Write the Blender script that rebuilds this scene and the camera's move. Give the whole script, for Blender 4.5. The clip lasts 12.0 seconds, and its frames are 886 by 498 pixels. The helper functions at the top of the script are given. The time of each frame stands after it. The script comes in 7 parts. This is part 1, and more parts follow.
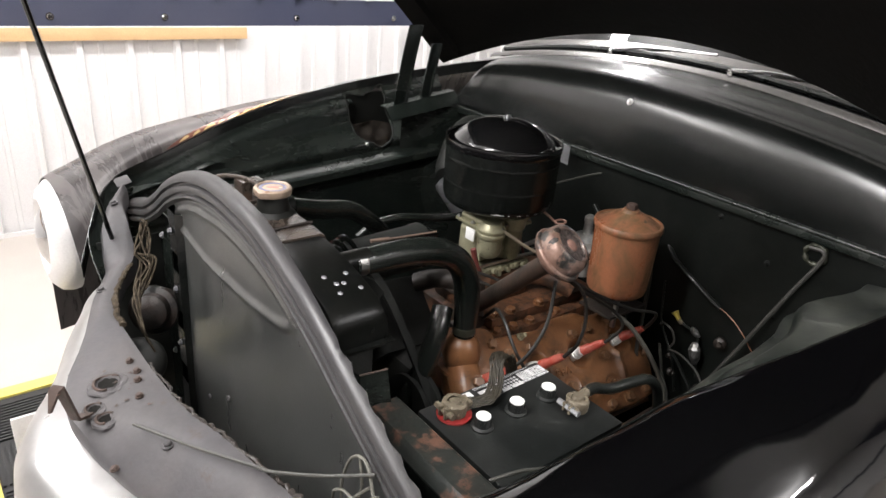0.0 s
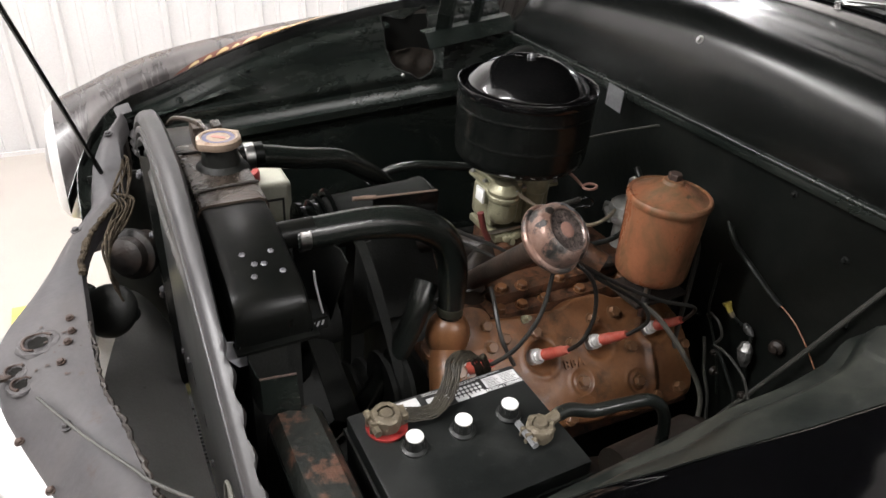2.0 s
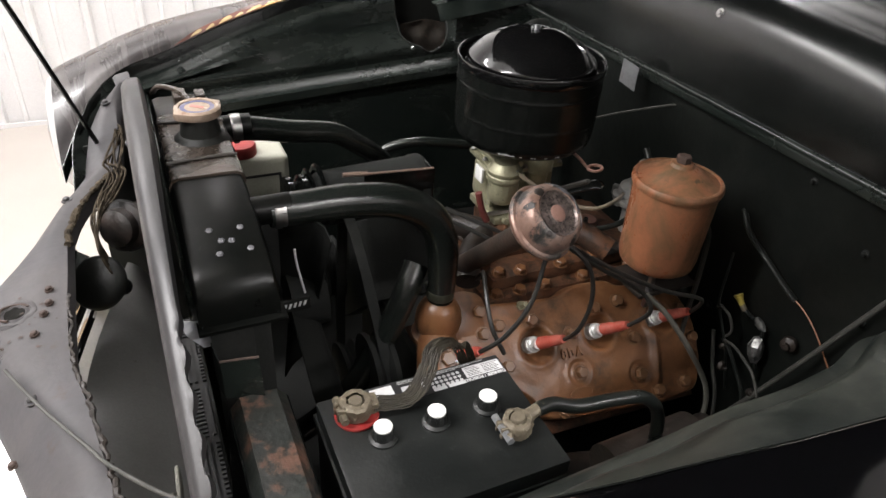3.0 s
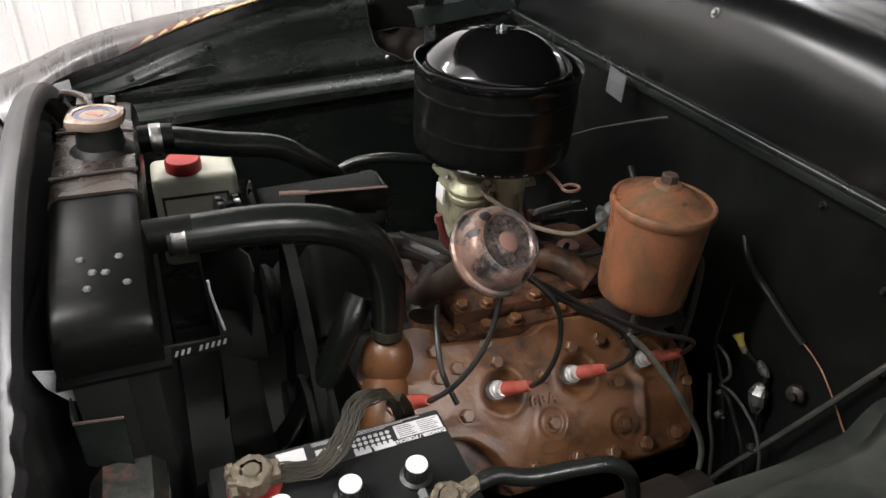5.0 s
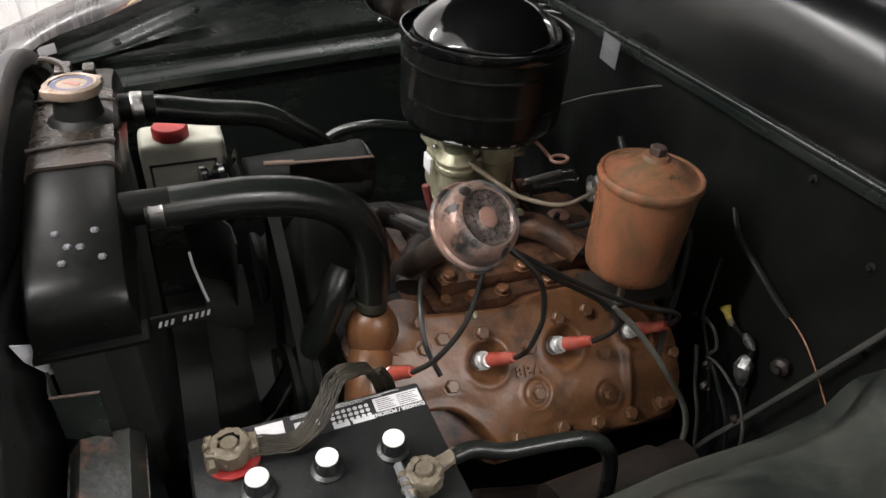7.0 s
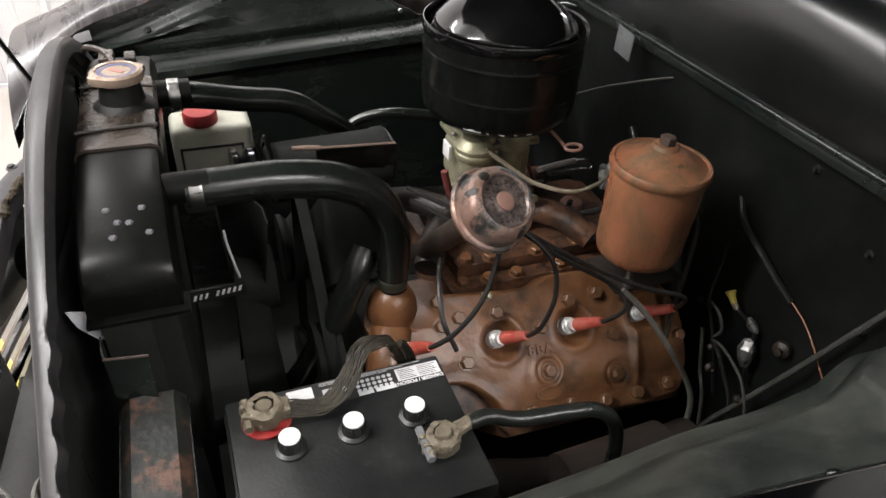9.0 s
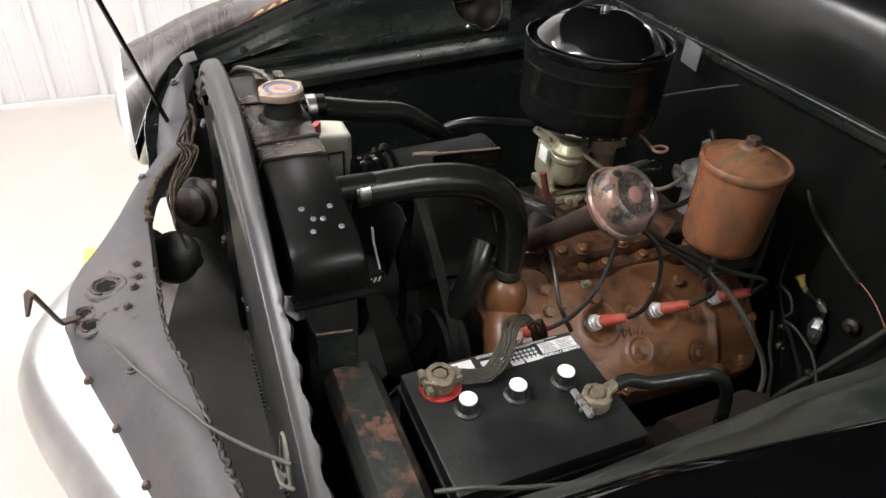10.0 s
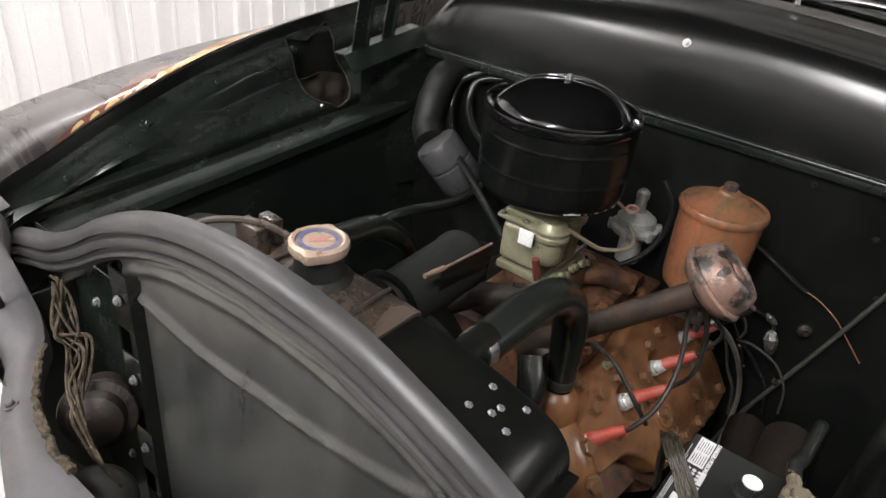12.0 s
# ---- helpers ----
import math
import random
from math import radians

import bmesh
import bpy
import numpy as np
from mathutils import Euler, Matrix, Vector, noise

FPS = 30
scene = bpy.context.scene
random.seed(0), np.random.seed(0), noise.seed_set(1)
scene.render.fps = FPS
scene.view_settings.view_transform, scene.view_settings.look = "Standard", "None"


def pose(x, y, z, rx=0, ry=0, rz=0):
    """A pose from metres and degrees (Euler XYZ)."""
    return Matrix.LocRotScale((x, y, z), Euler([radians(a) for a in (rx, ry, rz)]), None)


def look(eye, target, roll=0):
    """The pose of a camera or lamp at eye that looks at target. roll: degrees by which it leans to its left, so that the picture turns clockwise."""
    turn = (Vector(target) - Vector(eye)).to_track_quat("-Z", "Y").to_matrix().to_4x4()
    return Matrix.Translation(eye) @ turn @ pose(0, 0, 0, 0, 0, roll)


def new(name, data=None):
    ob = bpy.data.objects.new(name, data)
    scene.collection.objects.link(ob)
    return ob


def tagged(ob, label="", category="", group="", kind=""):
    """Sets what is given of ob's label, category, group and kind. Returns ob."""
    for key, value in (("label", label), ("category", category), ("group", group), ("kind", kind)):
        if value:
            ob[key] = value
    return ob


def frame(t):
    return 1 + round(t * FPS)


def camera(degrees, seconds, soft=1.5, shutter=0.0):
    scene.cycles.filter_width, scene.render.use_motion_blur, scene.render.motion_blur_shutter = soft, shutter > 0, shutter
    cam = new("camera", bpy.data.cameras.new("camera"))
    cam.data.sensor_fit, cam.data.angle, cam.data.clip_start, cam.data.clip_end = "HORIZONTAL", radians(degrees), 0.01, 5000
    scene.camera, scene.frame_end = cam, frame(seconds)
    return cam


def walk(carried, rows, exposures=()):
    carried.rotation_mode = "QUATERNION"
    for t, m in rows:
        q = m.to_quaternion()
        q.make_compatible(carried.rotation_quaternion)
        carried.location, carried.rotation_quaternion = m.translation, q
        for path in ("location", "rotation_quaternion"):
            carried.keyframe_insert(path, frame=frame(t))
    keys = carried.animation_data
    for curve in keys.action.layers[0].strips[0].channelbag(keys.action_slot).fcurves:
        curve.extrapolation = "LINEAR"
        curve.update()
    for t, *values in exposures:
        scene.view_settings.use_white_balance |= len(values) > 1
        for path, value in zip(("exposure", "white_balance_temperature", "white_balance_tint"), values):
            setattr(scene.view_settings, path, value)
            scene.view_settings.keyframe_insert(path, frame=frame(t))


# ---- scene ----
cam = camera(66.5, 12.0)
PATH = [
    (0, (-0.4476, -0.9549, 1.3869), (0.7253, 0.4414, 0.5655), 5.15),
    (0.5, (-0.4256, -0.9688, 1.3917), (0.6502, 0.4821, 0.5329), 4.98),
    (1, (-0.3371, -0.9445, 1.4004), (0.6367, 0.5506, 0.4969), 4.85),
    (1.5, (-0.2344, -0.9117, 1.3997), (0.6535, 0.5843, 0.4131), 4.66),
    (2, (-0.1518, -0.9025, 1.3962), (0.6847, 0.5707, 0.3331), 4.42),
    (2.5, (-0.1030, -0.8928, 1.3895), (0.6853, 0.5735, 0.2810), 4.52),
    (2.7, (-0.0907, -0.8977, 1.3858), (0.6753, 0.5715, 0.2657), 4.54),
    (4.3, (0.0059, -0.8435, 1.3253), (0.6994, 0.6821, 0.2337), 3.78),
    (4.5, (0.0252, -0.8438, 1.3220), (0.7210, 0.6866, 0.2387), 3.82),
    (5, (0.0649, -0.8181, 1.3191), (0.7677, 0.7127, 0.2408), 3.87),
    (5.5, (0.0801, -0.8124, 1.3169), (0.7795, 0.7117, 0.2270), 3.88),
    (6, (0.0893, -0.8098, 1.3166), (0.7811, 0.6968, 0.1979), 4.00),
    (6.5, (0.0932, -0.8136, 1.3235), (0.7746, 0.6742, 0.1737), 4.10),
    (7, (0.0929, -0.8160, 1.3293), (0.7649, 0.6574, 0.1557), 4.14),
    (9, (0.0670, -0.8529, 1.3509), (0.7015, 0.6128, 0.1472), 4.30),
    (9.5, (-0.0280, -0.8918, 1.3780), (0.6028, 0.5835, 0.1840), 4.07),
    (10, (-0.1479, -0.8826, 1.3904), (0.5145, 0.5888, 0.2089), 3.63),
    (10.5, (-0.2052, -0.8212, 1.3897), (0.5787, 0.6218, 0.2482), 3.92),
    (11, (-0.2529, -0.7083, 1.3791), (0.7160, 0.6552, 0.2828), 4.74),
    (11.5, (-0.3823, -0.5708, 1.3752), (0.8598, 0.5953, 0.3277), 6.05),
    (12, (-0.4039, -0.4207, 1.3515), (1.0055, 0.5701, 0.3357), 6.53),
]
walk(cam, [(t, look(eye, target, roll)) for t, eye, target, roll in PATH],
     [(0, 0.14), (0.5, 0.04), (1.0, -0.05), (1.5, -0.03), (2.5, 0.06), (4.5, 0.05), (5.5, 0.0), (7.0, 0.02), (9.0, 0.08), (9.5, 0.10), (10.5, 0.02), (11.5, 0.10), (12, 0.03)])

# ---------------------------------------------------------------- light
world = bpy.data.worlds.new("world")
scene.world = world
world.use_nodes = True
bgn = world.node_tree.nodes["Background"]
bgn.inputs[0].default_value = (0.9, 0.95, 1.0, 1)
bgn.inputs[1].default_value = 0.05


def area_lamp(name, x, y, z, sx, sy, watts, tint=(1.0, 0.972, 0.975)):
    data = bpy.data.lights.new(name, "AREA")
    data.shape, data.size, data.size_y, data.energy, data.color = "RECTANGLE", sx, sy, watts, tint
    ob = new(name, data)
    ob.location = (x, y, z)
    return ob


# open tube fixtures hung under the ceiling: they shine down and up alike
LAMPS = ((-1.7, 1.45, 64), (1.3, 1.45, 72), (-1.75, -0.30, 84), (1.6, -2.2, 84))
for lx, ly, watts in LAMPS:
    area_lamp("tube_light", lx, ly, 2.49, 2.2, 0.16, watts)
    area_lamp("tube_uplight", lx, ly, 2.54, 2.2, 0.16, watts * 0.9).rotation_euler = (math.pi, 0, 0)

# ---------------------------------------------------------------- materials


def material(name, base, rough=0.5, metal=0.0, other=None, scale=9.0, amount=0.5, bump=0.0, bump_scale=220.0,
             coat=0.0, rough_var=0.12, third=None, third_at=0.62, spec=0.5, third_scale=None,
             dust=None, dust_amount=0.35, dust_scale=3.0, stretch=(1.0, 1.0, 1.0), soft=0.03, fleck_amount=0.10):
    """A procedural surface: base colour broken up by patches of 'other', specks of 'third', a fine relief and uneven gloss."""
    m = bpy.data.materials.new(name)
    m.use_nodes = True
    nt = m.node_tree
    bsdf = nt.nodes["Principled BSDF"]
    link = nt.links.new
    tc = nt.nodes.new("ShaderNodeTexCoord")
    big = nt.nodes.new("ShaderNodeTexNoise")
    big.inputs["Scale"].default_value, big.inputs["Detail"].default_value, big.inputs["Roughness"].default_value = scale, 6, 0.62
    link(tc.outputs["Object"], big.inputs["Vector"])
    fine = nt.nodes.new("ShaderNodeTexNoise")
    fine.inputs["Scale"].default_value, fine.inputs["Detail"].default_value = bump_scale, 3
    link(tc.outputs["Object"], fine.inputs["Vector"])
    ramp = nt.nodes.new("ShaderNodeValToRGB")
    ramp.color_ramp.elements[0].position, ramp.color_ramp.elements[1].position = 0.38, 0.66
    ramp.color_ramp.elements[0].color = (*base, 1)
    b = other or tuple(c * 0.7 for c in base)
    ramp.color_ramp.elements[1].color = (*[p + (q - p) * amount for p, q in zip(base, b)], 1)
    link(big.outputs["Fac"], ramp.inputs["Fac"])
    colour = ramp.outputs["Color"]
    grain = nt.nodes.new("ShaderNodeMixRGB")
    grain.blend_type, grain.inputs[0].default_value = "MULTIPLY", 0.25
    link(colour, grain.inputs[1])
    link(fine.outputs["Fac"], grain.inputs[2])
    colour = grain.outputs["Color"]
    if third:
        spots = nt.nodes.new("ShaderNodeTexNoise")
        spots.inputs["Scale"].default_value, spots.inputs["Detail"].default_value, spots.inputs["Roughness"].default_value = third_scale or scale * 3.1, 8, 0.7
        link(tc.outputs["Object"], spots.inputs["Vector"])
        cut = nt.nodes.new("ShaderNodeValToRGB")
        cut.color_ramp.elements[0].position, cut.color_ramp.elements[1].position = third_at - soft, third_at + soft
        link(spots.outputs["Fac"], cut.inputs["Fac"])
        mix = nt.nodes.new("ShaderNodeMixRGB")
        mix.inputs[2].default_value = (*third, 1)
        link(cut.outputs["Color"], mix.inputs[0])
        link(colour, mix.inputs[1])
        colour = mix.outputs["Color"]
    dusty = None
    if dust:
        # a thin uneven film: broad clouds broken by fine flecks
        at = nt.nodes.new("ShaderNodeMapping")
        at.inputs["Scale"].default_value = stretch
        link(tc.outputs["Object"], at.inputs["Vector"])
        cloud = nt.nodes.new("ShaderNodeTexNoise")
        cloud.inputs["Scale"].default_value, cloud.inputs["Detail"].default_value, cloud.inputs["Roughness"].default_value = dust_scale, 9, 0.68
        cloud.inputs["Distortion"].default_value = 0.6
        link(at.outputs[0], cloud.inputs["Vector"])
        film = nt.nodes.new("ShaderNodeMapRange")
        film.inputs[1].default_value, film.inputs[2].default_value = 0.42, 0.72
        film.inputs[3].default_value, film.inputs[4].default_value = 0.0, dust_amount
        link(cloud.outputs["Fac"], film.inputs[0])
        fleck = nt.nodes.new("ShaderNodeTexNoise")
        fleck.inputs["Scale"].default_value, fleck.inputs["Detail"].default_value = 130.0, 4
        link(tc.outputs["Object"], fleck.inputs["Vector"])
        dots = nt.nodes.new("ShaderNodeMapRange")
        dots.inputs[1].default_value, dots.inputs[2].default_value = 0.66, 0.74
        dots.inputs[3].default_value, dots.inputs[4].default_value = 0.0, fleck_amount
        link(fleck.outputs["Fac"], dots.inputs[0])
        total = nt.nodes.new("ShaderNodeMath")
        link(film.outputs[0], total.inputs[0])
        link(dots.outputs[0], total.inputs[1])
        dusty = total.outputs[0]
        over = nt.nodes.new("ShaderNodeMixRGB")
        over.inputs[2].default_value = (*dust, 1)
        link(dusty, over.inputs[0])
        link(colour, over.inputs[1])
        colour = over.outputs["Color"]
    link(colour, bsdf.inputs["Base Color"])
    span = nt.nodes.new("ShaderNodeMapRange")
    span.inputs[3].default_value, span.inputs[4].default_value = max(0.02, rough - rough_var), min(1.0, rough + rough_var)
    link(big.outputs["Fac"], span.inputs[0])
    gloss = span.outputs[0]
    if dusty:
        more = nt.nodes.new("ShaderNodeMath")
        more.operation, more.inputs[1].default_value = "MULTIPLY_ADD", 0.45
        link(dusty, more.inputs[0])
        link(gloss, more.inputs[2])
        gloss = more.outputs[0]
    link(gloss, bsdf.inputs["Roughness"])
    bsdf.inputs["Metallic"].default_value = metal
    bsdf.inputs["Specular IOR Level"].default_value = spec
    bsdf.inputs["Coat Weight"].default_value = coat
    bsdf.inputs["Coat Roughness"].default_value = 0.06
    if bump:
        bn = nt.nodes.new("ShaderNodeBump")
        bn.inputs["Strength"].default_value, bn.inputs["Distance"].default_value = bump, 0.002
        add = nt.nodes.new("ShaderNodeMath")
        link(fine.outputs["Fac"], add.inputs[0])
        link(big.outputs["Fac"], add.inputs[1])
        link(add.outputs[0], bn.inputs["Height"])
        link(bn.outputs["Normal"], bsdf.inputs["Normal"])
    return m


BLACK_GLOSS = material("black_enamel", (0.004, 0.004, 0.0045), 0.11, rough_var=0.03, other=(0.007, 0.007, 0.0065), scale=4, coat=0.3, dust=(0.08, 0.075, 0.065), dust_amount=0.03, dust_scale=12)
BLACK_SATIN = material("black_satin_paint", (0.0045, 0.0054, 0.0049), 0.19, rough_var=0.08, other=(0.0083, 0.0093, 0.0084), scale=7, spec=0.5, bump=0.3, bump_scale=80, dust=(0.07, 0.066, 0.058), dust_amount=0.05, dust_scale=9)
BLACK_MATT = material("black_matt_paint", (0.0088, 0.0099, 0.0090), 0.5, other=(0.0160, 0.0168, 0.0144), scale=7, spec=0.3, bump=0.2, dust=(0.06, 0.052, 0.042), dust_amount=0.07, dust_scale=4)
APRON = material("dusty_black_apron", (0.0083, 0.0117, 0.0102), 0.24, other=(0.0150, 0.0195, 0.0165), scale=4, bump=0.12, bump_scale=40, rough_var=0.07, dust=(0.13, 0.135, 0.115), dust_amount=0.10, fleck_amount=0.04, dust_scale=6, stretch=(0.6, 1, 1.5))
APRON_DUSTY = material("dust_covered_apron", (0.0144, 0.0174, 0.0156), 0.32, other=(0.0264, 0.0312, 0.0264), scale=4, bump=0.35, bump_scale=35, dust=(0.20, 0.205, 0.17), dust_amount=0.36, dust_scale=7, stretch=(0.6, 1, 1))
COWL = material("dusty_black_cowl", (0.0040, 0.0050, 0.0046), 0.25, spec=0.75, other=(0.008, 0.0098, 0.0085), scale=3, bump=0.05, bump_scale=40, rough_var=0.05, dust=(0.16, 0.152, 0.138), dust_amount=0.04, fleck_amount=0.015, dust_scale=2.6, stretch=(1.5, 0.5, 1))
FENDER = material("black_fender_paint", (0.0014, 0.0014, 0.0017), 0.08, rough_var=0.03, other=(0.0026, 0.0026, 0.0027), scale=5, coat=0.3)
# Grey base and stretched bands put the white wall's reflection into black paint.
FENDER_GLARE = material("black_paint_with_wall_glare", (0.030, 0.027, 0.027), 0.24, rough_var=0.06, other=(0.065, 0.057, 0.056), scale=7, coat=0.15, dust=(0.19, 0.165, 0.155), dust_amount=0.38, dust_scale=9, stretch=(2.4, 0.4, 0.4))
PRIMER = material("grey_primer", (0.0752, 0.0719, 0.0752), 0.5, spec=0.3, other=(0.0457, 0.0444, 0.0457), scale=7, bump=0.2, bump_scale=120, third=(0.052, 0.035, 0.028), third_at=0.66, third_scale=16, soft=0.06, dust=(0.15, 0.132, 0.12), dust_amount=0.26, dust_scale=6)
PRIMER_RIM = material("glossy_grey_primer", (0.040, 0.039, 0.0405), 0.36, spec=0.42, other=(0.026, 0.0255, 0.026), scale=7, bump=0.1, bump_scale=120, dust=(0.12, 0.11, 0.10), dust_amount=0.2, dust_scale=7)
PRIMER_DARK = material("dark_grey_primer", (0.0365, 0.0378, 0.0365), 0.28, rough_var=0.04, spec=1.0, other=(0.0221, 0.0247, 0.0229), scale=5, bump=0.12, dust=(0.16, 0.162, 0.152), dust_amount=0.16, fleck_amount=0.04, dust_scale=5, stretch=(1, 2.4, 0.5))
CRUMPLED = material("dirty_brown_plate", (0.0413, 0.0330, 0.0248), 0.7, other=(0.0165, 0.0132, 0.0105), scale=22, bump=0.4, third=(0.11, 0.06, 0.045), third_at=0.62)
SHIELD = material("pale_grey_shield", (0.33, 0.325, 0.315), 0.36, spec=0.5, other=(0.22, 0.215, 0.205), scale=6, bump=0.12, third=(0.10, 0.09, 0.08), third_at=0.70)
COPPER = material("copper_engine_paint", (0.205, 0.090, 0.037), 0.33, other=(0.135, 0.058, 0.026), scale=9, amount=1.0, bump=0.16, bump_scale=260, third=(0.030, 0.018, 0.011), third_at=0.59, third_scale=14, soft=0.10, dust=(0.27, 0.15, 0.075), dust_amount=0.18, dust_scale=38)
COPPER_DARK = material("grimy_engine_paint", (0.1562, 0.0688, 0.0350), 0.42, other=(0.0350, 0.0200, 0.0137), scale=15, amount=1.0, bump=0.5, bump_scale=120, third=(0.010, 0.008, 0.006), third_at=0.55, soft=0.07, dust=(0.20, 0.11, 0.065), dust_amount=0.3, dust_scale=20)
CANISTER = material("orange_brown_enamel", (0.335, 0.132, 0.066), 0.28, other=(0.235, 0.094, 0.048), scale=11, bump=0.2, bump_scale=140, third=(0.028, 0.019, 0.012), third_at=0.665, third_scale=34, dust=(0.075, 0.062, 0.028), dust_amount=1.1, dust_scale=17, stretch=(1, 1, 0.55))
BOLTS = material("worn_copper_bolts", (0.17, 0.086, 0.042), 0.36, other=(0.085, 0.046, 0.025), scale=40, bump=0.2)
BOWL = material("dull_black_enamel", (0.0036, 0.0044, 0.0041), 0.24, rough_var=0.05, other=(0.0085, 0.0098, 0.0088), scale=6, spec=0.3, bump=0.08, bump_scale=60, dust=(0.09, 0.09, 0.075), dust_amount=0.06, fleck_amount=0.03, dust_scale=14)
FUEL_LINE = material("pale_tan_line", (0.50, 0.43, 0.32), 0.42, metal=0.3, other=(0.20, 0.165, 0.115), scale=40)
LAMP_WIRE = material("pale_grey_insulation", (0.17, 0.165, 0.14), 0.5, other=(0.09, 0.085, 0.07), scale=40)
GRIME = material("greasy_dark_iron", (0.0176, 0.0144, 0.0120), 0.5, other=(0.0384, 0.0256, 0.0184), scale=16, bump=0.5, bump_scale=110)
HOSE = material("ribbed_black_rubber", (0.0100, 0.0128, 0.0112), 0.21, rough_var=0.05, other=(0.014, 0.016, 0.0145), scale=12, spec=0.6, bump=0.10, bump_scale=900, dust=(0.11, 0.085, 0.065), dust_amount=0.05, dust_scale=14)
RUBBER = material("black_rubber", (0.0087, 0.0117, 0.0102), 0.28, rough_var=0.08, other=(0.0135, 0.0142, 0.0135), scale=12, bump=0.2, bump_scale=300, dust=(0.11, 0.085, 0.065), dust_amount=0.05, dust_scale=14)
CABLE = material("grey_dusty_wire", (0.045, 0.045, 0.04), 0.5, other=(0.09, 0.085, 0.075), scale=30)
STEEL = material("dull_steel", (0.45, 0.45, 0.44), 0.34, metal=1.0, other=(0.3, 0.28, 0.26), scale=25)
CHROME = material("chrome", (0.74, 0.74, 0.75), 0.08, metal=1.0, rough_var=0.04, other=(0.55, 0.54, 0.52), scale=14)
DULL_TRIM = material("dull_bright_trim", (0.20, 0.195, 0.19), 0.22, metal=0.9, other=(0.12, 0.115, 0.11), scale=14)
SILVER_NOSE = material("worn_bright_metal", (0.50, 0.50, 0.495), 0.30, metal=0.85, other=(0.34, 0.325, 0.31), scale=6, bump=0.25, bump_scale=30, third=(0.20, 0.14, 0.10), third_at=0.74, soft=0.05)
RUST = material("rusty_steel", (0.062, 0.038, 0.029), 0.7, other=(0.026, 0.020, 0.017), scale=26, bump=0.6, bump_scale=150, third=(0.14, 0.075, 0.052), third_at=0.64)
HORN = material("rusty_horn_paint", (0.0055, 0.005, 0.0045), 0.5, other=(0.026, 0.015, 0.010), scale=26, amount=0.9, bump=0.5)
RUSTY_TRAY = material("rusted_black_steel", (0.0136, 0.0170, 0.0153), 0.36, other=(0.0255, 0.0272, 0.0238), scale=13, bump=0.4, bump_scale=120, third=(0.095, 0.050, 0.034), third_at=0.57, third_scale=30, soft=0.05, dust=(0.12, 0.08, 0.06), dust_amount=0.05, dust_scale=20)
TAN_TANK = material("dusty_brown_tank", (0.016, 0.0135, 0.011), 0.24, other=(0.050, 0.036, 0.027), scale=11, amount=1.0, bump=0.35, third=(0.14, 0.082, 0.048), third_at=0.62, third_scale=12, soft=0.07, dust=(0.25, 0.20, 0.165), dust_amount=0.30, dust_scale=10)
CAP_METAL = material("rust_stained_cap", (0.46, 0.36, 0.28), 0.25, metal=0.25, other=(0.30, 0.19, 0.12), scale=34, third=(0.20, 0.10, 0.055), third_at=0.64, third_scale=60, soft=0.06)
FILLER = material("scratched_copper_cap", (0.28, 0.17, 0.13), 0.36, metal=0.35, other=(0.13, 0.075, 0.055), scale=26, amount=0.9, third=(0.024, 0.024, 0.022), third_at=0.53, third_scale=24, bump=0.3, dust=(0.55, 0.47, 0.43), dust_amount=0.25, dust_scale=26)
CAP_WORN = material("worn_blackened_metal", (0.1035, 0.0874, 0.0782), 0.36, metal=0.5, other=(0.3220, 0.2530, 0.2300), scale=60, amount=1.0, bump=0.3, third=(0.02, 0.016, 0.013), third_at=0.56, soft=0.08)
ZINC = material("olive_zinc_casting", (0.36, 0.345, 0.23), 0.36, metal=0.35, other=(0.13, 0.12, 0.07), scale=26, bump=0.3, third=(0.05, 0.04, 0.03), third_at=0.66)
ALU = material("dull_aluminium", (0.40, 0.41, 0.42), 0.4, metal=0.7, other=(0.2, 0.2, 0.2), scale=24, bump=0.2)
LEAD = material("corroded_lead", (0.18, 0.15, 0.105), 0.55, metal=0.3, other=(0.085, 0.072, 0.05), scale=40, bump=0.6, third=(0.27, 0.24, 0.17), third_at=0.62)
BATTERY = material("black_plastic_case", (0.0075, 0.0090, 0.0085), 0.36, other=(0.0120, 0.0135, 0.0130), scale=14, bump=0.1, bump_scale=260, dust=(0.12, 0.12, 0.11), dust_amount=0.11, dust_scale=9)
WHITE = material("white_plastic", (0.82, 0.82, 0.80), 0.4, other=(0.75, 0.75, 0.72), scale=30)
LABEL = material("white_print", (0.66, 0.66, 0.66), 0.5, other=(0.55, 0.55, 0.55), scale=40)
LABEL_BLACK = material("black_print", (0.02, 0.02, 0.02), 0.5)
RED = material("red_plastic", (0.36, 0.022, 0.022), 0.42, other=(0.22, 0.02, 0.02), scale=20, dust=(0.3, 0.16, 0.13), dust_amount=0.2, dust_scale=20)
BOOT = material("red_rubber", (0.47, 0.060, 0.038), 0.42, other=(0.34, 0.06, 0.04), scale=35, third=(0.10, 0.04, 0.03), third_at=0.66, soft=0.05, dust=(0.50, 0.26, 0.20), dust_amount=0.4, dust_scale=40)
JUG = material("yellowed_white_plastic", (0.44, 0.44, 0.36), 0.5, other=(0.34, 0.33, 0.26), scale=10)
# Pale patches in the blue put some of the cap's glare into the print.
BLUE = material("blue_print", (0.10, 0.105, 0.20), 0.16, other=(0.30, 0.25, 0.24), scale=45, amount=0.6)
YELLOW = material("yellow_plastic", (0.46, 0.36, 0.07), 0.5, other=(0.3, 0.24, 0.06), scale=60)
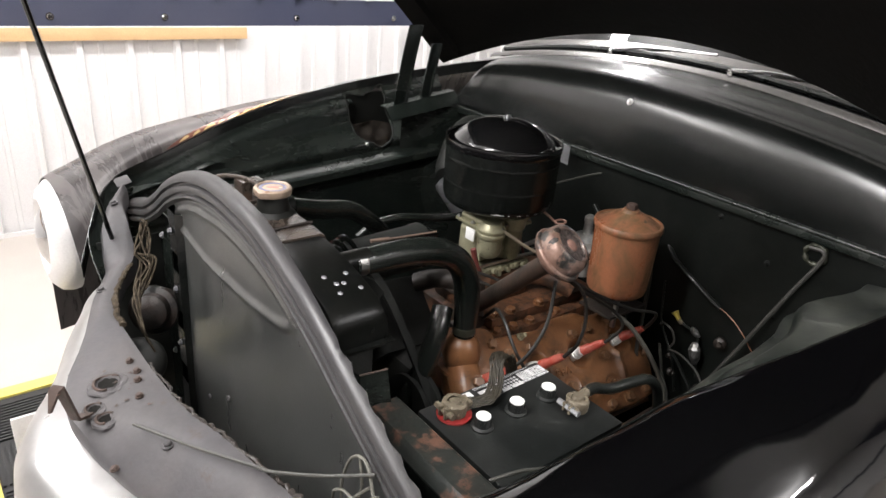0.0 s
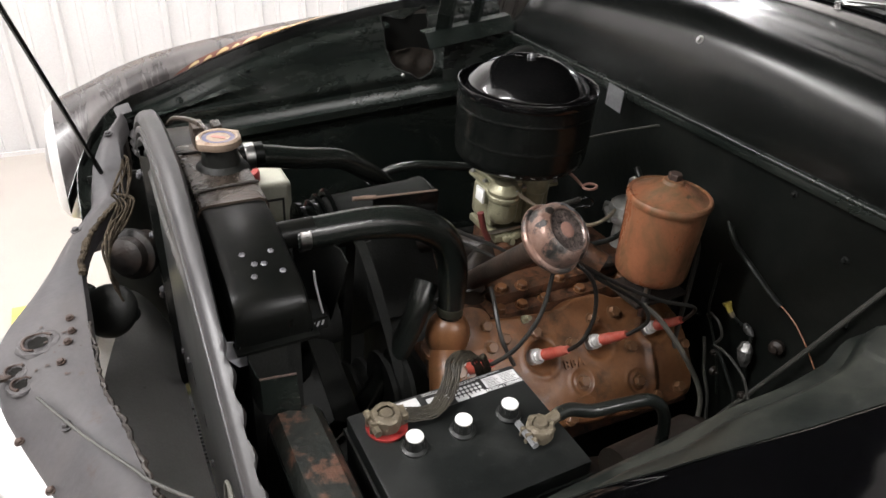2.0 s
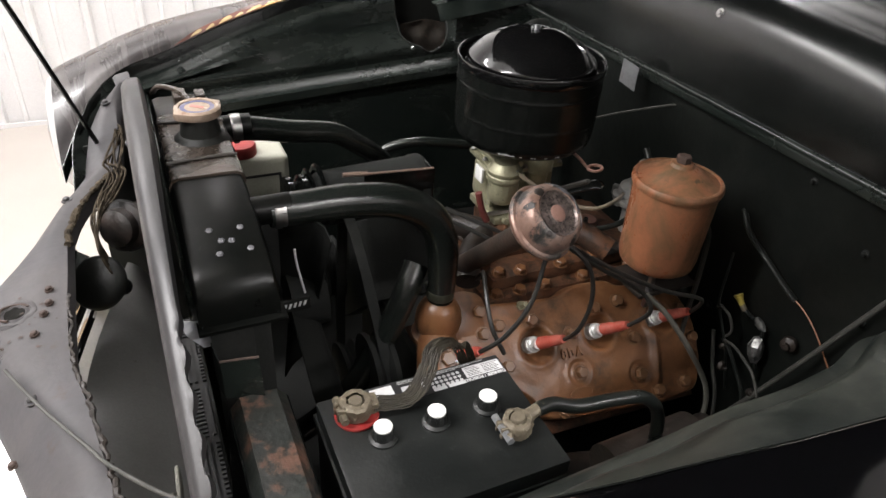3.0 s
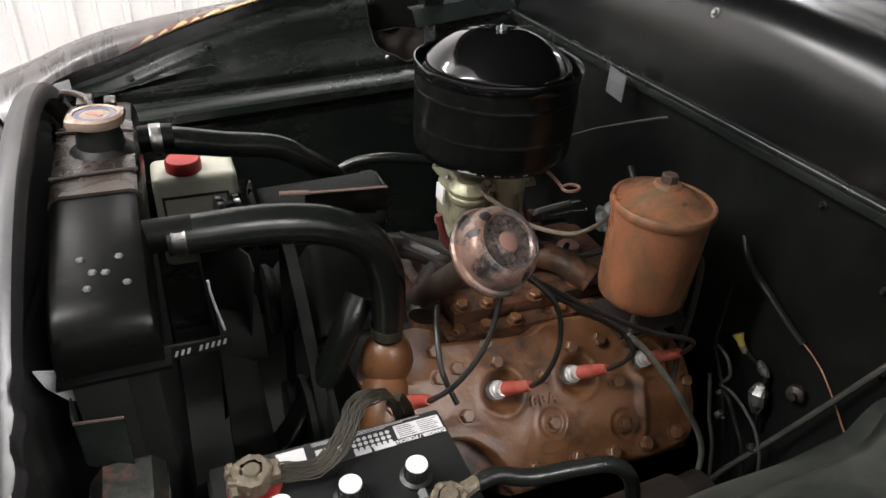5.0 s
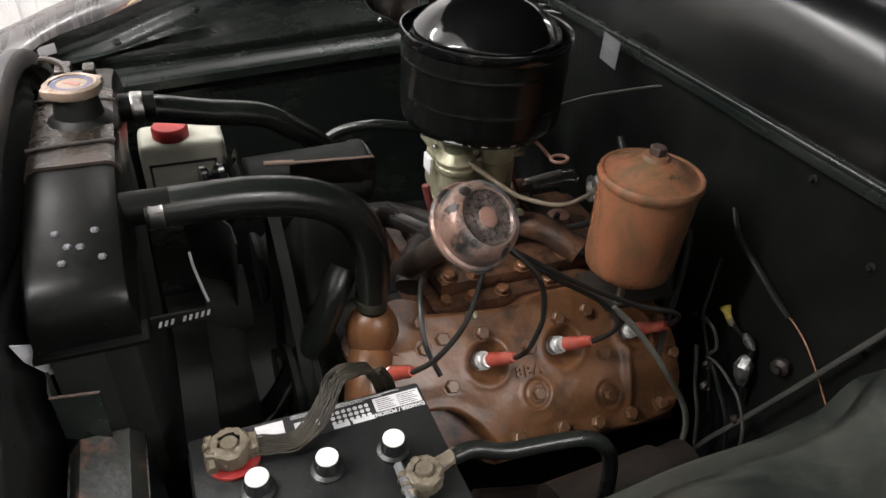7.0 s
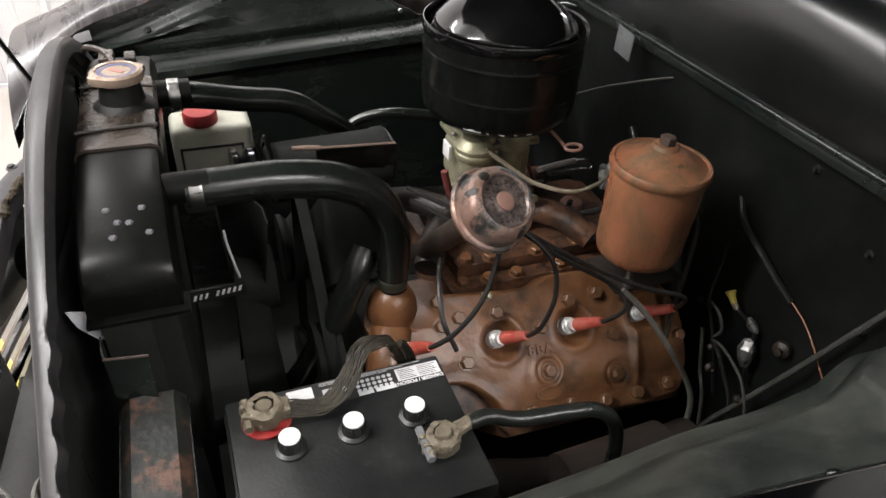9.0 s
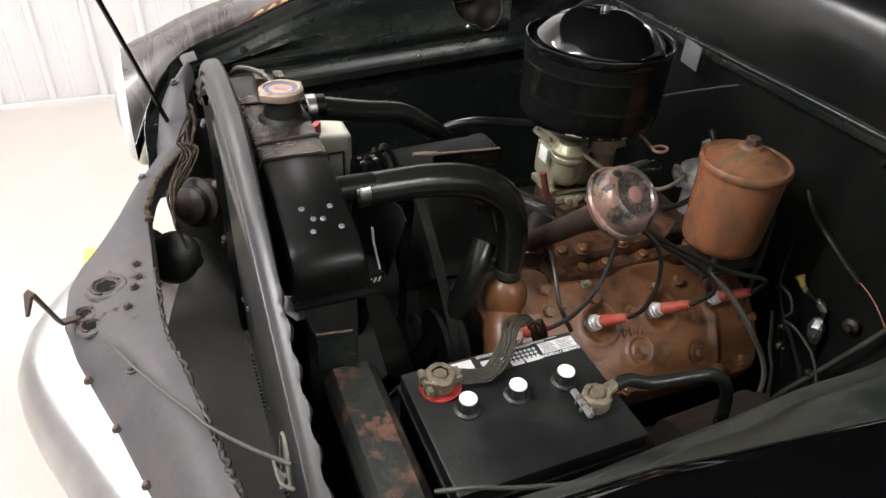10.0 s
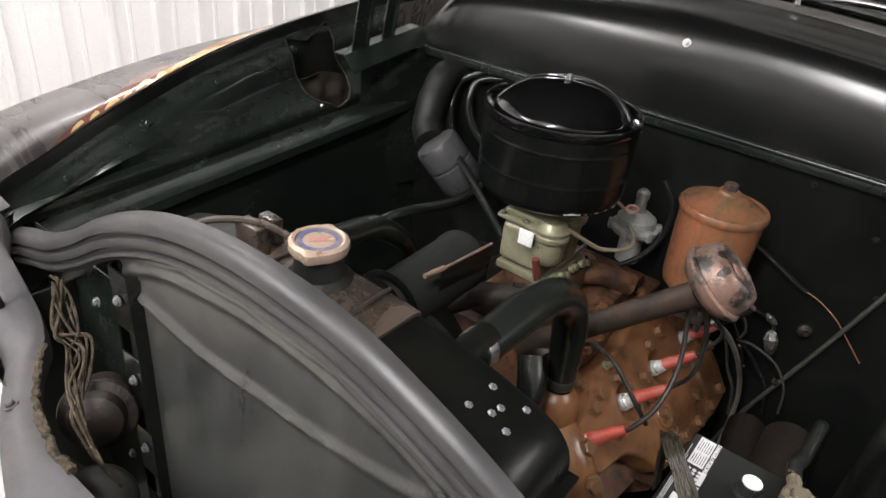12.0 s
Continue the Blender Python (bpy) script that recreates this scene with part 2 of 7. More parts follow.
COPPERWIRE = material("copper_red_wire", (0.36, 0.16, 0.085), 0.4, other=(0.20, 0.08, 0.05), scale=60)
FOIL = material("crumpled_foil", (0.30, 0.30, 0.29), 0.42, metal=0.8, other=(0.08, 0.08, 0.075), scale=60, amount=0.9, bump=0.8, bump_scale=90)
FLAME_ORANGE = material("gold_flame_paint", (0.42, 0.24, 0.075), 0.18, other=(0.33, 0.16, 0.055), scale=14, amount=1.0, coat=0.4)
FLAME_RED = material("dark_red_flame_paint", (0.17, 0.066, 0.048), 0.18, other=(0.06, 0.032, 0.028), scale=9, coat=0.4)
FLAME_YELLOW = material("yellow_flame_paint", (0.52, 0.39, 0.21), 0.18, other=(0.44, 0.27, 0.09), scale=14, coat=0.4)
CONCRETE = material("sealed_concrete", (0.44, 0.405, 0.365), 0.4, other=(0.37, 0.335, 0.30), scale=1.6, bump=0.05, third=(0.34, 0.31, 0.27), third_at=0.74)
SIDING = material("white_metal_siding", (0.70, 0.69, 0.685), 0.4, other=(0.63, 0.62, 0.615), scale=2)
DUSTY_PINK = material("dusty_pink_brown_rod", (0.34, 0.19, 0.15), 0.5, other=(0.22, 0.12, 0.09), scale=40)
GREY_METAL = material("bare_grey_housing", (0.20, 0.20, 0.215), 0.34, metal=0.4, other=(0.10, 0.095, 0.095), scale=11, bump=0.3, third=(0.04, 0.035, 0.03), third_at=0.62, soft=0.06)
BLOWER = material("dull_grey_housing", (0.10, 0.10, 0.105), 0.36, metal=0.3, other=(0.055, 0.052, 0.05), scale=14, bump=0.3, third=(0.03, 0.026, 0.022), third_at=0.62, soft=0.06)
DASH = material("grey_dashboard", (0.13, 0.13, 0.13), 0.35, other=(0.09, 0.09, 0.09), scale=5)
CLOTH = material("frayed_brown_cloth", (0.0840, 0.0672, 0.0476), 0.85, other=(0.0224, 0.0182, 0.0140), scale=60, amount=1.0, bump=0.8, bump_scale=320, spec=0.08, third=(0.10, 0.082, 0.058), third_at=0.62, third_scale=70)
HOOD = material("dull_black_hood_underside", (0.0044, 0.0043, 0.0037), 0.7, other=(0.0093, 0.0082, 0.0068), scale=4, spec=0.10, bump=0.4, bump_scale=60, dust=(0.05, 0.042, 0.03), dust_amount=0.07, dust_scale=5)
# Red print paled to carry the glare on the cap.
PRINT_RED = material("glare_paled_red_print", (0.42, 0.19, 0.16), 0.2, other=(0.45, 0.33, 0.29), scale=60)
NEAR_BLACK = material("near_black_metal", (0.014, 0.015, 0.014), 0.7, other=(0.023, 0.023, 0.021), scale=20, spec=0.12, bump=0.3)
CLAMP_GREEN = material("green_grey_clamp", (0.060, 0.064, 0.046), 0.45, metal=0.4, other=(0.03, 0.028, 0.02), scale=40, bump=0.3)
DARK_RED = material("dull_red_wire", (0.16, 0.035, 0.03), 0.5, other=(0.08, 0.03, 0.025), scale=40)
TANK_BLACK = material("worn_black_tank_paint", (0.0033, 0.0040, 0.0036), 0.30, rough_var=0.08, other=(0.0056, 0.0058, 0.0053), scale=12, spec=0.14, bump=0.16, bump_scale=60, dust=(0.08, 0.07, 0.055), dust_amount=0.05, dust_scale=16)
FIREWALL = material("black_firewall_paint", (0.0053, 0.0066, 0.0058), 0.34, rough_var=0.1, other=(0.0080, 0.0097, 0.0085), scale=6, spec=0.28, bump=0.3, bump_scale=70, dust=(0.08, 0.08, 0.068), fleck_amount=0.04, dust_amount=0.07, dust_scale=10)
WIRE = material("dusty_black_wire", (0.016, 0.0155, 0.014), 0.45, other=(0.04, 0.037, 0.031), scale=30)
PUMP = material("pale_cast_metal", (0.72, 0.72, 0.69), 0.38, metal=0.55, other=(0.40, 0.39, 0.36), scale=40, bump=0.3)
NAVY = material("dark_blue_wall", (0.035, 0.04, 0.07), 0.5, other=(0.05, 0.055, 0.085), scale=2)
PINE = material("bare_pine", (0.62, 0.42, 0.22), 0.55, other=(0.52, 0.33, 0.16), scale=5, bump=0.1)
CEILING = material("white_ceiling", (0.75, 0.75, 0.74), 0.7)
MAT_YELLOW = material("yellow_edging", (0.68, 0.58, 0.13), 0.5, other=(0.55, 0.46, 0.13), scale=12)
MAT_BLACK = material("black_ribbed_mat", (0.02, 0.02, 0.02), 0.6, bump=0.2)
FILLER_TUBE = material("sooty_rusty_tube", (0.018, 0.0145, 0.0115), 0.5, other=(0.034, 0.024, 0.017), scale=14, amount=1.0, bump=0.3, third=(0.060, 0.034, 0.024), third_at=0.60, third_scale=15, soft=0.12)
# Near-white base stands in for chrome mirroring bright surroundings.
BEZEL = material("white_reflection_metal", (0.74, 0.73, 0.72), 0.34, metal=0.25, other=(0.62, 0.61, 0.60), scale=9, bump=0.1)
PLUG = material("bright_plug_steel", (0.78, 0.78, 0.76), 0.32, metal=0.35, other=(0.5, 0.5, 0.48), scale=60)
PALE_PLATE = material("pale_grey_plate", (0.62, 0.63, 0.66), 0.45, other=(0.50, 0.51, 0.53), scale=22, bump=0.15)
GLASS = material("window_glass", (0.035, 0.038, 0.04), 0.04, rough_var=0.01, spec=0.2)

tree = GLASS.node_tree
tree.nodes["Principled BSDF"].inputs["Transmission Weight"].default_value = 1.0
tree.nodes["Principled BSDF"].inputs["IOR"].default_value = 1.5

# ---------------------------------------------------------------- mesh helpers


def V(*a):
    return Vector(a)


def mesh_object(name, bm, mat, smooth=38):
    bmesh.ops.recalc_face_normals(bm, faces=bm.faces[:])
    me = bpy.data.meshes.new(name)
    bm.to_mesh(me)
    bm.free()
    me.materials.append(mat)
    if smooth:
        me.polygons.foreach_set("use_smooth", [True] * len(me.polygons))
        me.set_sharp_from_angle(angle=radians(smooth))
    return new(name, me)


def thing(name, at, label, category, group="", kind=""):
    ob = new(name)
    ob.empty_display_size = 0.05
    ob.location = at
    return tagged(ob, label, category, group, kind)


def part(name, bm, mat, parent, label="", smooth=38):
    ob = mesh_object(name, bm, mat, smooth)
    ob.parent = parent
    if parent is not None and parent.type == "EMPTY":
        ob.location = -parent.location
    if label:
        tagged(ob, label)
    return ob


def piece(name, me, m, parent):
    """One more object on a shared mesh, at the world pose m."""
    ob = new(name, me)
    ob.parent = parent
    back = Matrix.Translation(-parent.location) if parent.type == "EMPTY" else Matrix()
    ob.matrix_basis = back @ m
    return ob


def solo(name, bm, mat, label, category, group="", kind="", smooth=38):
    return tagged(mesh_object(name, bm, mat, smooth), label, category, group, kind)


def box(bm, lo, hi, bevel=0.0, m=None, segments=2):
    lo, hi = Vector(lo), Vector(hi)
    mat4 = Matrix.Translation((lo + hi) / 2) @ Matrix.Diagonal((*(hi - lo), 1))
    g = bmesh.ops.create_cube(bm, size=1, matrix=(m @ mat4) if m else mat4)
    if bevel:
        edges = list({e for v in g["verts"] for e in v.link_edges})
        bmesh.ops.bevel(bm, geom=edges, offset=bevel, segments=segments, affect="EDGES", profile=0.6)
    return bm


def axis_pose(at, along, spin=0.0):
    """The pose whose z axis points along a way."""
    q = Vector(along).to_track_quat("Z", "Y").to_matrix().to_4x4()
    return Matrix.Translation(at) @ q @ Matrix.Rotation(spin, 4, "Z")


def lathe(bm, profile, m=None, n=32, closed=True):
    """Turns (radius, height) pairs round the z axis of m."""
    m = m or Matrix()
    rings = []
    for r, z in profile:
        if r < 1e-6:
            rings.append([bm.verts.new(m @ V(0, 0, z))])
        else:
            rings.append([bm.verts.new(m @ V(r * math.cos(2 * math.pi * k / n), r * math.sin(2 * math.pi * k / n), z)) for k in range(n)])
    for a, b in zip(rings, rings[1:]):
        for k in range(n):
            j = (k + 1) % n
            if len(a) == 1 and len(b) == 1:
                continue
            if len(a) == 1:
                bm.faces.new((a[0], b[k], b[j]))
            elif len(b) == 1:
                bm.faces.new((a[k], a[j], b[0]))
            else:
                bm.faces.new((a[k], a[j], b[j], b[k]))
    return bm


def spline(points, steps=8):
    """Catmull-Rom through the points."""
    p = [Vector(q) for q in points]
    if len(p) == 2:
        return [p[0].lerp(p[1], k / steps) for k in range(steps + 1)]
    ext = [2 * p[0] - p[1], *p, 2 * p[-1] - p[-2]]
    out = []
    for a, b, c, d in zip(ext, ext[1:], ext[2:], ext[3:]):
        for k in range(steps):
            t = k / steps
            out.append(0.5 * (2 * b + (c - a) * t + (2 * a - 5 * b + 4 * c - d) * t * t + (3 * b - a - 3 * c + d) * t ** 3))
    return out + [p[-1]]


def tube(bm, points, radius, n=10, steps=8, caps=True, wobble=0.0):
    """A round tube along a smooth curve; radius is a number or a function of the way along (0 to 1)."""
    line = spline(points, steps)
    up = V(0, 0, 1) if abs((line[1] - line[0]).normalized().z) < 0.9 else V(1, 0, 0)
    rings = []
    for k, q in enumerate(line):
        way = (line[min(k + 1, len(line) - 1)] - line[max(k - 1, 0)]).normalized()
        side = way.cross(up)
        if side.length < 1e-4:
            side = way.cross(V(0, 1, 0))
        side.normalize()
        up = side.cross(way).normalized()
        r = radius(k / (len(line) - 1)) if callable(radius) else radius
        if wobble:
            r *= 1 + wobble * noise.noise(q * 60)
        rings.append([bm.verts.new(q + r * (math.cos(2 * math.pi * j / n) * side + math.sin(2 * math.pi * j / n) * up)) for j in range(n)])
    for a, b in zip(rings, rings[1:]):
        for j in range(n):
            i = (j + 1) % n
            bm.faces.new((a[j], a[i], b[i], b[j]))
    if caps:
        bm.faces.new(rings[0][::-1])
        bm.faces.new(rings[-1])
    return bm


def sheet(bm, rows, thick=0.0, skip=None, closed=False):
    """Quads over rows of points, given a thickness."""
    grid = [[bm.verts.new(p) for p in row] for row in rows]
    made = []
    for i, (a, b) in enumerate(zip(grid, grid[1:])):
        for j in range(len(a) - 1):
            if skip and skip(i, j):
                continue
            made.append(bm.faces.new((a[j], a[j + 1], b[j + 1], b[j])))
    bmesh.ops.recalc_face_normals(bm, faces=made)
    if thick:
        bmesh.ops.solidify(bm, geom=made, thickness=thick)
    loose = [v for v in bm.verts if not v.link_faces]
    bmesh.ops.delete(bm, geom=loose, context="VERTS")
    return bm


def prism(bm, outline, m, depth, bevel=0.0, segments=2):
    """A flat outline (x, y in m) given a depth along m's z, with its upper rim rounded."""
    low = [bm.verts.new(m @ V(x, y, 0)) for x, y in outline]
    high = [bm.verts.new(m @ V(x, y, depth)) for x, y in outline]
    bm.faces.new(low[::-1])
    top = bm.faces.new(high)
    n = len(outline)
    for k in range(n):
        j = (k + 1) % n
        bm.faces.new((low[k], low[j], high[j], high[k]))
    if bevel:
        bmesh.ops.bevel(bm, geom=list(top.edges), offset=bevel, segments=segments, affect="EDGES", profile=0.6)
    return bm


def lerp_rows(keys, xs):
    """Sections {x: [(y, z), ...]} at other x, by smooth interpolation."""
    kx = sorted(keys)
    arr = np.array([keys[k] for k in kx], float)
    out = []
    for x in xs:
        i = int(np.clip(np.searchsorted(kx, x) - 1, 0, len(kx) - 2))
        t = (x - kx[i]) / (kx[i + 1] - kx[i])
        a, b = arr[i], arr[i + 1]
        before = arr[max(i - 1, 0)]
        after = arr[min(i + 2, len(kx) - 1)]
        ta = (b - before) / (kx[i + 1] - kx[max(i - 1, 0)]) * (kx[i + 1] - kx[i])
        tb = (after - a) / (kx[min(i + 2, len(kx) - 1)] - kx[i]) * (kx[i + 1] - kx[i])
        s = (2 * t**3 - 3 * t**2 + 1) * a + (t**3 - 2 * t**2 + t) * ta + (-2 * t**3 + 3 * t**2) * b + (t**3 - t**2) * tb
        out.append([V(x, y, z) for y, z in s])
    return out


def hex_bolt(name, mat, r=0.0115, h=0.009, washer=0.014):
    bm = bmesh.new()
    if washer:
        lathe(bm, [(0, 0), (washer, 0), (washer, 0.002), (0, 0.002)], n=18)
    hexagon = [(r * math.cos(math.pi / 3 * k), r * math.sin(math.pi / 3 * k)) for k in range(6)]
    prism(bm, hexagon, Matrix.Translation((0, 0, 0.002)), h, 0.0015, 1)
    bmesh.ops.recalc_face_normals(bm, faces=bm.faces[:])
    me = bpy.data.meshes.new(name)
    bm.to_mesh(me)
    bm.free()
    me.materials.append(mat)
    return me

# ---------------------------------------------------------------- the garage
X0, X1, Y0, Y1, ZC = -5.0, 7.0, -3.4, 2.47, 3.0


def build_room():
    bm = box(bmesh.new(), (X0, Y0, -0.12), (X1, Y1 + 0.2, 0.0))
    solo("floor", bm, CONCRETE, "pale sealed concrete garage floor with faint stains", "floor", kind="structure")
    bm = box(bmesh.new(), (X0, Y0, ZC), (X1, Y1 + 0.2, ZC + 0.1))
    solo("ceiling", bm, CEILING, "plain white garage ceiling", "ceiling", kind="structure")
    top = 0.925

    def ribbed_wall(name, y, s, label, band):
        """White ribbed siding below, dark blue sheet above; s is the side that the room is on."""
        wall = thing(name, (0, y, 0), label, "wall", kind="structure")
        pts = []
        for n in range(-23, 32):
            x = 0.215 * n - 0.021
            pts += [(x, 0), (x + 0.010, 0.020), (x + 0.032, 0.020), (x + 0.042, 0), (x + 0.100, 0), (x + 0.104, 0.004), (x + 0.120, 0.004), (x + 0.124, 0)]
        bm = bmesh.new()
        sheet(bm, [[V(px, y + s * py, z) for px, py in pts] for z in (0.0, top)], 0.0)
        part("siding", bm, SIDING, wall, "white ribbed metal siding", smooth=0)
        lo, hi = min(y - s * 0.004, y - s * 0.2), max(y - s * 0.004, y - s * 0.2)
        part("upper_wall", box(bmesh.new(), (X0, lo, top), (X1, hi, band)), NAVY, wall, "dark blue sheet above the siding")
        # Unseen upper wall: white siding added for the fender and cowl to mirror.
        if band < ZC:
            bm = bmesh.new()
            sheet(bm, [[V(px, y + s * py, z) for px, py in pts] for z in (band, ZC)], 0.0)
            part("top_siding", bm, SIDING, wall, "white ribbed siding above the blue band, unseen, added for reflections", smooth=0)
            part("backing", box(bmesh.new(), (X0, lo, band), (X1, hi, ZC)), SIDING, wall)
        part("backing", box(bmesh.new(), (X0, lo, 0), (X1, hi, top)), SIDING, wall)
        part("base_trim", box(bmesh.new(), (X0, min(y + s * 0.0205, y + s * 0.03), 0.0), (X1, max(y + s * 0.0205, y + s * 0.03), 0.02)), SIDING, wall)
        return wall

    wall = ribbed_wall("wall_north", Y1, -1, "white ribbed metal siding wall with a dark blue band", 1.06)
    part("rail_board", box(bmesh.new(), (X0, Y1 - 0.04, 0.868), (0.985, Y1 - 0.0205, 0.922), 0.002), PINE, wall, "bare pine board")
    screw = hex_bolt("screw", CHROME, 0.012, 0.006, 0.016)
    for sx in (-0.5, 0.12, 0.60, 1.28, 1.9):
        piece("screw", screw, Matrix.Translation((sx, Y1 + 0.004, 0.965)) @ Matrix.Rotation(radians(90), 4, "X"), wall)
    ribbed_wall("wall_south", Y0, 1, "white ribbed metal siding wall with a dark blue band", 1.06)
    for nm, x0, x1 in (("wall_west", X0 - 0.2, X0), ("wall_east", X1, X1 + 0.2)):
        end = thing(nm, (x0, 0, 0), "unseen end wall with a dark blue band, coloured for reflections", "wall", kind="structure")
        part("siding", box(bmesh.new(), (x0, Y0 - 0.2, 0), (x1, Y1 + 0.2, top)), SIDING, end)
        part("upper_wall", box(bmesh.new(), (x0, Y0 - 0.2, top), (x1, Y1 + 0.2, 1.06)), NAVY, end, "dark blue band")
        # Unseen tops: west white to brighten reflections, east dark blue to darken them.
        part("top_siding", box(bmesh.new(), (x0, Y0 - 0.2, 1.06), (x1, Y1 + 0.2, ZC)), SIDING if nm == "wall_west" else NAVY, end)
    # ribbed floor mat with a yellow edge
    mat = thing("floor_mat", (0.0, 0.5, 0), "black ribbed rubber mat with yellow edging on concrete", "floor mat")
    x0, x1, y0, y1 = -0.505, 0.55, -0.50, 1.20
    for lo, hi in (((x0, y1 - 0.05, 0), (x1, y1, 0.014)), ((x0, y0, 0), (x1, y0 + 0.05, 0.014)), ((x0, y0 + 0.05, 0), (x0 + 0.065, y1 - 0.05, 0.014))):
        part("edging", box(bmesh.new(), lo, hi, 0.003), MAT_YELLOW, mat, "yellow edging")
    part("pad", box(bmesh.new(), (x0 + 0.045, y0 + 0.045, 0), (x1, y1 - 0.045, 0.005)), MAT_BLACK, mat)
    bm = bmesh.new()
    for i in range(5):
        for j in range(8):
            px, py = x0 + 0.066 + i * 0.19, y0 + 0.05 + j * 0.198
            for k in range(13):
                o = 0.003 + k * 0.0142
                if (i + j) % 2:
                    box(bm, (px + 0.004, py + o, 0.005), (px + 0.182, py + o + 0.007, 0.012))
                else:
                    box(bm, (px + o, py + 0.004, 0.005), (px + o + 0.007, py + 0.188, 0.012))
    tagged(part("rib", bm, MAT_BLACK, mat), kind="stuff")


build_room()

for lx, ly, watts in LAMPS:
    lamp = thing("ceiling_light", (lx, ly, 2.50), "white fluorescent tube fixture hung under the ceiling", "ceiling light", group="ceiling tube fixtures")
    part("housing", box(bmesh.new(), (lx - 1.15, ly - 0.03, 2.50), (lx + 1.15, ly + 0.03, 2.53), 0.01), CEILING, lamp)
    for dx in (-0.9, 0.9):
        part("hanger", tube(bmesh.new(), [(lx + dx, ly, 2.53), (lx + dx, ly, 3.0)], 0.004, 6, 2), STEEL, lamp)

# ---------------------------------------------------------------- the car body
car = thing("car", (1.2, 0, 0), "old black car with grey primer nose, flames and its hood raised", "car")

SECTION = {
    -0.23: [(0.425, 0.745), (0.480, 0.792), (0.57, 0.832), (0.67, 0.842), (0.78, 0.812), (0.86, 0.740), (0.885, 0.584), (0.88, 0.35)],
    -0.20: [(0.478, 0.789), (0.520, 0.818), (0.60, 0.847), (0.69, 0.850), (0.79, 0.824), (0.868, 0.750), (0.892, 0.584), (0.888, 0.35)],
    -0.16: [(0.548, 0.832), (0.580, 0.848), (0.64, 0.863), (0.715, 0.860), (0.80, 0.836), (0.875, 0.764), (0.9, 0.584), (0.895, 0.35)],
    -0.10: [(0.604, 0.861), (0.625, 0.874), (0.67, 0.885), (0.73, 0.881), (0.82, 0.857), (0.89, 0.774), (0.91, 0.584), (0.905, 0.35)],
    0.00: [(0.635, 0.885), (0.65, 0.903), (0.69, 0.915), (0.74, 0.91), (0.83, 0.887), (0.9, 0.804), (0.92, 0.584), (0.915, 0.35)],
    0.15: [(0.65, 0.937), (0.665, 0.944), (0.7, 0.945), (0.75, 0.937), (0.84, 0.912), (0.905, 0.824), (0.925, 0.584), (0.92, 0.35)],
    0.35: [(0.675, 0.985), (0.69, 0.982), (0.72, 0.975), (0.77, 0.963), (0.85, 0.937), (0.91, 0.844), (0.93, 0.584), (0.925, 0.35)],
    0.60: [(0.7, 1.02), (0.715, 1.014), (0.745, 1.003), (0.79, 0.985), (0.86, 0.952), (0.915, 0.854), (0.93, 0.584), (0.925, 0.35)],
    1.00: [(0.72, 1.05), (0.735, 1.049), (0.76, 1.041), (0.8, 1.027), (0.865, 0.993), (0.92, 0.886), (0.93, 0.591), (0.925, 0.35)],
    1.60: [(0.74, 1.065), (0.755, 1.067), (0.78, 1.061), (0.82, 1.045), (0.88, 1.01), (0.93, 0.902), (0.94, 0.595), (0.935, 0.35)],
}
XS = [-0.23 + 0.0305 * k for k in range(61)]


def lip_shift(x):
    """The near fender's lip lies a little higher in front and lower behind than the far one."""
    return float(np.interp(x, [-0.2, 0.0, 0.15, 0.35, 0.6, 1.0], [0.03, 0.045, 0.034, -0.010, -0.046, -0.07]))


def fender_rows(side, xs=XS):
    rows = []
    for row in lerp_rows(SECTION, xs):
        fine = spline(row, 5)
        if side > 0:
            rows.append(fine)
        else:
            out = 0.021 * min(1.0, max(0.0, p0 / 0.18)) if (p0 := row[0].x) else 0.0
            # a flat top that turns down at a soft crease
            rolled = [(p, 0.80 * (math.hypot(p.y + out - 0.812, 0.007) + p.y + out - 0.812) * min(1.0, max(0.0, (p.x + 0.1) / 0.15))) for p in fine]
            rows.append([V(p.x, -p.y - out, p.z + lip_shift(p.x) - drop * min(1, max(0, (p.z - 0.4) / 0.3))) for p, drop in rolled])
    return rows


def build_fender(side, label):
    bm = bmesh.new()
    rows = fender_rows(side)
    sheet(bm, rows, 0.0015)
    fender = part("fender", bm, FENDER_GLARE if side > 0 else FENDER, car, label)
    # the folded flange under the lip
    bm = bmesh.new()
    sheet(bm, [[V(r[0].x, r[0].y - side * 0.007, r[0].z - 0.030), V(r[0].x, r[0].y - side * 0.004, r[0].z - 0.012), V(r[0].x, r[0].y - side * 0.0015, r[0].z - 0.001)] for r in rows], 0.0015)
    part("lip_flange", bm, BLACK_SATIN, fender, "black folded lip")
    return fender


build_fender(1, "black front fender, wall reflection in its colour, with flame paint")
build_fender(-1, "glossy black front fender")


def fender_point(x, s, lift=0.0015):
    """A place on the far fender: s runs from the lip (0) outwards (1 at the side)."""
    row = spline(lerp_rows(SECTION, [x])[0], 5)
    k = min(max(s, 0), 0.999) * (len(row) - 1)
    i = int(k)
    p = row[i].lerp(row[i + 1], k - i)
    across = (row[i + 1] - row[i]).normalized()
    n = V(0, -across.z, across.y)
    return p + n * (lift if n.z > 0 else -lift)


def flame(name, mat, x0, x1, low, high, lift, label=""):
    """A tongue of paint on the far fender, between two edge functions."""
    bm = bmesh.new()
    rows = []
    for k in range(29):
        x = x0 + (x1 - x0) * k / 28
        a, b = low(k / 28), high(k / 28)
        rows.append([fender_point(x, a + (b - a) * j / 14, lift) for j in range(15)])
    sheet(bm, rows)
    part(name, bm, mat, car, label)


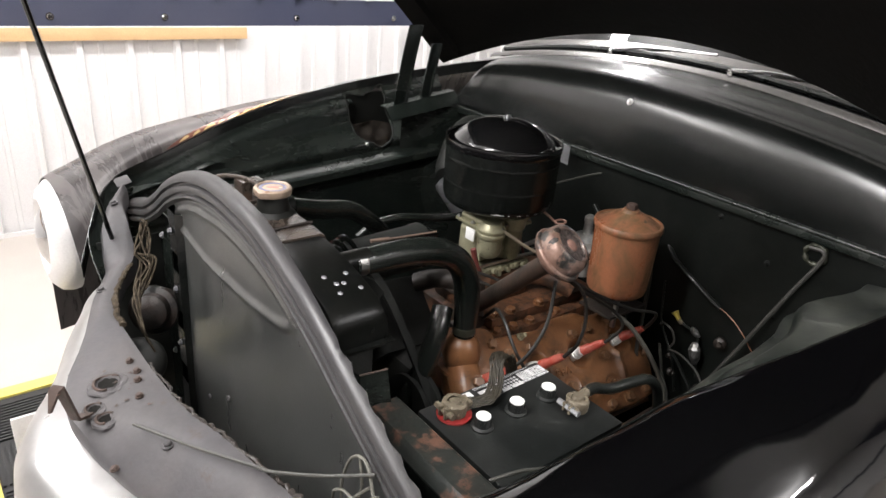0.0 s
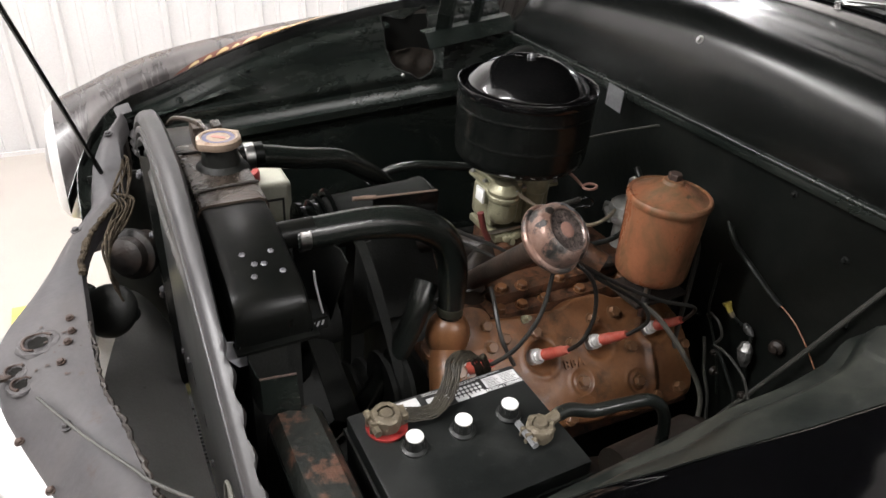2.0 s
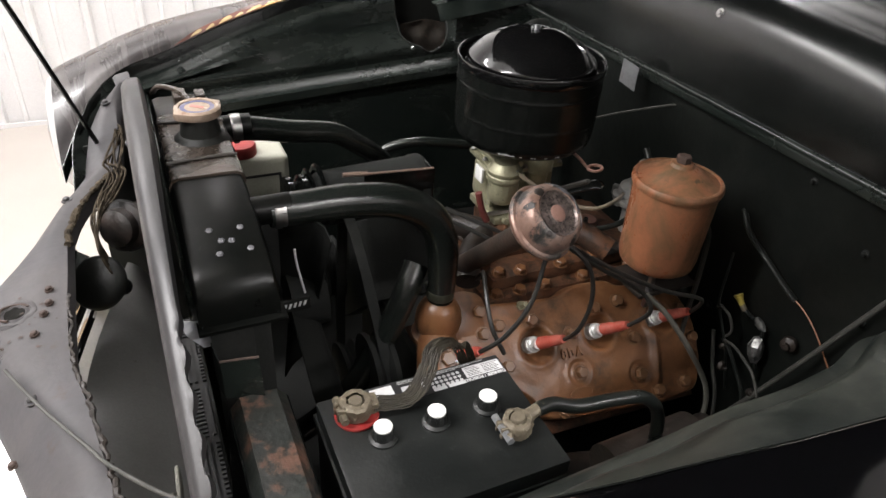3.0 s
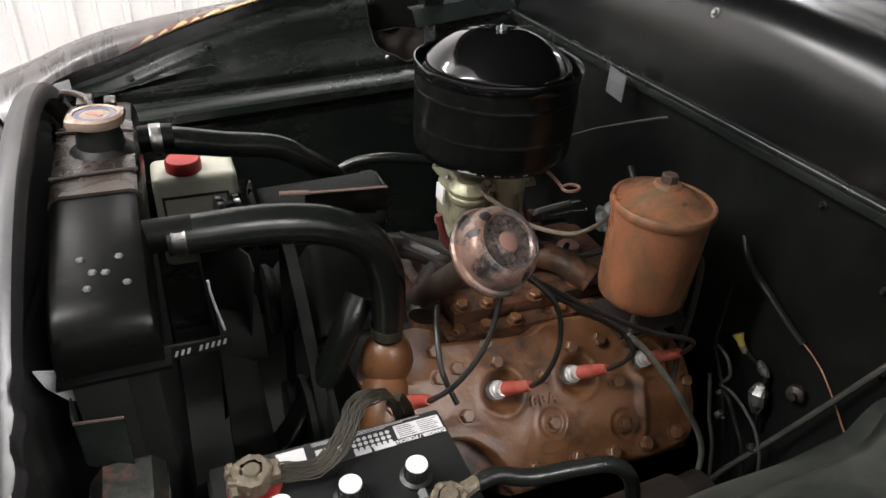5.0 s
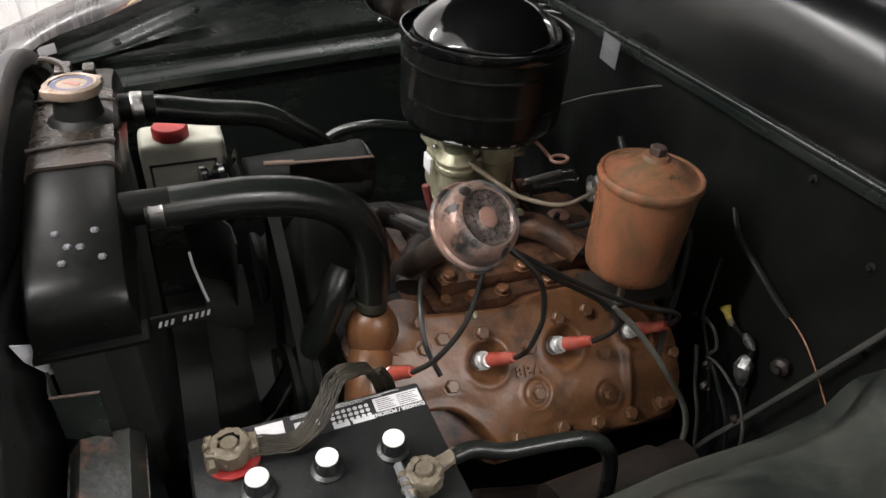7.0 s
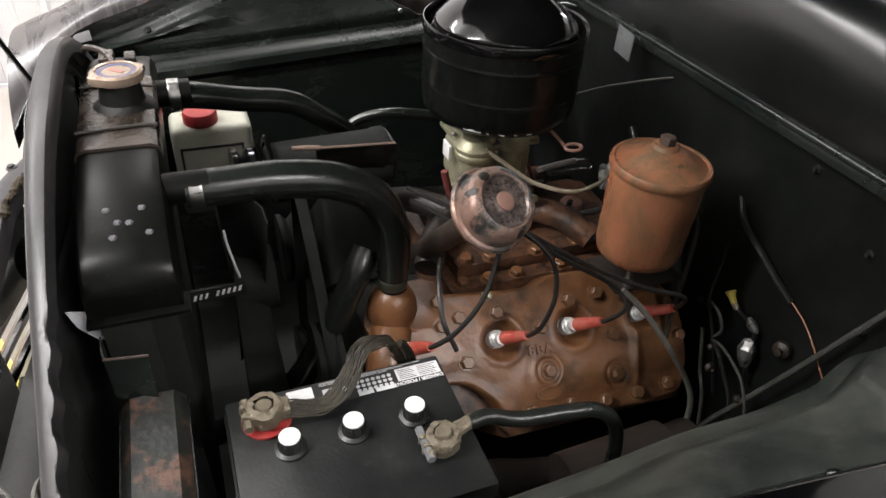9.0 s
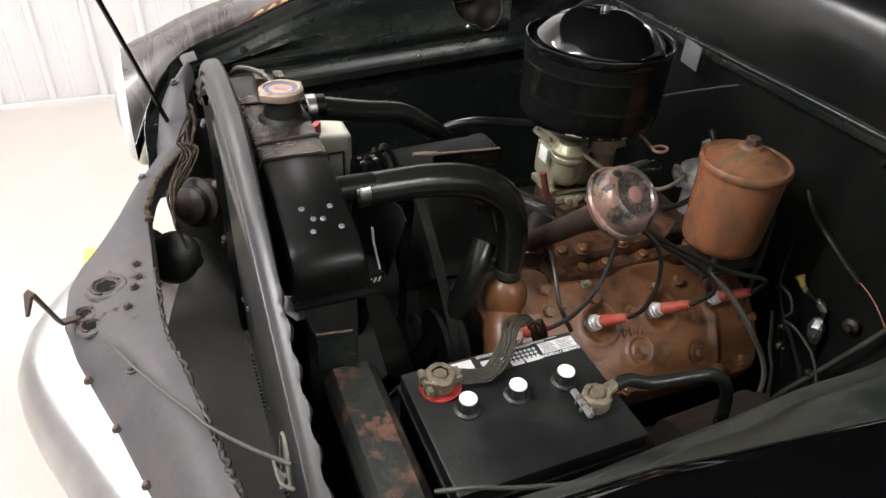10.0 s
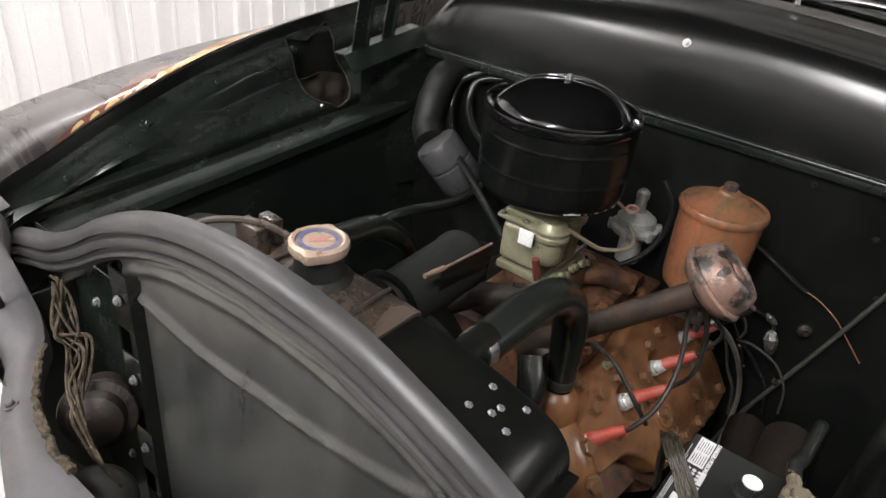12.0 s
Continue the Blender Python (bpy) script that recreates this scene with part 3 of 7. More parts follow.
wave = lambda t, f, p: 0.5 + 0.5 * math.sin(f * t + p)
flame("flame", FLAME_RED, 0.015, 0.40, lambda t: 0.012, lambda t: 0.014 + 0.30 * min(1.0, 1.6 * t) ** 0.8 * (1 - t ** 6) * (0.72 + 0.28 * wave(t, 15, 0.4)), 0.0024, "dark red flame paint")
flame("flame", FLAME_ORANGE, 0.19, 0.66, lambda t: 0.014, lambda t: 0.016 + 0.36 * min(1.0, 2.6 * t) * (1 - t ** 3) * (0.75 + 0.25 * wave(t, 13, 1.0)), 0.0031, "gold flame paint")
for x0, long, s0, wide in ((0.050, 0.018, 0.03, 0.06), (0.084, 0.014, 0.025, 0.07), (0.112, 0.022, 0.03, 0.10), (0.148, 0.014, 0.03, 0.08), (0.174, 0.026, 0.04, 0.12), (0.216, 0.018, 0.03, 0.14), (0.248, 0.03, 0.05, 0.13)):
    flame("flame", FLAME_YELLOW, x0, x0 + 1.4 * long, lambda t: s0 * (0.6 + 0.8 * t), lambda t: s0 * (0.6 + 0.8 * t) + 0.004 + wide * (0.4 + 0.6 * t) * math.sin(math.pi * min(1, max(0, t))) ** 0.35, 0.0038, "pale yellow flame paint")


def apron_row(x, side):
    lip = fender_rows(side, [x])[0][0]
    ly, lz = abs(lip.y), lip.z
    rail = 0.772 + 0.07 * max(x, 0)
    mid = (lz - 0.07 + rail + 0.045) / 2
    pts = [(ly - 0.006, lz - 0.022), (ly - 0.010, lz - 0.036), (ly - 0.028, lz - 0.052), (ly - 0.032, lz - 0.062),
           (ly - 0.040, mid + 0.015), (0.610, rail + 0.058), (0.603, rail + 0.050), (0.6005, rail + 0.043), (0.603, rail + 0.035), (0.605, rail + 0.024), (0.592, rail + 0.014), (0.578, rail + 0.010), (0.568, rail + 0.001),
           (0.566, rail - 0.014), (0.580, rail - 0.03), (0.583, rail - 0.12), (0.57, 0.50), (0.56, 0.22)]
    if side > 0:
        return [V(x, y, z) for y, z in pts]
    out = []
    for k, (y, z) in enumerate(pts):
        inner = 1.0 if k > 7 else 0.6 if k > 4 else 0.0
        wavy = 0.0065 * noise.noise(V(x * 9, z * 14, 2.7)) * (1.0 if 2 < k < 15 else 0.0)
        bulge = 0.030 * math.exp(-((x - 0.70) / 0.07) ** 2 - ((z - 0.86) / 0.05) ** 2) if 2 < k < 12 else 0.0
        out.append(V(x, -(y - 0.015 * inner) + wavy + bulge, z + 0.010 * inner + 0.5 * wavy))
    return out


HOLE = ((0.522, 0.986), (0.560, 0.978), (0.590, 0.979), (0.612, 0.988), (0.636, 1.000), (0.652, 0.998), (0.650, 0.972), (0.644, 0.950), (0.652, 0.915), (0.646, 0.885), (0.620, 0.856), (0.597, 0.846), (0.566, 0.862), (0.530, 0.880), (0.523, 0.930))


def inside(x, z, ring):
    hit = False
    for (ax, az), (bx, bz) in zip(ring, ring[1:] + ring[:1]):
        if (az > z) != (bz > z) and x < ax + (bx - ax) * (z - az) / (bz - az):
            hit = not hit
    return hit


def build_apron(side, label):
    bm = bmesh.new()
    xs = [-0.10 + 0.033 * k for k in range(18)] + [0.4775 + 0.0085 * k for k in range(1, 26)] + [0.70 + 0.033 * k for k in range(6)]
    rows = [apron_row(x, side) for x in xs]
    if side > 0:
        count = [max(1, math.ceil(max((r[k + 1] - r[k]).length for r in rows) / 0.010)) if k < 10 else 1 for k in range(len(rows[0]) - 1)]
        rows = [[r[0]] + [r[k].lerp(r[k + 1], j / n) for k, n in enumerate(count) for j in range(1, n + 1)] for r in rows]
    ring = [V(p.x, 0, p.y) for p in spline([V(x, z, 0) for x, z in HOLE + HOLE[:1]], 4)]
    ring2 = [(p.x + 0.003 * noise.noise(p * 60), p.z + 0.004 * noise.noise(p * 55 + V(3, 0, 0))) for p in ring]
    hole = (lambda i, j: inside((rows[i][j].x + rows[i + 1][j].x) / 2, (rows[i][j].z + rows[i][j + 1].z) / 2, ring2)) if side > 0 else None
    sheet(bm, rows, 0.0015, hole)
    ob = part("apron", bm, APRON if side > 0 else APRON_DUSTY, car, label)
    bolt = hex_bolt("apron_bolt", APRON, 0.0065, 0.004, 0.0095)
    for x in (0.02, 0.174, 0.33, 0.47, 0.53, 0.75):
        r = apron_row(x, side)
        piece("apron_bolt", bolt, axis_pose(r[1].lerp(r[2], 0.7), V(0, -side * 0.7, 0.7)), ob)
    if side > 0:
        # the torn edge of the opening and a crumpled plate seen through it
        edge = []
        for x, z in ring2:
            row = apron_row(x, side)
            y = float(np.interp(-z, [-p.z for p in row[:11]], [p.y for p in row[:11]]))
            edge.append(V(x, y - 0.001, z))
        part("torn_edge", tube(bmesh.new(), edge, 0.0026, 6, 2, wobble=0.4), NEAR_BLACK, ob, "torn rolled edge of an opening")
        bm = bmesh.new()
        sheet(bm, [[V(x, 0.668 - 0.05 * (0.90 - z) + 0.012 * noise.noise(V(x * 30, z * 34, 0.6)), z + 0.012 * math.sin((x - 0.53) * 24)) for x in np.linspace(0.50, 0.70, 21)] for z in np.linspace(0.81, 0.895, 11)], 0.0015)
        part("crumpled_plate", bm, CRUMPLED, ob, "crumpled rusty brown plate")
        piece("apron_bolt", hex_bolt("apron_bolt", STEEL, 0.0055, 0.005, 0.008), axis_pose((0.549, 0.605, 0.858), (0, -1, 0.35)), ob)
    return ob


# Black sheet stands in for the darkness behind the apron's opening.
bm = bmesh.new()
sheet(bm, [[V(x, 0.690, z) for x in (0.40, 0.55, 0.75)] for z in (0.70, 0.85, 0.985)], 0.002)
part("shade_backing", bm, BLACK_MATT, car)
build_apron(1, "dusty black inner fender apron with an open hole")
build_apron(-1, "dusty black inner fender apron")


def cowl_top(y):
    return 1.158 - 0.17 * (y + 0.04) ** 2


def build_cowl():
    prof = [(0.84, 0.0), (0.8407, 0.185), (0.843, 0.38), (0.848, 0.575), (0.8585, 0.735), (0.8785, 0.85), (0.9125, 0.928), (0.96, 0.976), (1.01, 1.0), (1.06, 0.99)]
    rows = []
    for k in range(41):
        y = -0.70 + 1.34 * k / 40
        fall = max(0, abs(y) - (0.52 if y > 0 else 0.63))
        row = []
        for x, f in [(q.x, q.y) for q in spline([V(a, b, 0) for a, b in prof], 3)]:
            crease = 0.010 * math.exp(-((x - 0.915) / 0.02) ** 2) * (1 if y < 0 else 0) * min(1, abs(y) * 4)
            dent = 0.0016 * noise.noise(V(x * 9, y * 5, 0.7)) * min(1.0, 4 * f)
            row.append(V(x + 0.9 * fall * f * 0.5 + dent, y, 0.955 + (cowl_top(y) - 0.955) * f - crease - 0.9 * fall * f + dent))
        rows.append(row)
    bm = bmesh.new()
    sheet(bm, rows, 0.0015)
    cowl = part("cowl", bm, COWL, car, "dusty black rounded cowl panel")
    piece("cowl_bolt", hex_bolt("cowl_bolt", STEEL, 0.0052, 0.005, 0.0075), axis_pose((0.8545, -0.018, 1.094), (-0.93, 0, 0.36)), cowl)
    # drip rail along the firewall's top
    bm = tube(bmesh.new(), [(0.838, -0.66, 0.955), (0.838, 0, 0.957), (0.838, 0.58, 0.953)], 0.006, 10, 10)
    box(bm, (0.832, -0.66, 0.938), (0.846, 0.58, 0.953), 0.003)
    part("drip_rail", bm, APRON, car)
    bm = box(bmesh.new(), (0.846, -0.66, 0.22), (0.862, 0.64, 0.95))
    part("firewall", bm, FIREWALL, car, "black painted firewall")
    # chrome strip and windscreen foot
    bm = bmesh.new()
    ys = np.linspace(-0.72, 0.64, 31)
    sheet(bm, [[V(tx, y, cowl_top(y) + tz) for y in ys] for tx, tz in ((1.012, 0.001), (1.016, 0.008), (1.024, 0.013), (1.034, 0.014), (1.040, 0.010))], 0.001)
    part("trim_strip", bm, DULL_TRIM, car, "dull bright windscreen moulding")
    bm = bmesh.new()
    sheet(bm, [[V(tx, y, cowl_top(y) + tz) for y in ys] for tx, tz in ((1.058, 0.016), (1.062, 0.026), (1.072, 0.036), (1.084, 0.042))], 0.001)
    part("trim_strip", bm, DULL_TRIM, car, "dull bright windscreen moulding")
    bm = bmesh.new()
    sheet(bm, [[V(1.05 + 0.62 * h, y, cowl_top(y) + 0.004 + 0.56 * h) for y in np.linspace(-0.66, 0.64, 21)] for h in np.linspace(0, 0.75, 8)], 0.005)
    part("windscreen", bm, GLASS, car, "clear glass windscreen").visible_shadow = False
    bm = bmesh.new()
    sheet(bm, [[V(1.085 + 0.09 * k, y, cowl_top(y) - 0.008 + 0.03 * math.sin(0.6 * k)) for y in np.linspace(-0.64, 0.62, 15)] for k in range(6)], 0.004)
    part("dashboard", bm, DASH, car, "grey dashboard top")
    # Unseen panel and roof, added to darken what shows through the windscreen.
    part("cabin_panel", box(bmesh.new(), (2.05, -0.66, 0.55), (2.20, 0.66, 1.25), 0.05, None, 4), material("grey_cabin_cloth", (0.07, 0.068, 0.065), 0.8, other=(0.05, 0.05, 0.05), scale=20, bump=0.3), car, "unseen grey panel added to darken the view through the windscreen")
    bm = bmesh.new()
    sheet(bm, [[V(x, y, 1.60 - 0.10 * (y / 0.66) ** 2 - 0.08 * (x - 1.9) ** 2) for y in np.linspace(-0.62, 0.62, 13)] for x in np.linspace(1.50, 2.9, 9)], 0.02)
    part("roof", bm, BLACK_GLOSS, car, "unseen black roof added to darken the cabin")
    for s in (-1, 1):
        bm = bmesh.new()
        sheet(bm, [[V(x, s * (0.80 + 0.10 * math.sin(min(1, h) * 2.6) - 0.10 * max(0, h - 0.8)), 0.30 + 0.75 * h) for h in np.linspace(0, 1, 9)] for x in np.linspace(1.64, 2.9, 7)], 0.003)
        part("body_side", bm, FENDER, car, "black body side")
    part("gasket", tube(bmesh.new(), [(1.055, y, cowl_top(y) + 0.022) for y in (-0.66, -0.4, -0.2, 0, 0.2, 0.4, 0.62)], 0.007, 8, 6), RUBBER, car, "black rubber windscreen seal")
    for y in (0.20, -0.14):
        bm = lathe(bmesh.new(), [(0, 0), (0.012, 0), (0.011, 0.010), (0.007, 0.016), (0.006, 0.030), (0, 0.031)], axis_pose((1.035, y, cowl_top(y) - 0.004), (-0.2, 0, 1)), 16)
        pivot = part("wiper_pivot", bm, CHROME, car, "chrome wiper pivot")
        bm = tube(bmesh.new(), [(1.035, y, cowl_top(y) + 0.024), (1.065, y - 0.10, cowl_top(y - 0.1) + 0.036), (1.085, y - 0.27, cowl_top(y - 0.27) + 0.042)], 0.0042, 8, 6)
        part("wiper_arm", bm, CHROME, pivot, "chrome wiper arm")


build_cowl()


def build_hood():
    """The raised hood, hinged at the cowl: a crowned shell with inner braces."""
    tilt, long = radians(41), 1.36

    def at(u, v, drop=0.0):
        # u: from the rear edge forwards, v: -1 to 1 across
        half = 0.70 - 0.13 * u if v > 0 else 0.78 - 0.12 * u
        y = v * half - 0.02
        crown = 0.15 * (1 - v * v) - 0.03 * u * u + 0.020 * (1 - v * v) * math.exp(-9 * u)
        rear_x = 1.0 - 0.14 * v * v
        rear_z = 1.210 - 0.15
        d = u * long
        return V(rear_x - d * math.cos(tilt) - (crown - drop) * math.sin(tilt) * 0.2, y, rear_z + d * math.sin(tilt) + (crown - drop))

    vs, us = np.linspace(-1, 1, 31), np.linspace(0, 1, 25)
    bm = bmesh.new()
    sheet(bm, [[at(u, v) for v in vs] for u in us], 0.002)
    hood = part("hood", bm, HOOD, car, "raised black hood seen from beneath")
    for v0, v1 in ((-0.97, -0.90), (0.90, 0.97)):
        bm = bmesh.new()
        sheet(bm, [[at(u, v, d) for v, d in ((v0, 0.004), (v0, 0.03), (v1, 0.03), (v1, 0.004))] for u in np.linspace(0.03, 0.97, 20)], 0.0015)
        part("brace", bm, HOOD, hood)


build_hood()


def build_hinge(side):
    y = side * 0.60
    bm = bmesh.new()
    for pts, w in (([(0.645, 0.93), (0.655, 1.0), (0.672, 1.10), (0.69, 1.18)], 0.020), ([(0.735, 0.97), (0.745, 1.03), (0.765, 1.13)], 0.015)):
        line = spline([V(a, 0, b) for a, b in pts], 5)
        sheet(bm, [[V(p.x - w, y, p.z), V(p.x + w, y, p.z), V(p.x + w, y - side * 0.012, p.z)] for p in line], 0.004)
    hinge = part("hinge", bm, APRON, car, "black steel hood hinge arms")
    bm = bmesh.new()
    sheet(bm, [[V(x, side * (0.56 + 0.03 * k), 0.965 + 0.03 * (x - 0.62) / 0.22 - (0.0 if k else 0.03)) for k in range(3)] for x in np.linspace(0.60, 0.84, 8)], 0.003)
    part("hinge_bracket", bm, APRON, hinge)
    bm = bmesh.new()
    sheet(bm, [[V(x, side * (0.60 - 0.04 * (x - 0.66) / 0.185), z) for x in np.linspace(0.66, 0.845, 6)] for z in np.linspace(0.62, 0.955, 6)], 0.003)
    part("corner_plate", bm, APRON, hinge)


build_hinge(1)


def build_headlamp(side):
    y = side * 0.70
    m = axis_pose((-0.212, y, 0.700), (-1, 0, 0.04)) @ Matrix.Scale(0.73, 4)
    bm = lathe(bmesh.new(), [(0.178, -0.02), (0.182, 0.0), (0.176, 0.030), (0.150, 0.055), (0.118, 0.062), (0.108, 0.052), (0.104, 0.040)], m, 48)
    lamp = part("headlamp", bm, BEZEL, car, "bright metal headlamp bezel")
    bm = lathe(bmesh.new(), [(0.106, 0.036), (0.09, 0.055), (0.06, 0.070), (0.03, 0.076), (0, 0.078)], m, 32)
    part("lens", bm, CHROME, lamp, "clear glass lens")


build_headlamp(1)
build_headlamp(-1)

# ---- grey nose panel, hood latch and bright front
NOSE = [  # y, rear edge x, front edge x, rear z, front z
    (0.560, -0.098, -0.113, 0.842, 0.840),
    (0.525, -0.119, -0.150, 0.824, 0.815),
    (0.482, -0.122, -0.172, 0.799, 0.789),
    (0.420, -0.128, -0.186, 0.764, 0.755),
    (0.385, -0.140, -0.190, 0.750, 0.739),
    (0.350, -0.170, -0.212, 0.742, 0.730),
    (0.30, -0.198, -0.238, 0.738, 0.725),
    (0.26, -0.212, -0.253, 0.736, 0.722),
    (0.20, -0.223, -0.273, 0.735, 0.720),
    (0.14, -0.222, -0.297, 0.735, 0.720),
    (0.08, -0.221, -0.325, 0.736, 0.720),
    (0.03, -0.221, -0.341, 0.738, 0.720),
    (-0.04, -0.219, -0.344, 0.742, 0.718),
    (-0.10, -0.217, -0.330, 0.746, 0.708),
    (-0.16, -0.211, -0.309, 0.752, 0.697),
    (-0.22, -0.197, -0.288, 0.757, 0.695),
    (-0.32, -0.180, -0.258, 0.762, 0.698),
    (-0.42, -0.163, -0.228, 0.768, 0.712),
    (-0.56, -0.130, -0.185, 0.785, 0.740),
]


def nose_at(y, k):
    ys = [r[0] for r in NOSE][::-1]
    col = lambda c: float(np.interp(y, ys, [r[c] for r in NOSE][::-1]))
    xr, xf, zr, zf = col(1), col(2), col(3), col(4)
    swell = (0.010 + 0.009 * min(1.0, max(0.0, -y / 0.16))) * math.sin(math.pi * min(max(k, 0), 1))
    dent = 0.0042 * noise.noise(V(k * 1.7, y * 13, 0.4)) * math.sin(math.pi * min(max(k, 0), 1))
    return V(xr + (xf - xr) * k, y, zr + (zf - zr) * k + swell + dent)


def build_nose():
    bm = bmesh.new()
    rows = []
    for k in range(70):
        y = 0.56 - 1.12 * k / 69
        r = [nose_at(y, j / 10) for j in range(11)]
        back, front = r[0], r[-1]
        rows.append([back + V(0.004, 0, -0.035), back + V(0.002, 0, -0.006), *r, front + V(-0.004, 0, -0.012), front + V(0.000, 0, -0.03)])
    sheet(bm, rows, 0.0018)
    nose = part("nose_panel", bm, PRIMER, car, "grey primer nose panel with rusty holes")
    up = V(-0.1, 0, 1)
    rng = random.Random(4)
    for (y, k, r) in ((-0.004, 0.54, 0.0145), (-0.046, 0.78, 0.009), (-0.076, 0.76, 0.0095)):
        c = nose_at(y, k) + V(0, 0, 0.001)
        bm = lathe(bmesh.new(), [(r * 2.1, -0.001), (r * 1.9, 0.0025), (r * 1.55, 0.0030), (r * 1.35, 0.0015), (r * 1.1, 0.0030), (r * 0.95, 0.001), (r * 0.8, -0.004)], axis_pose(c, up), 26)
        for v in bm.verts:
            v.co += 0.0022 * noise.noise_vector(v.co * 160)
        ring = part("hole_rim", bm, PRIMER, nose, "torn raised rim of a hole")
        # Flat near-black disc paints the darkness inside the hole.
        bm = lathe(bmesh.new(), [(r * 1.0, 0.0016), (r * 0.5, 0.0012), (0, 0.0012)], axis_pose(c, up), 14)
        for v in bm.verts:
            v.co += 0.0025 * noise.noise_vector(v.co * 190 + V(3, 1, 0))
        part("hole", bm, HOOD, ring, "near-black disc standing in for the hole's dark inside")
        bm = bmesh.new()
        tube(bm, [c + up * 0.003 + V(r * 1.3 * math.cos(a), r * 1.3 * math.sin(a), 0.001 * math.sin(3 * a)) for a in np.linspace(0.4, 4.4, 9)], 0.0021, 6, 4, wobble=0.5)
        part("rust_edge", bm, RUST, ring, "rusty edge")
    # rust patches round the latch
    for k in range(16):
        y, q = rng.gauss(-0.030, 0.045), rng.uniform(0.06, 0.72)
        r0 = rng.uniform(0.0010, 0.0038)
        bm = bmesh.new()
        vs = [bm.verts.new(nose_at(y + r0 * rng.uniform(0.4, 1.2) * math.sin(a * 0.57), q + 9 * r0 * rng.uniform(0.4, 1.2) * math.cos(a * 0.57)) + V(0, 0, 0.0016)) for a in range(11)]
        bm.faces.new(vs)
        part("rust_patch", bm, RUST, nose, "patch of rust")
    # crumbled seal along the rear edge
    for y0, y1, rr in ((0.37, 0.25, 0.0060), (0.27, 0.16, 0.0068), (0.02, -0.16, 0.0030), (-0.14, -0.33, 0.0042), (-0.34, -0.47, 0.0050)):
        pts = [nose_at(y0 + (y1 - y0) * j / 27, 0.0) + V(0.003 + rng.uniform(-0.0022, 0.0022), 0, rng.uniform(-0.003, 0.002)) for j in range(28)]
        part("seal_remnant", tube(bmesh.new(), pts, 0.75 * rr, 7, 3, wobble=0.4), CLOTH if y0 > 0.1 else GRIME, nose, "crumbled dark seal")
    bolt = hex_bolt("nose_bolt", RUST, 0.0050, 0.004, 0.0064)
    for y, k in ((-0.148, 1.04), (-0.24, 1.04), (-0.34, 1.04), (0.036, 0.19), (0.001, 0.18), (-0.024, 0.23), (-0.067, 0.33)):
        piece("nose_bolt", bolt, axis_pose(nose_at(y, k) + V(0, 0, 0.001), (-0.25, 0, 1)), nose)
    bolt2 = hex_bolt("nose_bolt", PRIMER, 0.006, 0.005, 0.009)
    for y, k in ((0.520, 0.50), (0.30, 0.6), (-0.19, 0.55)):
        piece("nose_bolt", bolt2, axis_pose(nose_at(y, k), (-0.2, 0, 1)), nose)
    # small square tab at the panel's end and the dark channel along the far fender
    bm = box(bmesh.new(), (-0.016, -0.013, 0), (0.016, 0.013, 0.002), 0.0008, axis_pose((-0.099, 0.582, 0.850), (-0.2, -0.45, 0.87), 0.5))
    part("end_tab", bm, PRIMER, nose, "small square grey tab")
    lip = ((-0.088, 0.612, 0.866), (-0.135, 0.574, 0.846), (-0.170, 0.535, 0.824), (-0.195, 0.490, 0.798), (-0.208, 0.440, 0.770), (-0.211, 0.380, 0.745), (-0.211, 0.312, 0.732))
    rim = ((-0.080, 0.572, 0.838), (-0.118, 0.556, 0.828), (-0.148, 0.525, 0.806), (-0.170, 0.484, 0.780), (-0.183, 0.435, 0.752), (-0.189, 0.385, 0.730), (-0.204, 0.312, 0.716))
    bm = bmesh.new()
    lip, rim = spline([V(*p) for p in lip], 4), spline([V(*p) for p in rim], 4)
    sheet(bm, [[p + V(0, 0, -0.002), p.lerp(q, 0.15) + V(0, 0, -0.016), p.lerp(q, 0.5) + V(0, 0, -0.026), p.lerp(q, 0.85) + V(0, 0, -0.024), q] for p, q in zip(lip, rim)], 0.0015)
    part("edge_channel", bm, APRON, car, "dark channel between nose panel and fender")
    # safety latch hook
    bm = bmesh.new()
    bends = ((V(-0.320, -0.045, 0.728), 0.009), (V(-0.342, -0.066, 0.741), 0.009), (V(-0.354, -0.079, 0.795), 0.010), (V(-0.358, -0.083, 0.812), 0.011), (V(-0.365, -0.083, 0.806), 0.010), (V(-0.375, -0.082, 0.772), 0.002))
    sheet(bm, [[q + V(0.5, -0.8, 0.2) * w, q - V(0.5, -0.8, 0.2) * w] for q, w in bends], 0.004)
    part("latch_hook", bm, RUST, car, "rusty hood latch hook")
    # bright front below the panel
    bm = bmesh.new()
    rows = []
    for k in range(45):
        y = 0.39 - 1.07 * k / 44
        f = nose_at(max(y, -0.56), 1.0)
        bulge = 0.030 * math.exp(-((y + 0.10) / 0.22) ** 2)
        rows.append([f + V(0.004, 0, -0.030), f + V(-0.022 - bulge, 0, -0.040), f + V(-0.050 - bulge, 0, -0.070), f + V(-0.062 - bulge, 0, -0.115),
                     f + V(-0.052 - bulge, 0, -0.160), f + V(-0.03, 0, -0.185), f + V(-0.02, 0, -0.22)])
    sheet(bm, [spline(r, 4) for r in rows], 0.002)
    part("grille_moulding", bm, SILVER_NOSE, car, "worn bright metal grille moulding")
    bm = box(bmesh.new(), (-0.30, -0.70, 0.30), (-0.28, 0.10, 0.56))
    part("grille_pan", bm, SILVER_NOSE, car, "bright metal inner grille shell")
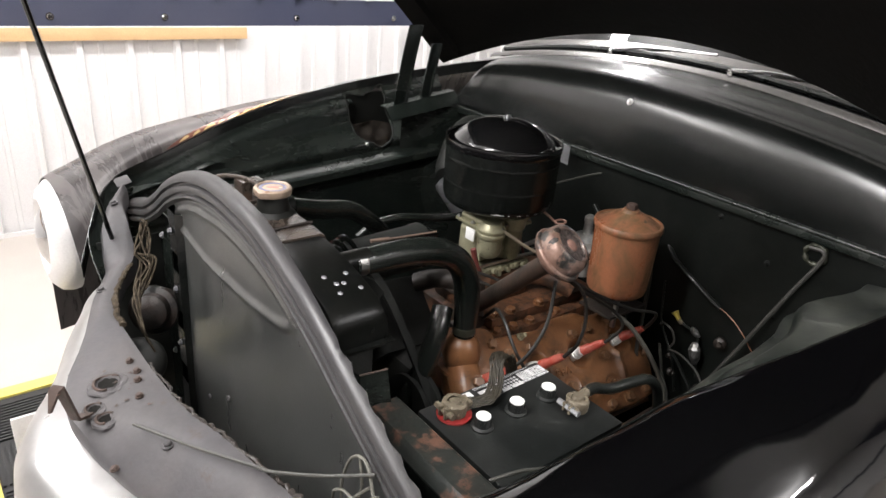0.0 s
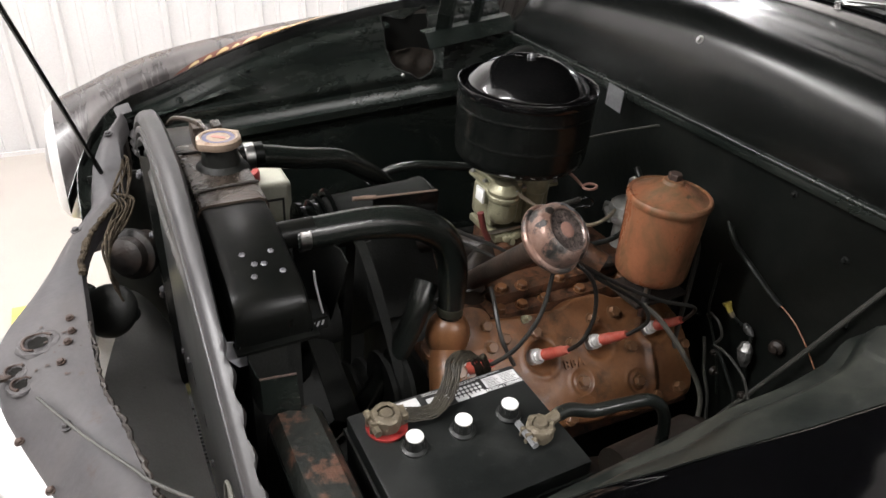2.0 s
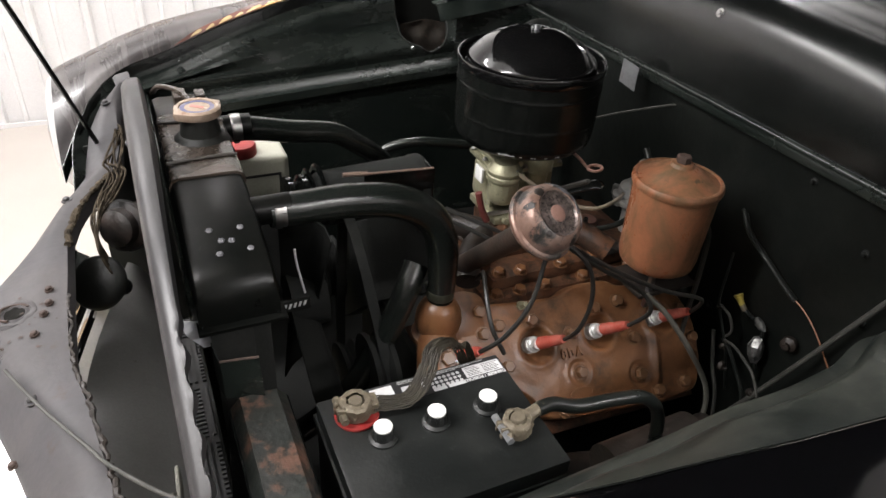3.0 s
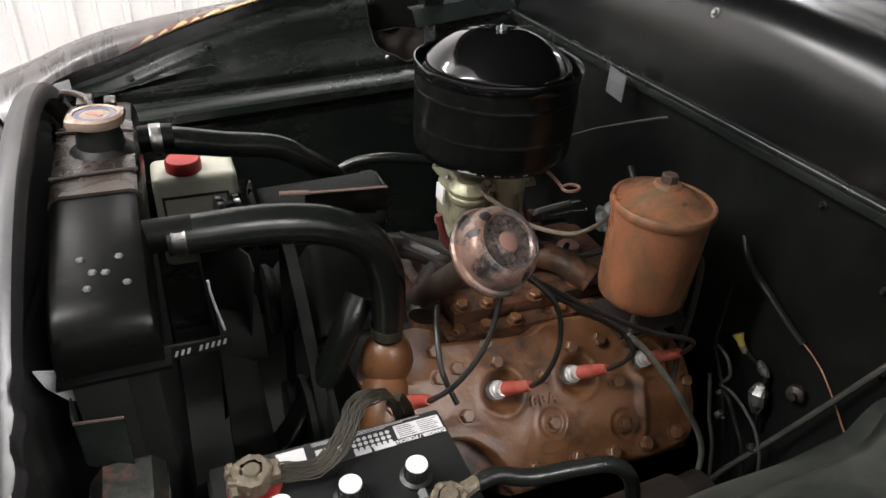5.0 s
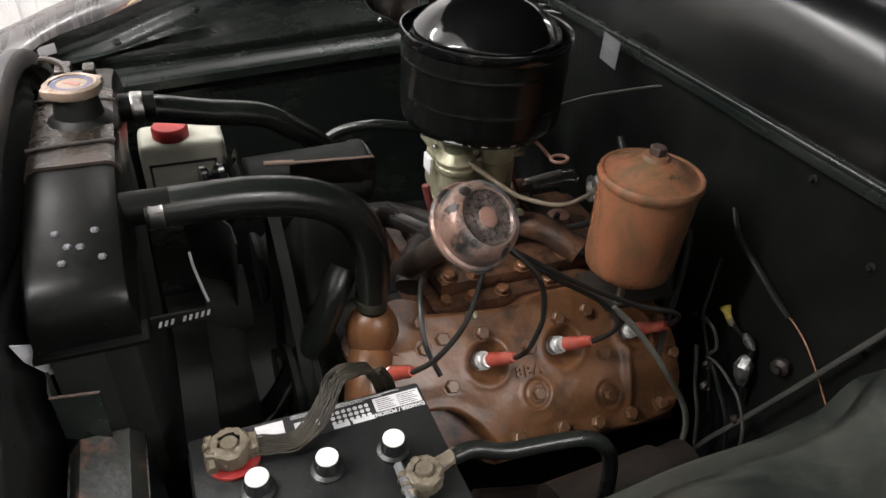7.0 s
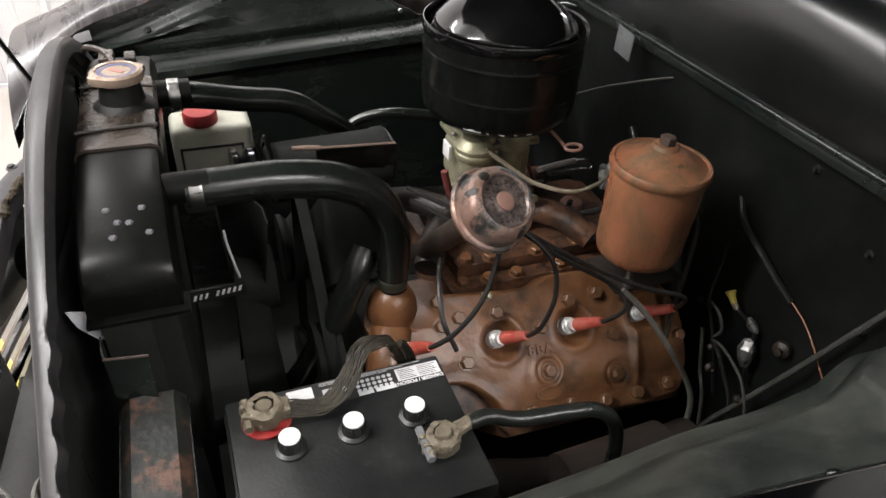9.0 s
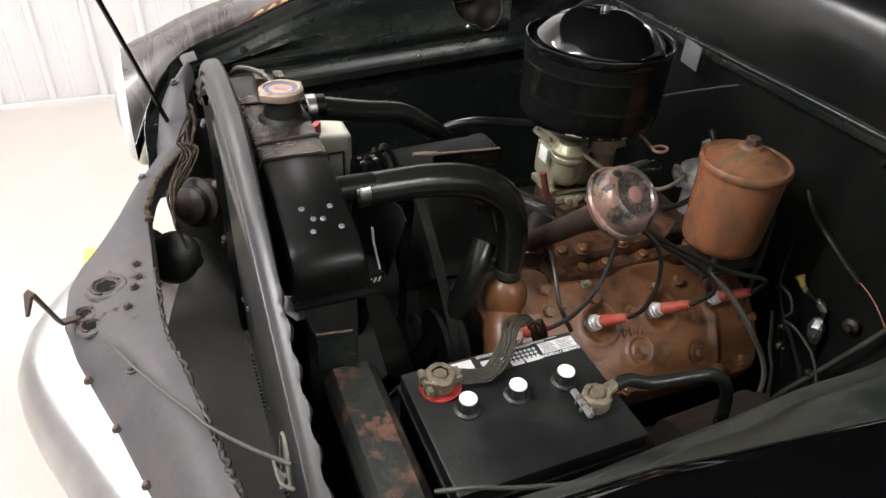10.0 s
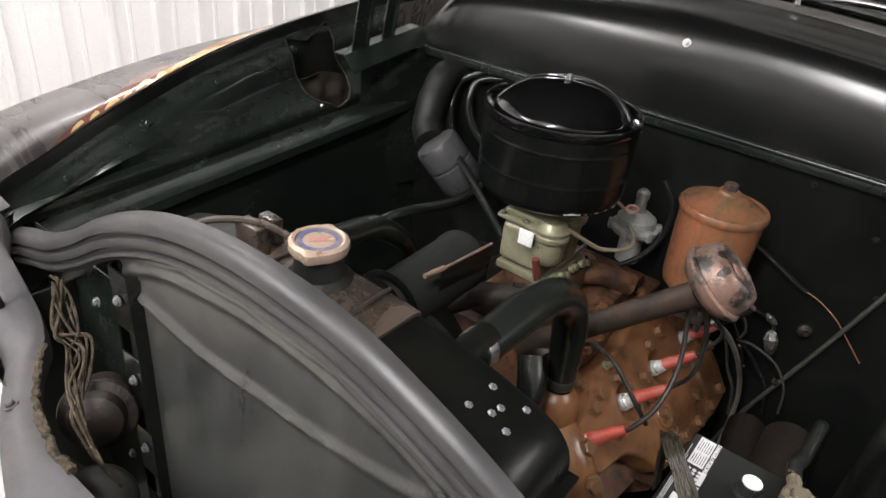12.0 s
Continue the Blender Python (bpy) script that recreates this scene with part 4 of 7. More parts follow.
    for z in (0.38, 0.43, 0.48):
        bm = tube(bmesh.new(), [(-0.24, 0.5, z), (-0.31, 0.2, z), (-0.335, 0, z), (-0.31, -0.25, z), (-0.25, -0.6, z)], 0.010, 8, 6)
        part("grille_bar", bm, CHROME, car, "chrome grille bar")
    part("grille_end", box(bmesh.new(), (-0.40, 0.462, 0.12), (-0.195, 0.468, 0.40), 0.002), BEZEL, car, "pale painted grille end panel")
    # stone shield behind the grille and an added, unseen pan under the engine hide the floor and darken the bay
    bm = bmesh.new()
    edge = lambda y: float(np.interp(y, (-0.6, -0.2, 0.038, 0.134, 0.207, 0.29, 0.44), (-0.220, -0.268, -0.251, -0.238, -0.222, -0.200, -0.160)))
    sheet(bm, [[V(edge(y) + (-0.095 - edge(y)) * k / 8, y, 0.500 - 0.11 * (k / 8) ** 1.6) for k in range(9)] for y in np.linspace(-0.60, 0.44, 27)], 0.002)
    part("stone_shield", bm, SHIELD, car, "pale grey stone shield")
    part("bay_floor_blocker", box(bmesh.new(), (-0.05, -0.60, 0.24), (0.86, 0.60, 0.25)), NEAR_BLACK, car, "unseen black pan added to keep the engine bay dark")
    for sy in (-1, 1):
        bm = lathe(bmesh.new(), [(0, -0.06), (0.20, -0.06), (0.21, -0.09), (0.30, -0.09), (0.335, -0.06), (0.34, 0), (0.335, 0.06), (0.30, 0.09), (0.21, 0.09), (0.20, 0.06), (0, 0.06)], axis_pose((0.40, sy * 0.74, 0.338), (0, 1, 0)), 40)
        part("wheel", bm, RUBBER, car, "black front tyre")
    return nose


build_nose()

# thin hood rod that stands on the nose panel
bm = tube(bmesh.new(), [(-0.162, 0.445, 0.775), (-0.23, 0.335, 1.06), (-0.298, 0.222, 1.34), (-0.346, 0.142, 1.54)], 0.0046, 8, 4)
solo("prop_rod", bm, BLACK_SATIN, "thin black steel rod standing on the nose panel", "prop rod")

# ---- arched grey baffle in front of the radiator
ARCH = [(0.60, 0.800), (0.53, 0.825), (0.46, 0.848), (0.38, 0.890), (0.30, 0.940), (0.21, 0.982), (0.12, 1.008), (0.02, 1.018), (-0.10, 1.010), (-0.19, 0.986), (-0.28, 0.950), (-0.39, 0.893), (-0.51, 0.830), (-0.62, 0.77)]


def build_baffle():
    line = spline([V(0, y, z) for y, z in ARCH], 18)
    rows = []
    for k, p in enumerate(line):
        way = (line[min(k + 1, len(line) - 1)] - line[max(k - 1, 0)]).normalized()
        n = V(0, way.z, -way.y)
        if n.z < 0:
            n = -n
        scallop = 0.0
        if p.y < -0.31:
            scallop = 0.0042 * math.sin((p.y + 0.33) * 2 * math.pi / 0.038) * min(1, (-0.31 - p.y) / 0.03)
        back = -0.012 * min(1.0, max(0.0, (-0.08 - p.y) / 0.30))
        prof = ((-0.066 + back + 0.9 * scallop, -0.020 + scallop), (-0.068 + back + 0.9 * scallop, -0.004 + 0.8 * scallop), (-0.072 + 0.7 * back + 0.4 * scallop, 0.001 + 0.3 * scallop), (-0.082, 0.001), (-0.088, -0.001), (-0.093, -0.005), (-0.096, -0.011),
                (-0.0955, -0.016), (-0.089, -0.018), (-0.089, -0.021), (-0.0965, -0.023), (-0.098, -0.028), (-0.0965, -0.033), (-0.0905, -0.035), (-0.0905, -0.038), (-0.0965, -0.040), (-0.097, -0.044), (-0.091, -0.050))
        rows.append([p + V(dx, 0, 0) + n * dn for dx, dn in prof])
    bm = bmesh.new()
    sheet(bm, rows, 0.0016)
    baffle = part("baffle", bm, PRIMER_RIM, car, "arched grey primer radiator baffle")
    # the plate under the arch
    bm = bmesh.new()
    rows = []
    arch_y = [q[0] for q in ARCH][::-1]
    arch_z = [q[1] for q in ARCH][::-1]
    # a long leaf-shaped panel pressed into the plate, with a rounded bead round it
    leaf = [V(0, y, z) for y, z in ((0.246, 0.892), (0.236, 0.874), (0.172, 0.863), (0.094, 0.857), (0.011, 0.860), (-0.062, 0.862), (-0.137, 0.871), (-0.194, 0.881), (-0.222, 0.895), (-0.222, 0.908), (-0.196, 0.919), (-0.153, 0.932), (-0.066, 0.947), (0.034, 0.950), (0.156, 0.931), (0.215, 0.910))]
    leaf = [p for p in spline(leaf + leaf[:1], 5)]
    segments = [(np.array((p.y, p.z)), np.array((q.y - p.y, q.z - p.z))) for p, q in zip(leaf, leaf[1:])]
    for k in range(130):
        y = 0.25 - 0.80 * k / 129
        top = float(np.interp(y, arch_y, arch_z)) - 0.040
        col = []
        for j in range(130):
            z = top - (top - 0.50) * j / 117 if j < 118 else 0.50 - 0.14 * (j - 117) / 12
            at = np.array((y, z))
            near = 1.0
            for o, d in segments:
                s = min(1.0, max(0.0, float((at - o) @ d) / max(1e-9, float(d @ d))))
                near = min(near, float(np.hypot(*(at - o - s * d))))
            ridge = 0.0052 * math.exp(-(near / 0.0066) ** 2)
            edge = 0.004 * math.exp(-((top - z - 0.012) / 0.006) ** 2)
            dent = 0.0016 * noise.noise(V(y * 6, z * 5, 1.3))
            col.append(V(-0.088 - ridge - edge + dent, y, z))
        rows.append(col)
    sheet(bm, rows, 0.0016)
    part("plate", bm, PRIMER_DARK, baffle, "dark grey baffle plate")
    rivet = hex_bolt("rivet", PRIMER, 0.006, 0.004, 0)
    for y, z in ((0.12, 0.56), (0.02, 0.62), (-0.12, 0.52)):
        piece("rivet", rivet, axis_pose((-0.090, y, z), (-1, 0, 0)), baffle)
    # slotted upright beside the plate
    bm = bmesh.new()
    sheet(bm, [[V(-0.085, 0.215, z), V(-0.10, 0.225, z), V(-0.10, 0.262, z), V(-0.085, 0.272, z)] for z in np.linspace(0.36, 0.90, 14)], 0.002, lambda i, j: j == 1 and i % 3 == 1)
    up = part("support_upright", bm, BLACK_SATIN, car, "slotted black steel upright")
    bolt = hex_bolt("support_bolt", GREY_METAL, 0.0052, 0.004, 0.0068)
    for y, z in ((0.30, 0.83), (0.245, 0.86), (0.24, 0.74), (0.24, 0.62), (0.30, 0.66), (0.28, 0.58)):
        piece("support_bolt", bolt, axis_pose((-0.102, y, z), (-1, 0, 0.1)), up)
    bm = bmesh.new()
    sheet(bm, [[V(-0.06, y, z) for y in np.linspace(0.26, 0.56, 8)] for z in np.linspace(0.36, 0.82, 8)], 0.002)
    part("side_plate", bm, APRON, car, "dusty black side plate")
    # Added panel that blocks the bright floor between nose and baffle.
    part("front_floor_blocker", box(bmesh.new(), (-0.19, 0.462, 0.30), (-0.06, 0.468, 0.765), 0.002), BLACK_MATT, car, "black panel added to block the bright floor beyond")
    return baffle


build_baffle()

# ---------------------------------------------------------------- radiator
TANK = [(0.0, 0.962), (0.05, 0.962), (0.10, 0.960), (0.15, 0.955), (0.20, 0.946), (0.24, 0.936), (0.263, 0.926), (0.277, 0.912), (0.282, 0.896), (0.282, 0.878)]


def build_radiator():
    rad = thing("radiator", (0, 0, 0.36), "black radiator with a dusty brown arched top tank", "radiator")

    def slab(y_lo, y_hi, x0, x1, floor_z, lift=0.0):
        line = [p for p in spline([V(0, y, z) for y, z in TANK], 5)]
        full = [V(0, -p.y, p.z) for p in line[::-1]] + line[1:]
        full = [p for p in full if y_lo - 1e-6 <= p.y <= y_hi + 1e-6]
        bm = bmesh.new()
        rows = []
        for x, drop in ((x0, 0.012), (x0 + 0.004, 0.003), (x0 + 0.012, 0.0), (x1 - 0.012, 0.0), (x1 - 0.004, 0.003), (x1, 0.012)):
            rows.append([V(x, full[0].y, floor_z), *[V(x, p.y, p.z - drop + lift) for p in full], V(x, full[-1].y, floor_z)])
        sheet(bm, rows)
        n = len(rows[0])
        bm.verts.ensure_lookup_table()
        bm.faces.new([bm.verts[k] for k in range(n)])
        bm.faces.new([bm.verts[len(rows) * n - n + k] for k in range(n)][::-1])
        return bm

    bm = bmesh.new()
    sheet(bm, [[V(-0.052, -0.300, z), V(-0.050, -0.326, z), V(-0.047, -0.334, z), V(-0.008, -0.340 - 0.25 * (0.865 - z), z)] for z in (0.812, 0.840, 0.865)], 0.0018)
    part("support_tab", bm, APRON, rad, "grey-green bent steel tab")
    part("tab_edge", tube(bmesh.new(), [(-0.048, -0.334, 0.8656), (-0.028, -0.337, 0.8656), (-0.008, -0.340, 0.8656)], 0.0014, 6, 3), RUST, rad, "rusty tab edge")
    part("tank_shoulder", slab(-0.282, 0.282, -0.060, 0.030, 0.872), TANK_BLACK, rad, "satin black tank shoulders")
    part("tank_top", slab(-0.105, 0.105, -0.061, 0.032, 0.945, 0.0035), TAN_TANK, rad, "dusty brown tank top")
    for s in (-1, 1):
        bm = box(bmesh.new(), (-0.062, min(s * 0.262, s * 0.292), 0.867), (0.036, max(s * 0.262, s * 0.292), 0.872), 0.001)
        part("flange", bm, TANK_BLACK, rad)
        bm = box(bmesh.new(), (-0.050, min(s * 0.284, s * 0.288), 0.60), (-0.004, max(s * 0.284, s * 0.288), 0.866), 0.001)
        part("side_bracket", bm, NEAR_BLACK, rad)
    for s, d in ((-0.064, 1), (0.064, -1)):
        seam = [(-0.058, s, 0.9668), (-0.02, s + 0.003 * d, 0.9672), (0.012, s + 0.006 * d, 0.9668), (0.030, s + 0.008 * d, 0.965)]
        part("solder_seam", tube(bmesh.new(), seam, 0.0022, 7, 5, wobble=0.4), GRIME, rad, "dark solder seam")
    bm = prism(bmesh.new(), [(-0.080, 0.878), (-0.074, 0.856), (-0.058, 0.834), (-0.046, 0.834), (-0.040, 0.868)], Matrix(((1, 0, 0, 0), (0, 0, -1, -0.268), (0, 1, 0, 0), (0, 0, 0, 1))), 0.002)
    part("corner_plate", bm, PALE_PLATE, rad, "pale grey bent corner plate")
    part("core", box(bmesh.new(), (-0.045, -0.262, 0.38), (0.02, 0.262, 0.868), 0.002), NEAR_BLACK, rad)
    bm = bmesh.new()
    for k in range(46):
        z = 0.40 + k * 0.0098
        box(bm, (-0.048, -0.20, z), (-0.0455, 0.20, z + 0.003))
    tagged(part("fin", bm, NEAR_BLACK, rad), kind="stuff")
    # filler neck and cap
    m = Matrix.Translation((-0.006, 0.009, 0.987))
    part("filler_neck", lathe(bmesh.new(), [(0.040, -0.030), (0.036, -0.022), (0.027, -0.015), (0.023, 0.010), (0.025, 0.013), (0.025, 0.016), (0, 0.016)], m, 28), BLACK_MATT, rad)
    bm = bmesh.new()
    n = 48
    rings = []
    for r, z in ((0.025, 0.010), (0.0295, 0.011), (0.0310, 0.015), (0.0302, 0.021), (0.0265, 0.0235), (0.0235, 0.0225), (0.0230, 0.0205), (0, 0.0205)):
        if r == 0:
            rings.append([bm.verts.new(m @ V(0, 0, z))])
            continue
        ring = []
        for k in range(n):
            a = 2 * math.pi * k / n
            ear = 1 + (0.16 * max(0, math.cos(2 * (a - 0.5))) ** 12 if z < 0.0225 and r > 0.0255 else 0)
            flute = 1 + 0.012 * math.cos(16 * a) * (r > 0.029)
            ring.append(bm.verts.new(m @ V(r * ear * flute * math.cos(a), r * ear * flute * math.sin(a), z)))
        rings.append(ring)
    for a, b in zip(rings, rings[1:]):
        for k in range(n):
            j = (k + 1) % n
            bm.faces.new((a[k], a[j], b[j], b[k]) if len(b) > 1 else (a[k], a[j], b[0]))
    cap = part("radiator_cap", bm, CAP_METAL, rad, "rust-stained metal pressure cap")
    part("cap_ring", lathe(bmesh.new(), [(0.0222, 0.0208), (0.0222, 0.0216), (0.0165, 0.0216), (0.0165, 0.0208)], m, 36), BLUE, cap, "blue printed ring")
    bm = lathe(bmesh.new(), [(0.0163, 0.0208), (0.0163, 0.0212), (0, 0.0212)], m, 30)
    part("cap_disc", bm, CAP_METAL, cap)
    bm = box(bmesh.new(), (-0.010, -0.0034, 0.0212), (0.010, 0.0034, 0.0218), 0, m @ Matrix.Rotation(radians(-40), 4, "Z"))
    part("cap_print", bm, PRINT_RED, cap, "red print")
    bm = tube(bmesh.new(), [(-0.010, 0.03, 0.993), (-0.012, 0.06, 0.998), (-0.022, 0.095, 1.0), (-0.045, 0.13, 0.995), (-0.055, 0.16, 0.975)], 0.004, 8, 6)
    part("overflow_pipe", bm, TAN_TANK, rad, "thin brown overflow pipe")
    bm = bmesh.new()
    box(bm, (-0.03, 0.075, 0.955), (-0.012, 0.112, 0.998), 0.003)
    box(bm, (0.0, 0.085, 0.955), (0.014, 0.112, 0.994), 0.003)
    part("top_clip", bm, TAN_TANK, rad)
    for y, z in ((-0.152, 0.931), (0.106, 0.931)):
        part("hose_outlet", tube(bmesh.new(), [(0.02, y, z), (0.075, y, z)], 0.0185, 20, 3), TANK_BLACK, rad)
    bolt = hex_bolt("tank_bolt", GREY_METAL, 0.0042, 0.0018, 0.0)
    for x, y in ((0.005, -0.204), (-0.029, -0.202), (0.010, -0.238), (-0.024, -0.239), (-0.019, -0.220), (-0.008, -0.222)):
        z = float(np.interp(-y, [p[0] for p in TANK[:8]], [p[1] for p in TANK[:8]]))
        piece("tank_bolt", bolt, axis_pose((x, y, z - 0.0015), (0, -0.24, 0.97)), rad)


build_radiator()


def clamp(parent, at, way, r, label="worm-drive hose clamp"):
    m = axis_pose(at, way)
    bm = lathe(bmesh.new(), [(r, -0.0075), (r + 0.0010, -0.0075), (r + 0.0014, -0.0066), (r + 0.0012, -0.003), (r + 0.0012, 0.003), (r + 0.0014, 0.0066), (r + 0.0010, 0.0075), (r, 0.0075)], m, 32)
    c = part("hose_clamp", bm, STEEL if way[0] else CLAMP_GREEN, parent, label)
    bm = box(bmesh.new(), (-0.008, r, -0.005), (0.008, r + 0.009, 0.005), 0.0025, m @ Matrix.Rotation(radians(200), 4, "Z"))
    part("clamp_screw", bm, STEEL, c)


def build_hose(name, pts, r, label, clamps=(), mat=None, category="hose"):
    ob = thing(name, pts[0], label, category)
    part("hose_body", tube(bmesh.new(), pts, r, 20, 10, wobble=0.015), mat or HOSE, ob)
    for at, way in clamps:
        clamp(ob, at, way, r if isinstance(r, float) else r(0))
    return ob


build_hose("upper_radiator_hose", [(0.048, -0.152, 0.927), (0.09, -0.151, 0.926), (0.155, -0.149, 0.923), (0.220, -0.147, 0.909), (0.268, -0.146, 0.880), (0.291, -0.147, 0.840), (0.298, -0.149, 0.79), (0.298, -0.150, 0.722)], lambda t: 0.0205 + 0.0035 * min(1.0, 3 * t) * min(1.0, 6 - 6 * t),
           "thick black rubber upper radiator hose with steel clamps", [((0.060, -0.151, 0.9265), (1, 0, 0)), ((0.297, -0.150, 0.735), (0, 0, 1))])
build_hose("upper_radiator_hose", [(0.047, 0.107, 0.927), (0.08, 0.112, 0.922), (0.14, 0.125, 0.904), (0.215, 0.137, 0.886), (0.26, 0.142, 0.857), (0.31, 0.157, 0.812), (0.335, 0.168, 0.77), (0.34, 0.17, 0.70)], lambda t: 0.0195 - 0.003 * t,
           "thick black rubber radiator hose on the far side", [((0.053, 0.106, 0.930), (1, 0, 0))])
build_hose("lower_radiator_hose", [(0.02, -0.11, 0.45), (0.09, -0.12, 0.485), (0.155, -0.135, 0.560), (0.192, -0.141, 0.630), (0.221, -0.141, 0.684), (0.245, -0.135, 0.735), (0.27, -0.115, 0.77)], 0.020, "black rubber lower hose in front of the engine")
build_hose("heater_hose", [(0.33, 0.285, 0.745), (0.37, 0.278, 0.772), (0.42, 0.262, 0.785), (0.468, 0.252, 0.782), (0.552, 0.246, 0.768), (0.638, 0.25, 0.762), (0.74, 0.28, 0.77)], 0.0098, "thin black rubber heater hose")

# ---------------------------------------------------------------- battery


def rough_up(bm, size=0.0016):
    """Crusts a casting with corrosion."""
    bmesh.ops.subdivide_edges(bm, edges=bm.edges[:], cuts=1, use_grid_fill=True)
    for v in bm.verts:
        v.co += size * noise.noise_vector(v.co * 260) + 0.6 * size * noise.noise_vector(v.co * 90)


def build_battery():
    bat = thing("battery", (0.17, -0.43, 0.55), "black six-volt battery with white caps and a printed label", "battery")
    x0, x1, y0, y1, zt = 0.050, 0.291, -0.520, -0.338, 0.772
    part("case", box(bmesh.new(), (x0, y0, 0.55), (x1, y1, zt), 0.004), BATTERY, bat)
    part("lid_rim", box(bmesh.new(), (x0 - 0.003, y0 - 0.003, zt - 0.030), (x1 + 0.003, y1 + 0.003, zt - 0.022), 0.001), BATTERY, bat)
    for cx in (0.106, 0.171, 0.237):
        m = Matrix.Translation((cx, -0.4165, zt))
        cap = part("vent_cap", lathe(bmesh.new(), [(0.0165, 0), (0.0165, 0.003), (0.0125, 0.005), (0.0115, 0.016), (0.0108, 0.018), (0.0105, 0.019), (0, 0.019)], m, 24), BATTERY, bat)
        bm = bmesh.new()
        for k in range(12):
            a = 2 * math.pi * k / 12
            box(bm, (0.011, -0.001, 0.005), (0.0125, 0.001, 0.016), 0, m @ Matrix.Rotation(a, 4, "Z"))
        part("grip_rib", bm, BATTERY, cap)
        part("cap_top", lathe(bmesh.new(), [(0.0108, 0.0185), (0.0108, 0.0200), (0.0098, 0.0208), (0, 0.0208)], m, 24), WHITE, cap, "white cap top")
    for px, py in ((0.088, -0.374), (0.252, -0.462)):
        part("post", lathe(bmesh.new(), [(0.0105, 0), (0.0090, 0.024), (0.0075, 0.026), (0, 0.026)], Matrix.Translation((px, py, zt)), 20), LEAD, bat, "lead battery post")
    part("felt_washer", lathe(bmesh.new(), [(0.0, 0.001), (0.026, 0.001), (0.026, 0.004), (0, 0.004)], Matrix.Translation((0.089, -0.374, zt)), 28), RED, bat, "red felt washer")
    # printed strip along the rear edge
    z = zt + 0.0006
    strip = part("label_strip", box(bmesh.new(), (0.108, -0.373, zt), (0.289, -0.341, z)), LABEL_BLACK, bat, "black printed label strip")
    white = bmesh.new()
    box(white, (0.114, -0.361, z), (0.142, -0.344, z + 0.0004))
    part("label_patch", white, LABEL, strip, "white label patch")
    part("label_patch", box(bmesh.new(), (0.152, -0.362, z), (0.182, -0.352, z + 0.0004)), LABEL, strip, "white label patch")
    panel = part("label_patch", box(bmesh.new(), (0.236, -0.3655, z), (0.287, -0.3475, z + 0.0004)), LABEL, strip, "white label patch with fine print")
    bm = bmesh.new()
    for k in range(6):
        box(bm, (0.239, -0.3635 + k * 0.0026, z + 0.0004), (0.258 - 0.002 * (k % 3), -0.3628 + k * 0.0026, z + 0.0006))
        box(bm, (0.262, -0.3635 + k * 0.0026, z + 0.0004), (0.284 - 0.002 * ((k + 1) % 3), -0.3628 + k * 0.0026, z + 0.0006))
    part("fine_print", bm, GRIME, panel)
    bm = bmesh.new()
    for i in range(7):
        for j in range(3):
            lathe(bm, [(0, 0), (0.0024, 0), (0.0024, 0.0003), (0, 0.0003)], Matrix.Translation((0.191 + i * 0.0062, -0.3655 + j * 0.0064, z)), 10)
    part("punch_dots", bm, LABEL, strip, "grid of white dots")
    bm = bmesh.new()
    for i in range(3):
        box(bm, (0.15, -0.3465 + i * 0.0018, z), (0.228 + 0.02 * i, -0.3459 + i * 0.0018, z + 0.0003))
    part("fine_print", bm, LABEL, strip)

    def words(text, size, x, y, name):
        cu = bpy.data.curves.new(name, "FONT")
        cu.body, cu.size, cu.extrude, cu.offset = text, size, 0.0002, 0.00025
        tmp = bpy.data.objects.new(name, cu)
        me = bpy.data.meshes.new_from_object(tmp)
        bpy.data.objects.remove(tmp)
        me.materials.append(LABEL)
        ob = new(name, me)
        ob.parent = strip
        ob.matrix_basis = Matrix.Translation((x, y, z + 0.0003)) @ Matrix.Rotation(math.pi, 4, "Z")
        tagged(ob, text)

    words("DANGER / POISON", 0.0064, 0.288, -0.3672, "warning_print")
    # the seller's mark as plain bars
    bm = bmesh.new()
    for a, b in ((0.189, 0.206), (0.209, 0.2325)):
        box(bm, (a, -0.3725, z), (b, -0.3672, z + 0.0004), 0.0)
    part("brand_bar", bm, LABEL, strip, "white brand mark as bars")

    # cable clamps and cables
    pos = thing("battery_terminal", (0.088, -0.374, zt), "corroded battery clamp with a flat braided ground strap", "battery clamp")
    bm = lathe(bmesh.new(), [(0.0105, 0.006), (0.0185, 0.006), (0.0185, 0.024), (0.0165, 0.026), (0.0105, 0.026)], Matrix.Translation((0.088, -0.374, zt)), 22)
    box(bm, (0.064, -0.384, zt + 0.006), (0.080, -0.378, zt + 0.024), 0.002)
    box(bm, (0.064, -0.371, zt + 0.006), (0.080, -0.365, zt + 0.024), 0.002)
    box(bm, (0.098, -0.385, zt + 0.006), (0.114, -0.364, zt + 0.022), 0.004)
    rough_up(bm)
    part("clamp_body", bm, LEAD, pos)
    part("clamp_bolt", tube(bmesh.new(), [(0.070, -0.394, zt + 0.015), (0.070, -0.355, zt + 0.015)], 0.005, 6, 2), LEAD, pos)
    strap = [(0.108, -0.376, 0.785), (0.130, -0.379, 0.783), (0.150, -0.380, 0.783), (0.170, -0.370, 0.788), (0.188, -0.352, 0.798), (0.200, -0.337, 0.806), (0.222, -0.326, 0.803), (0.245, -0.318, 0.785), (0.262, -0.315, 0.75), (0.27, -0.32, 0.68)]
    line = spline([V(*q) for q in strap], 8)
    frames_ = []
    for k, q in enumerate(line):
        way = (line[min(k + 1, len(line) - 1)] - line[max(k - 1, 0)]).normalized()
        side = way.cross(V(0, 0, 1)) if abs(way.z) < 0.8 else way.cross(V(0, 1, 0.3))
        side.normalize()
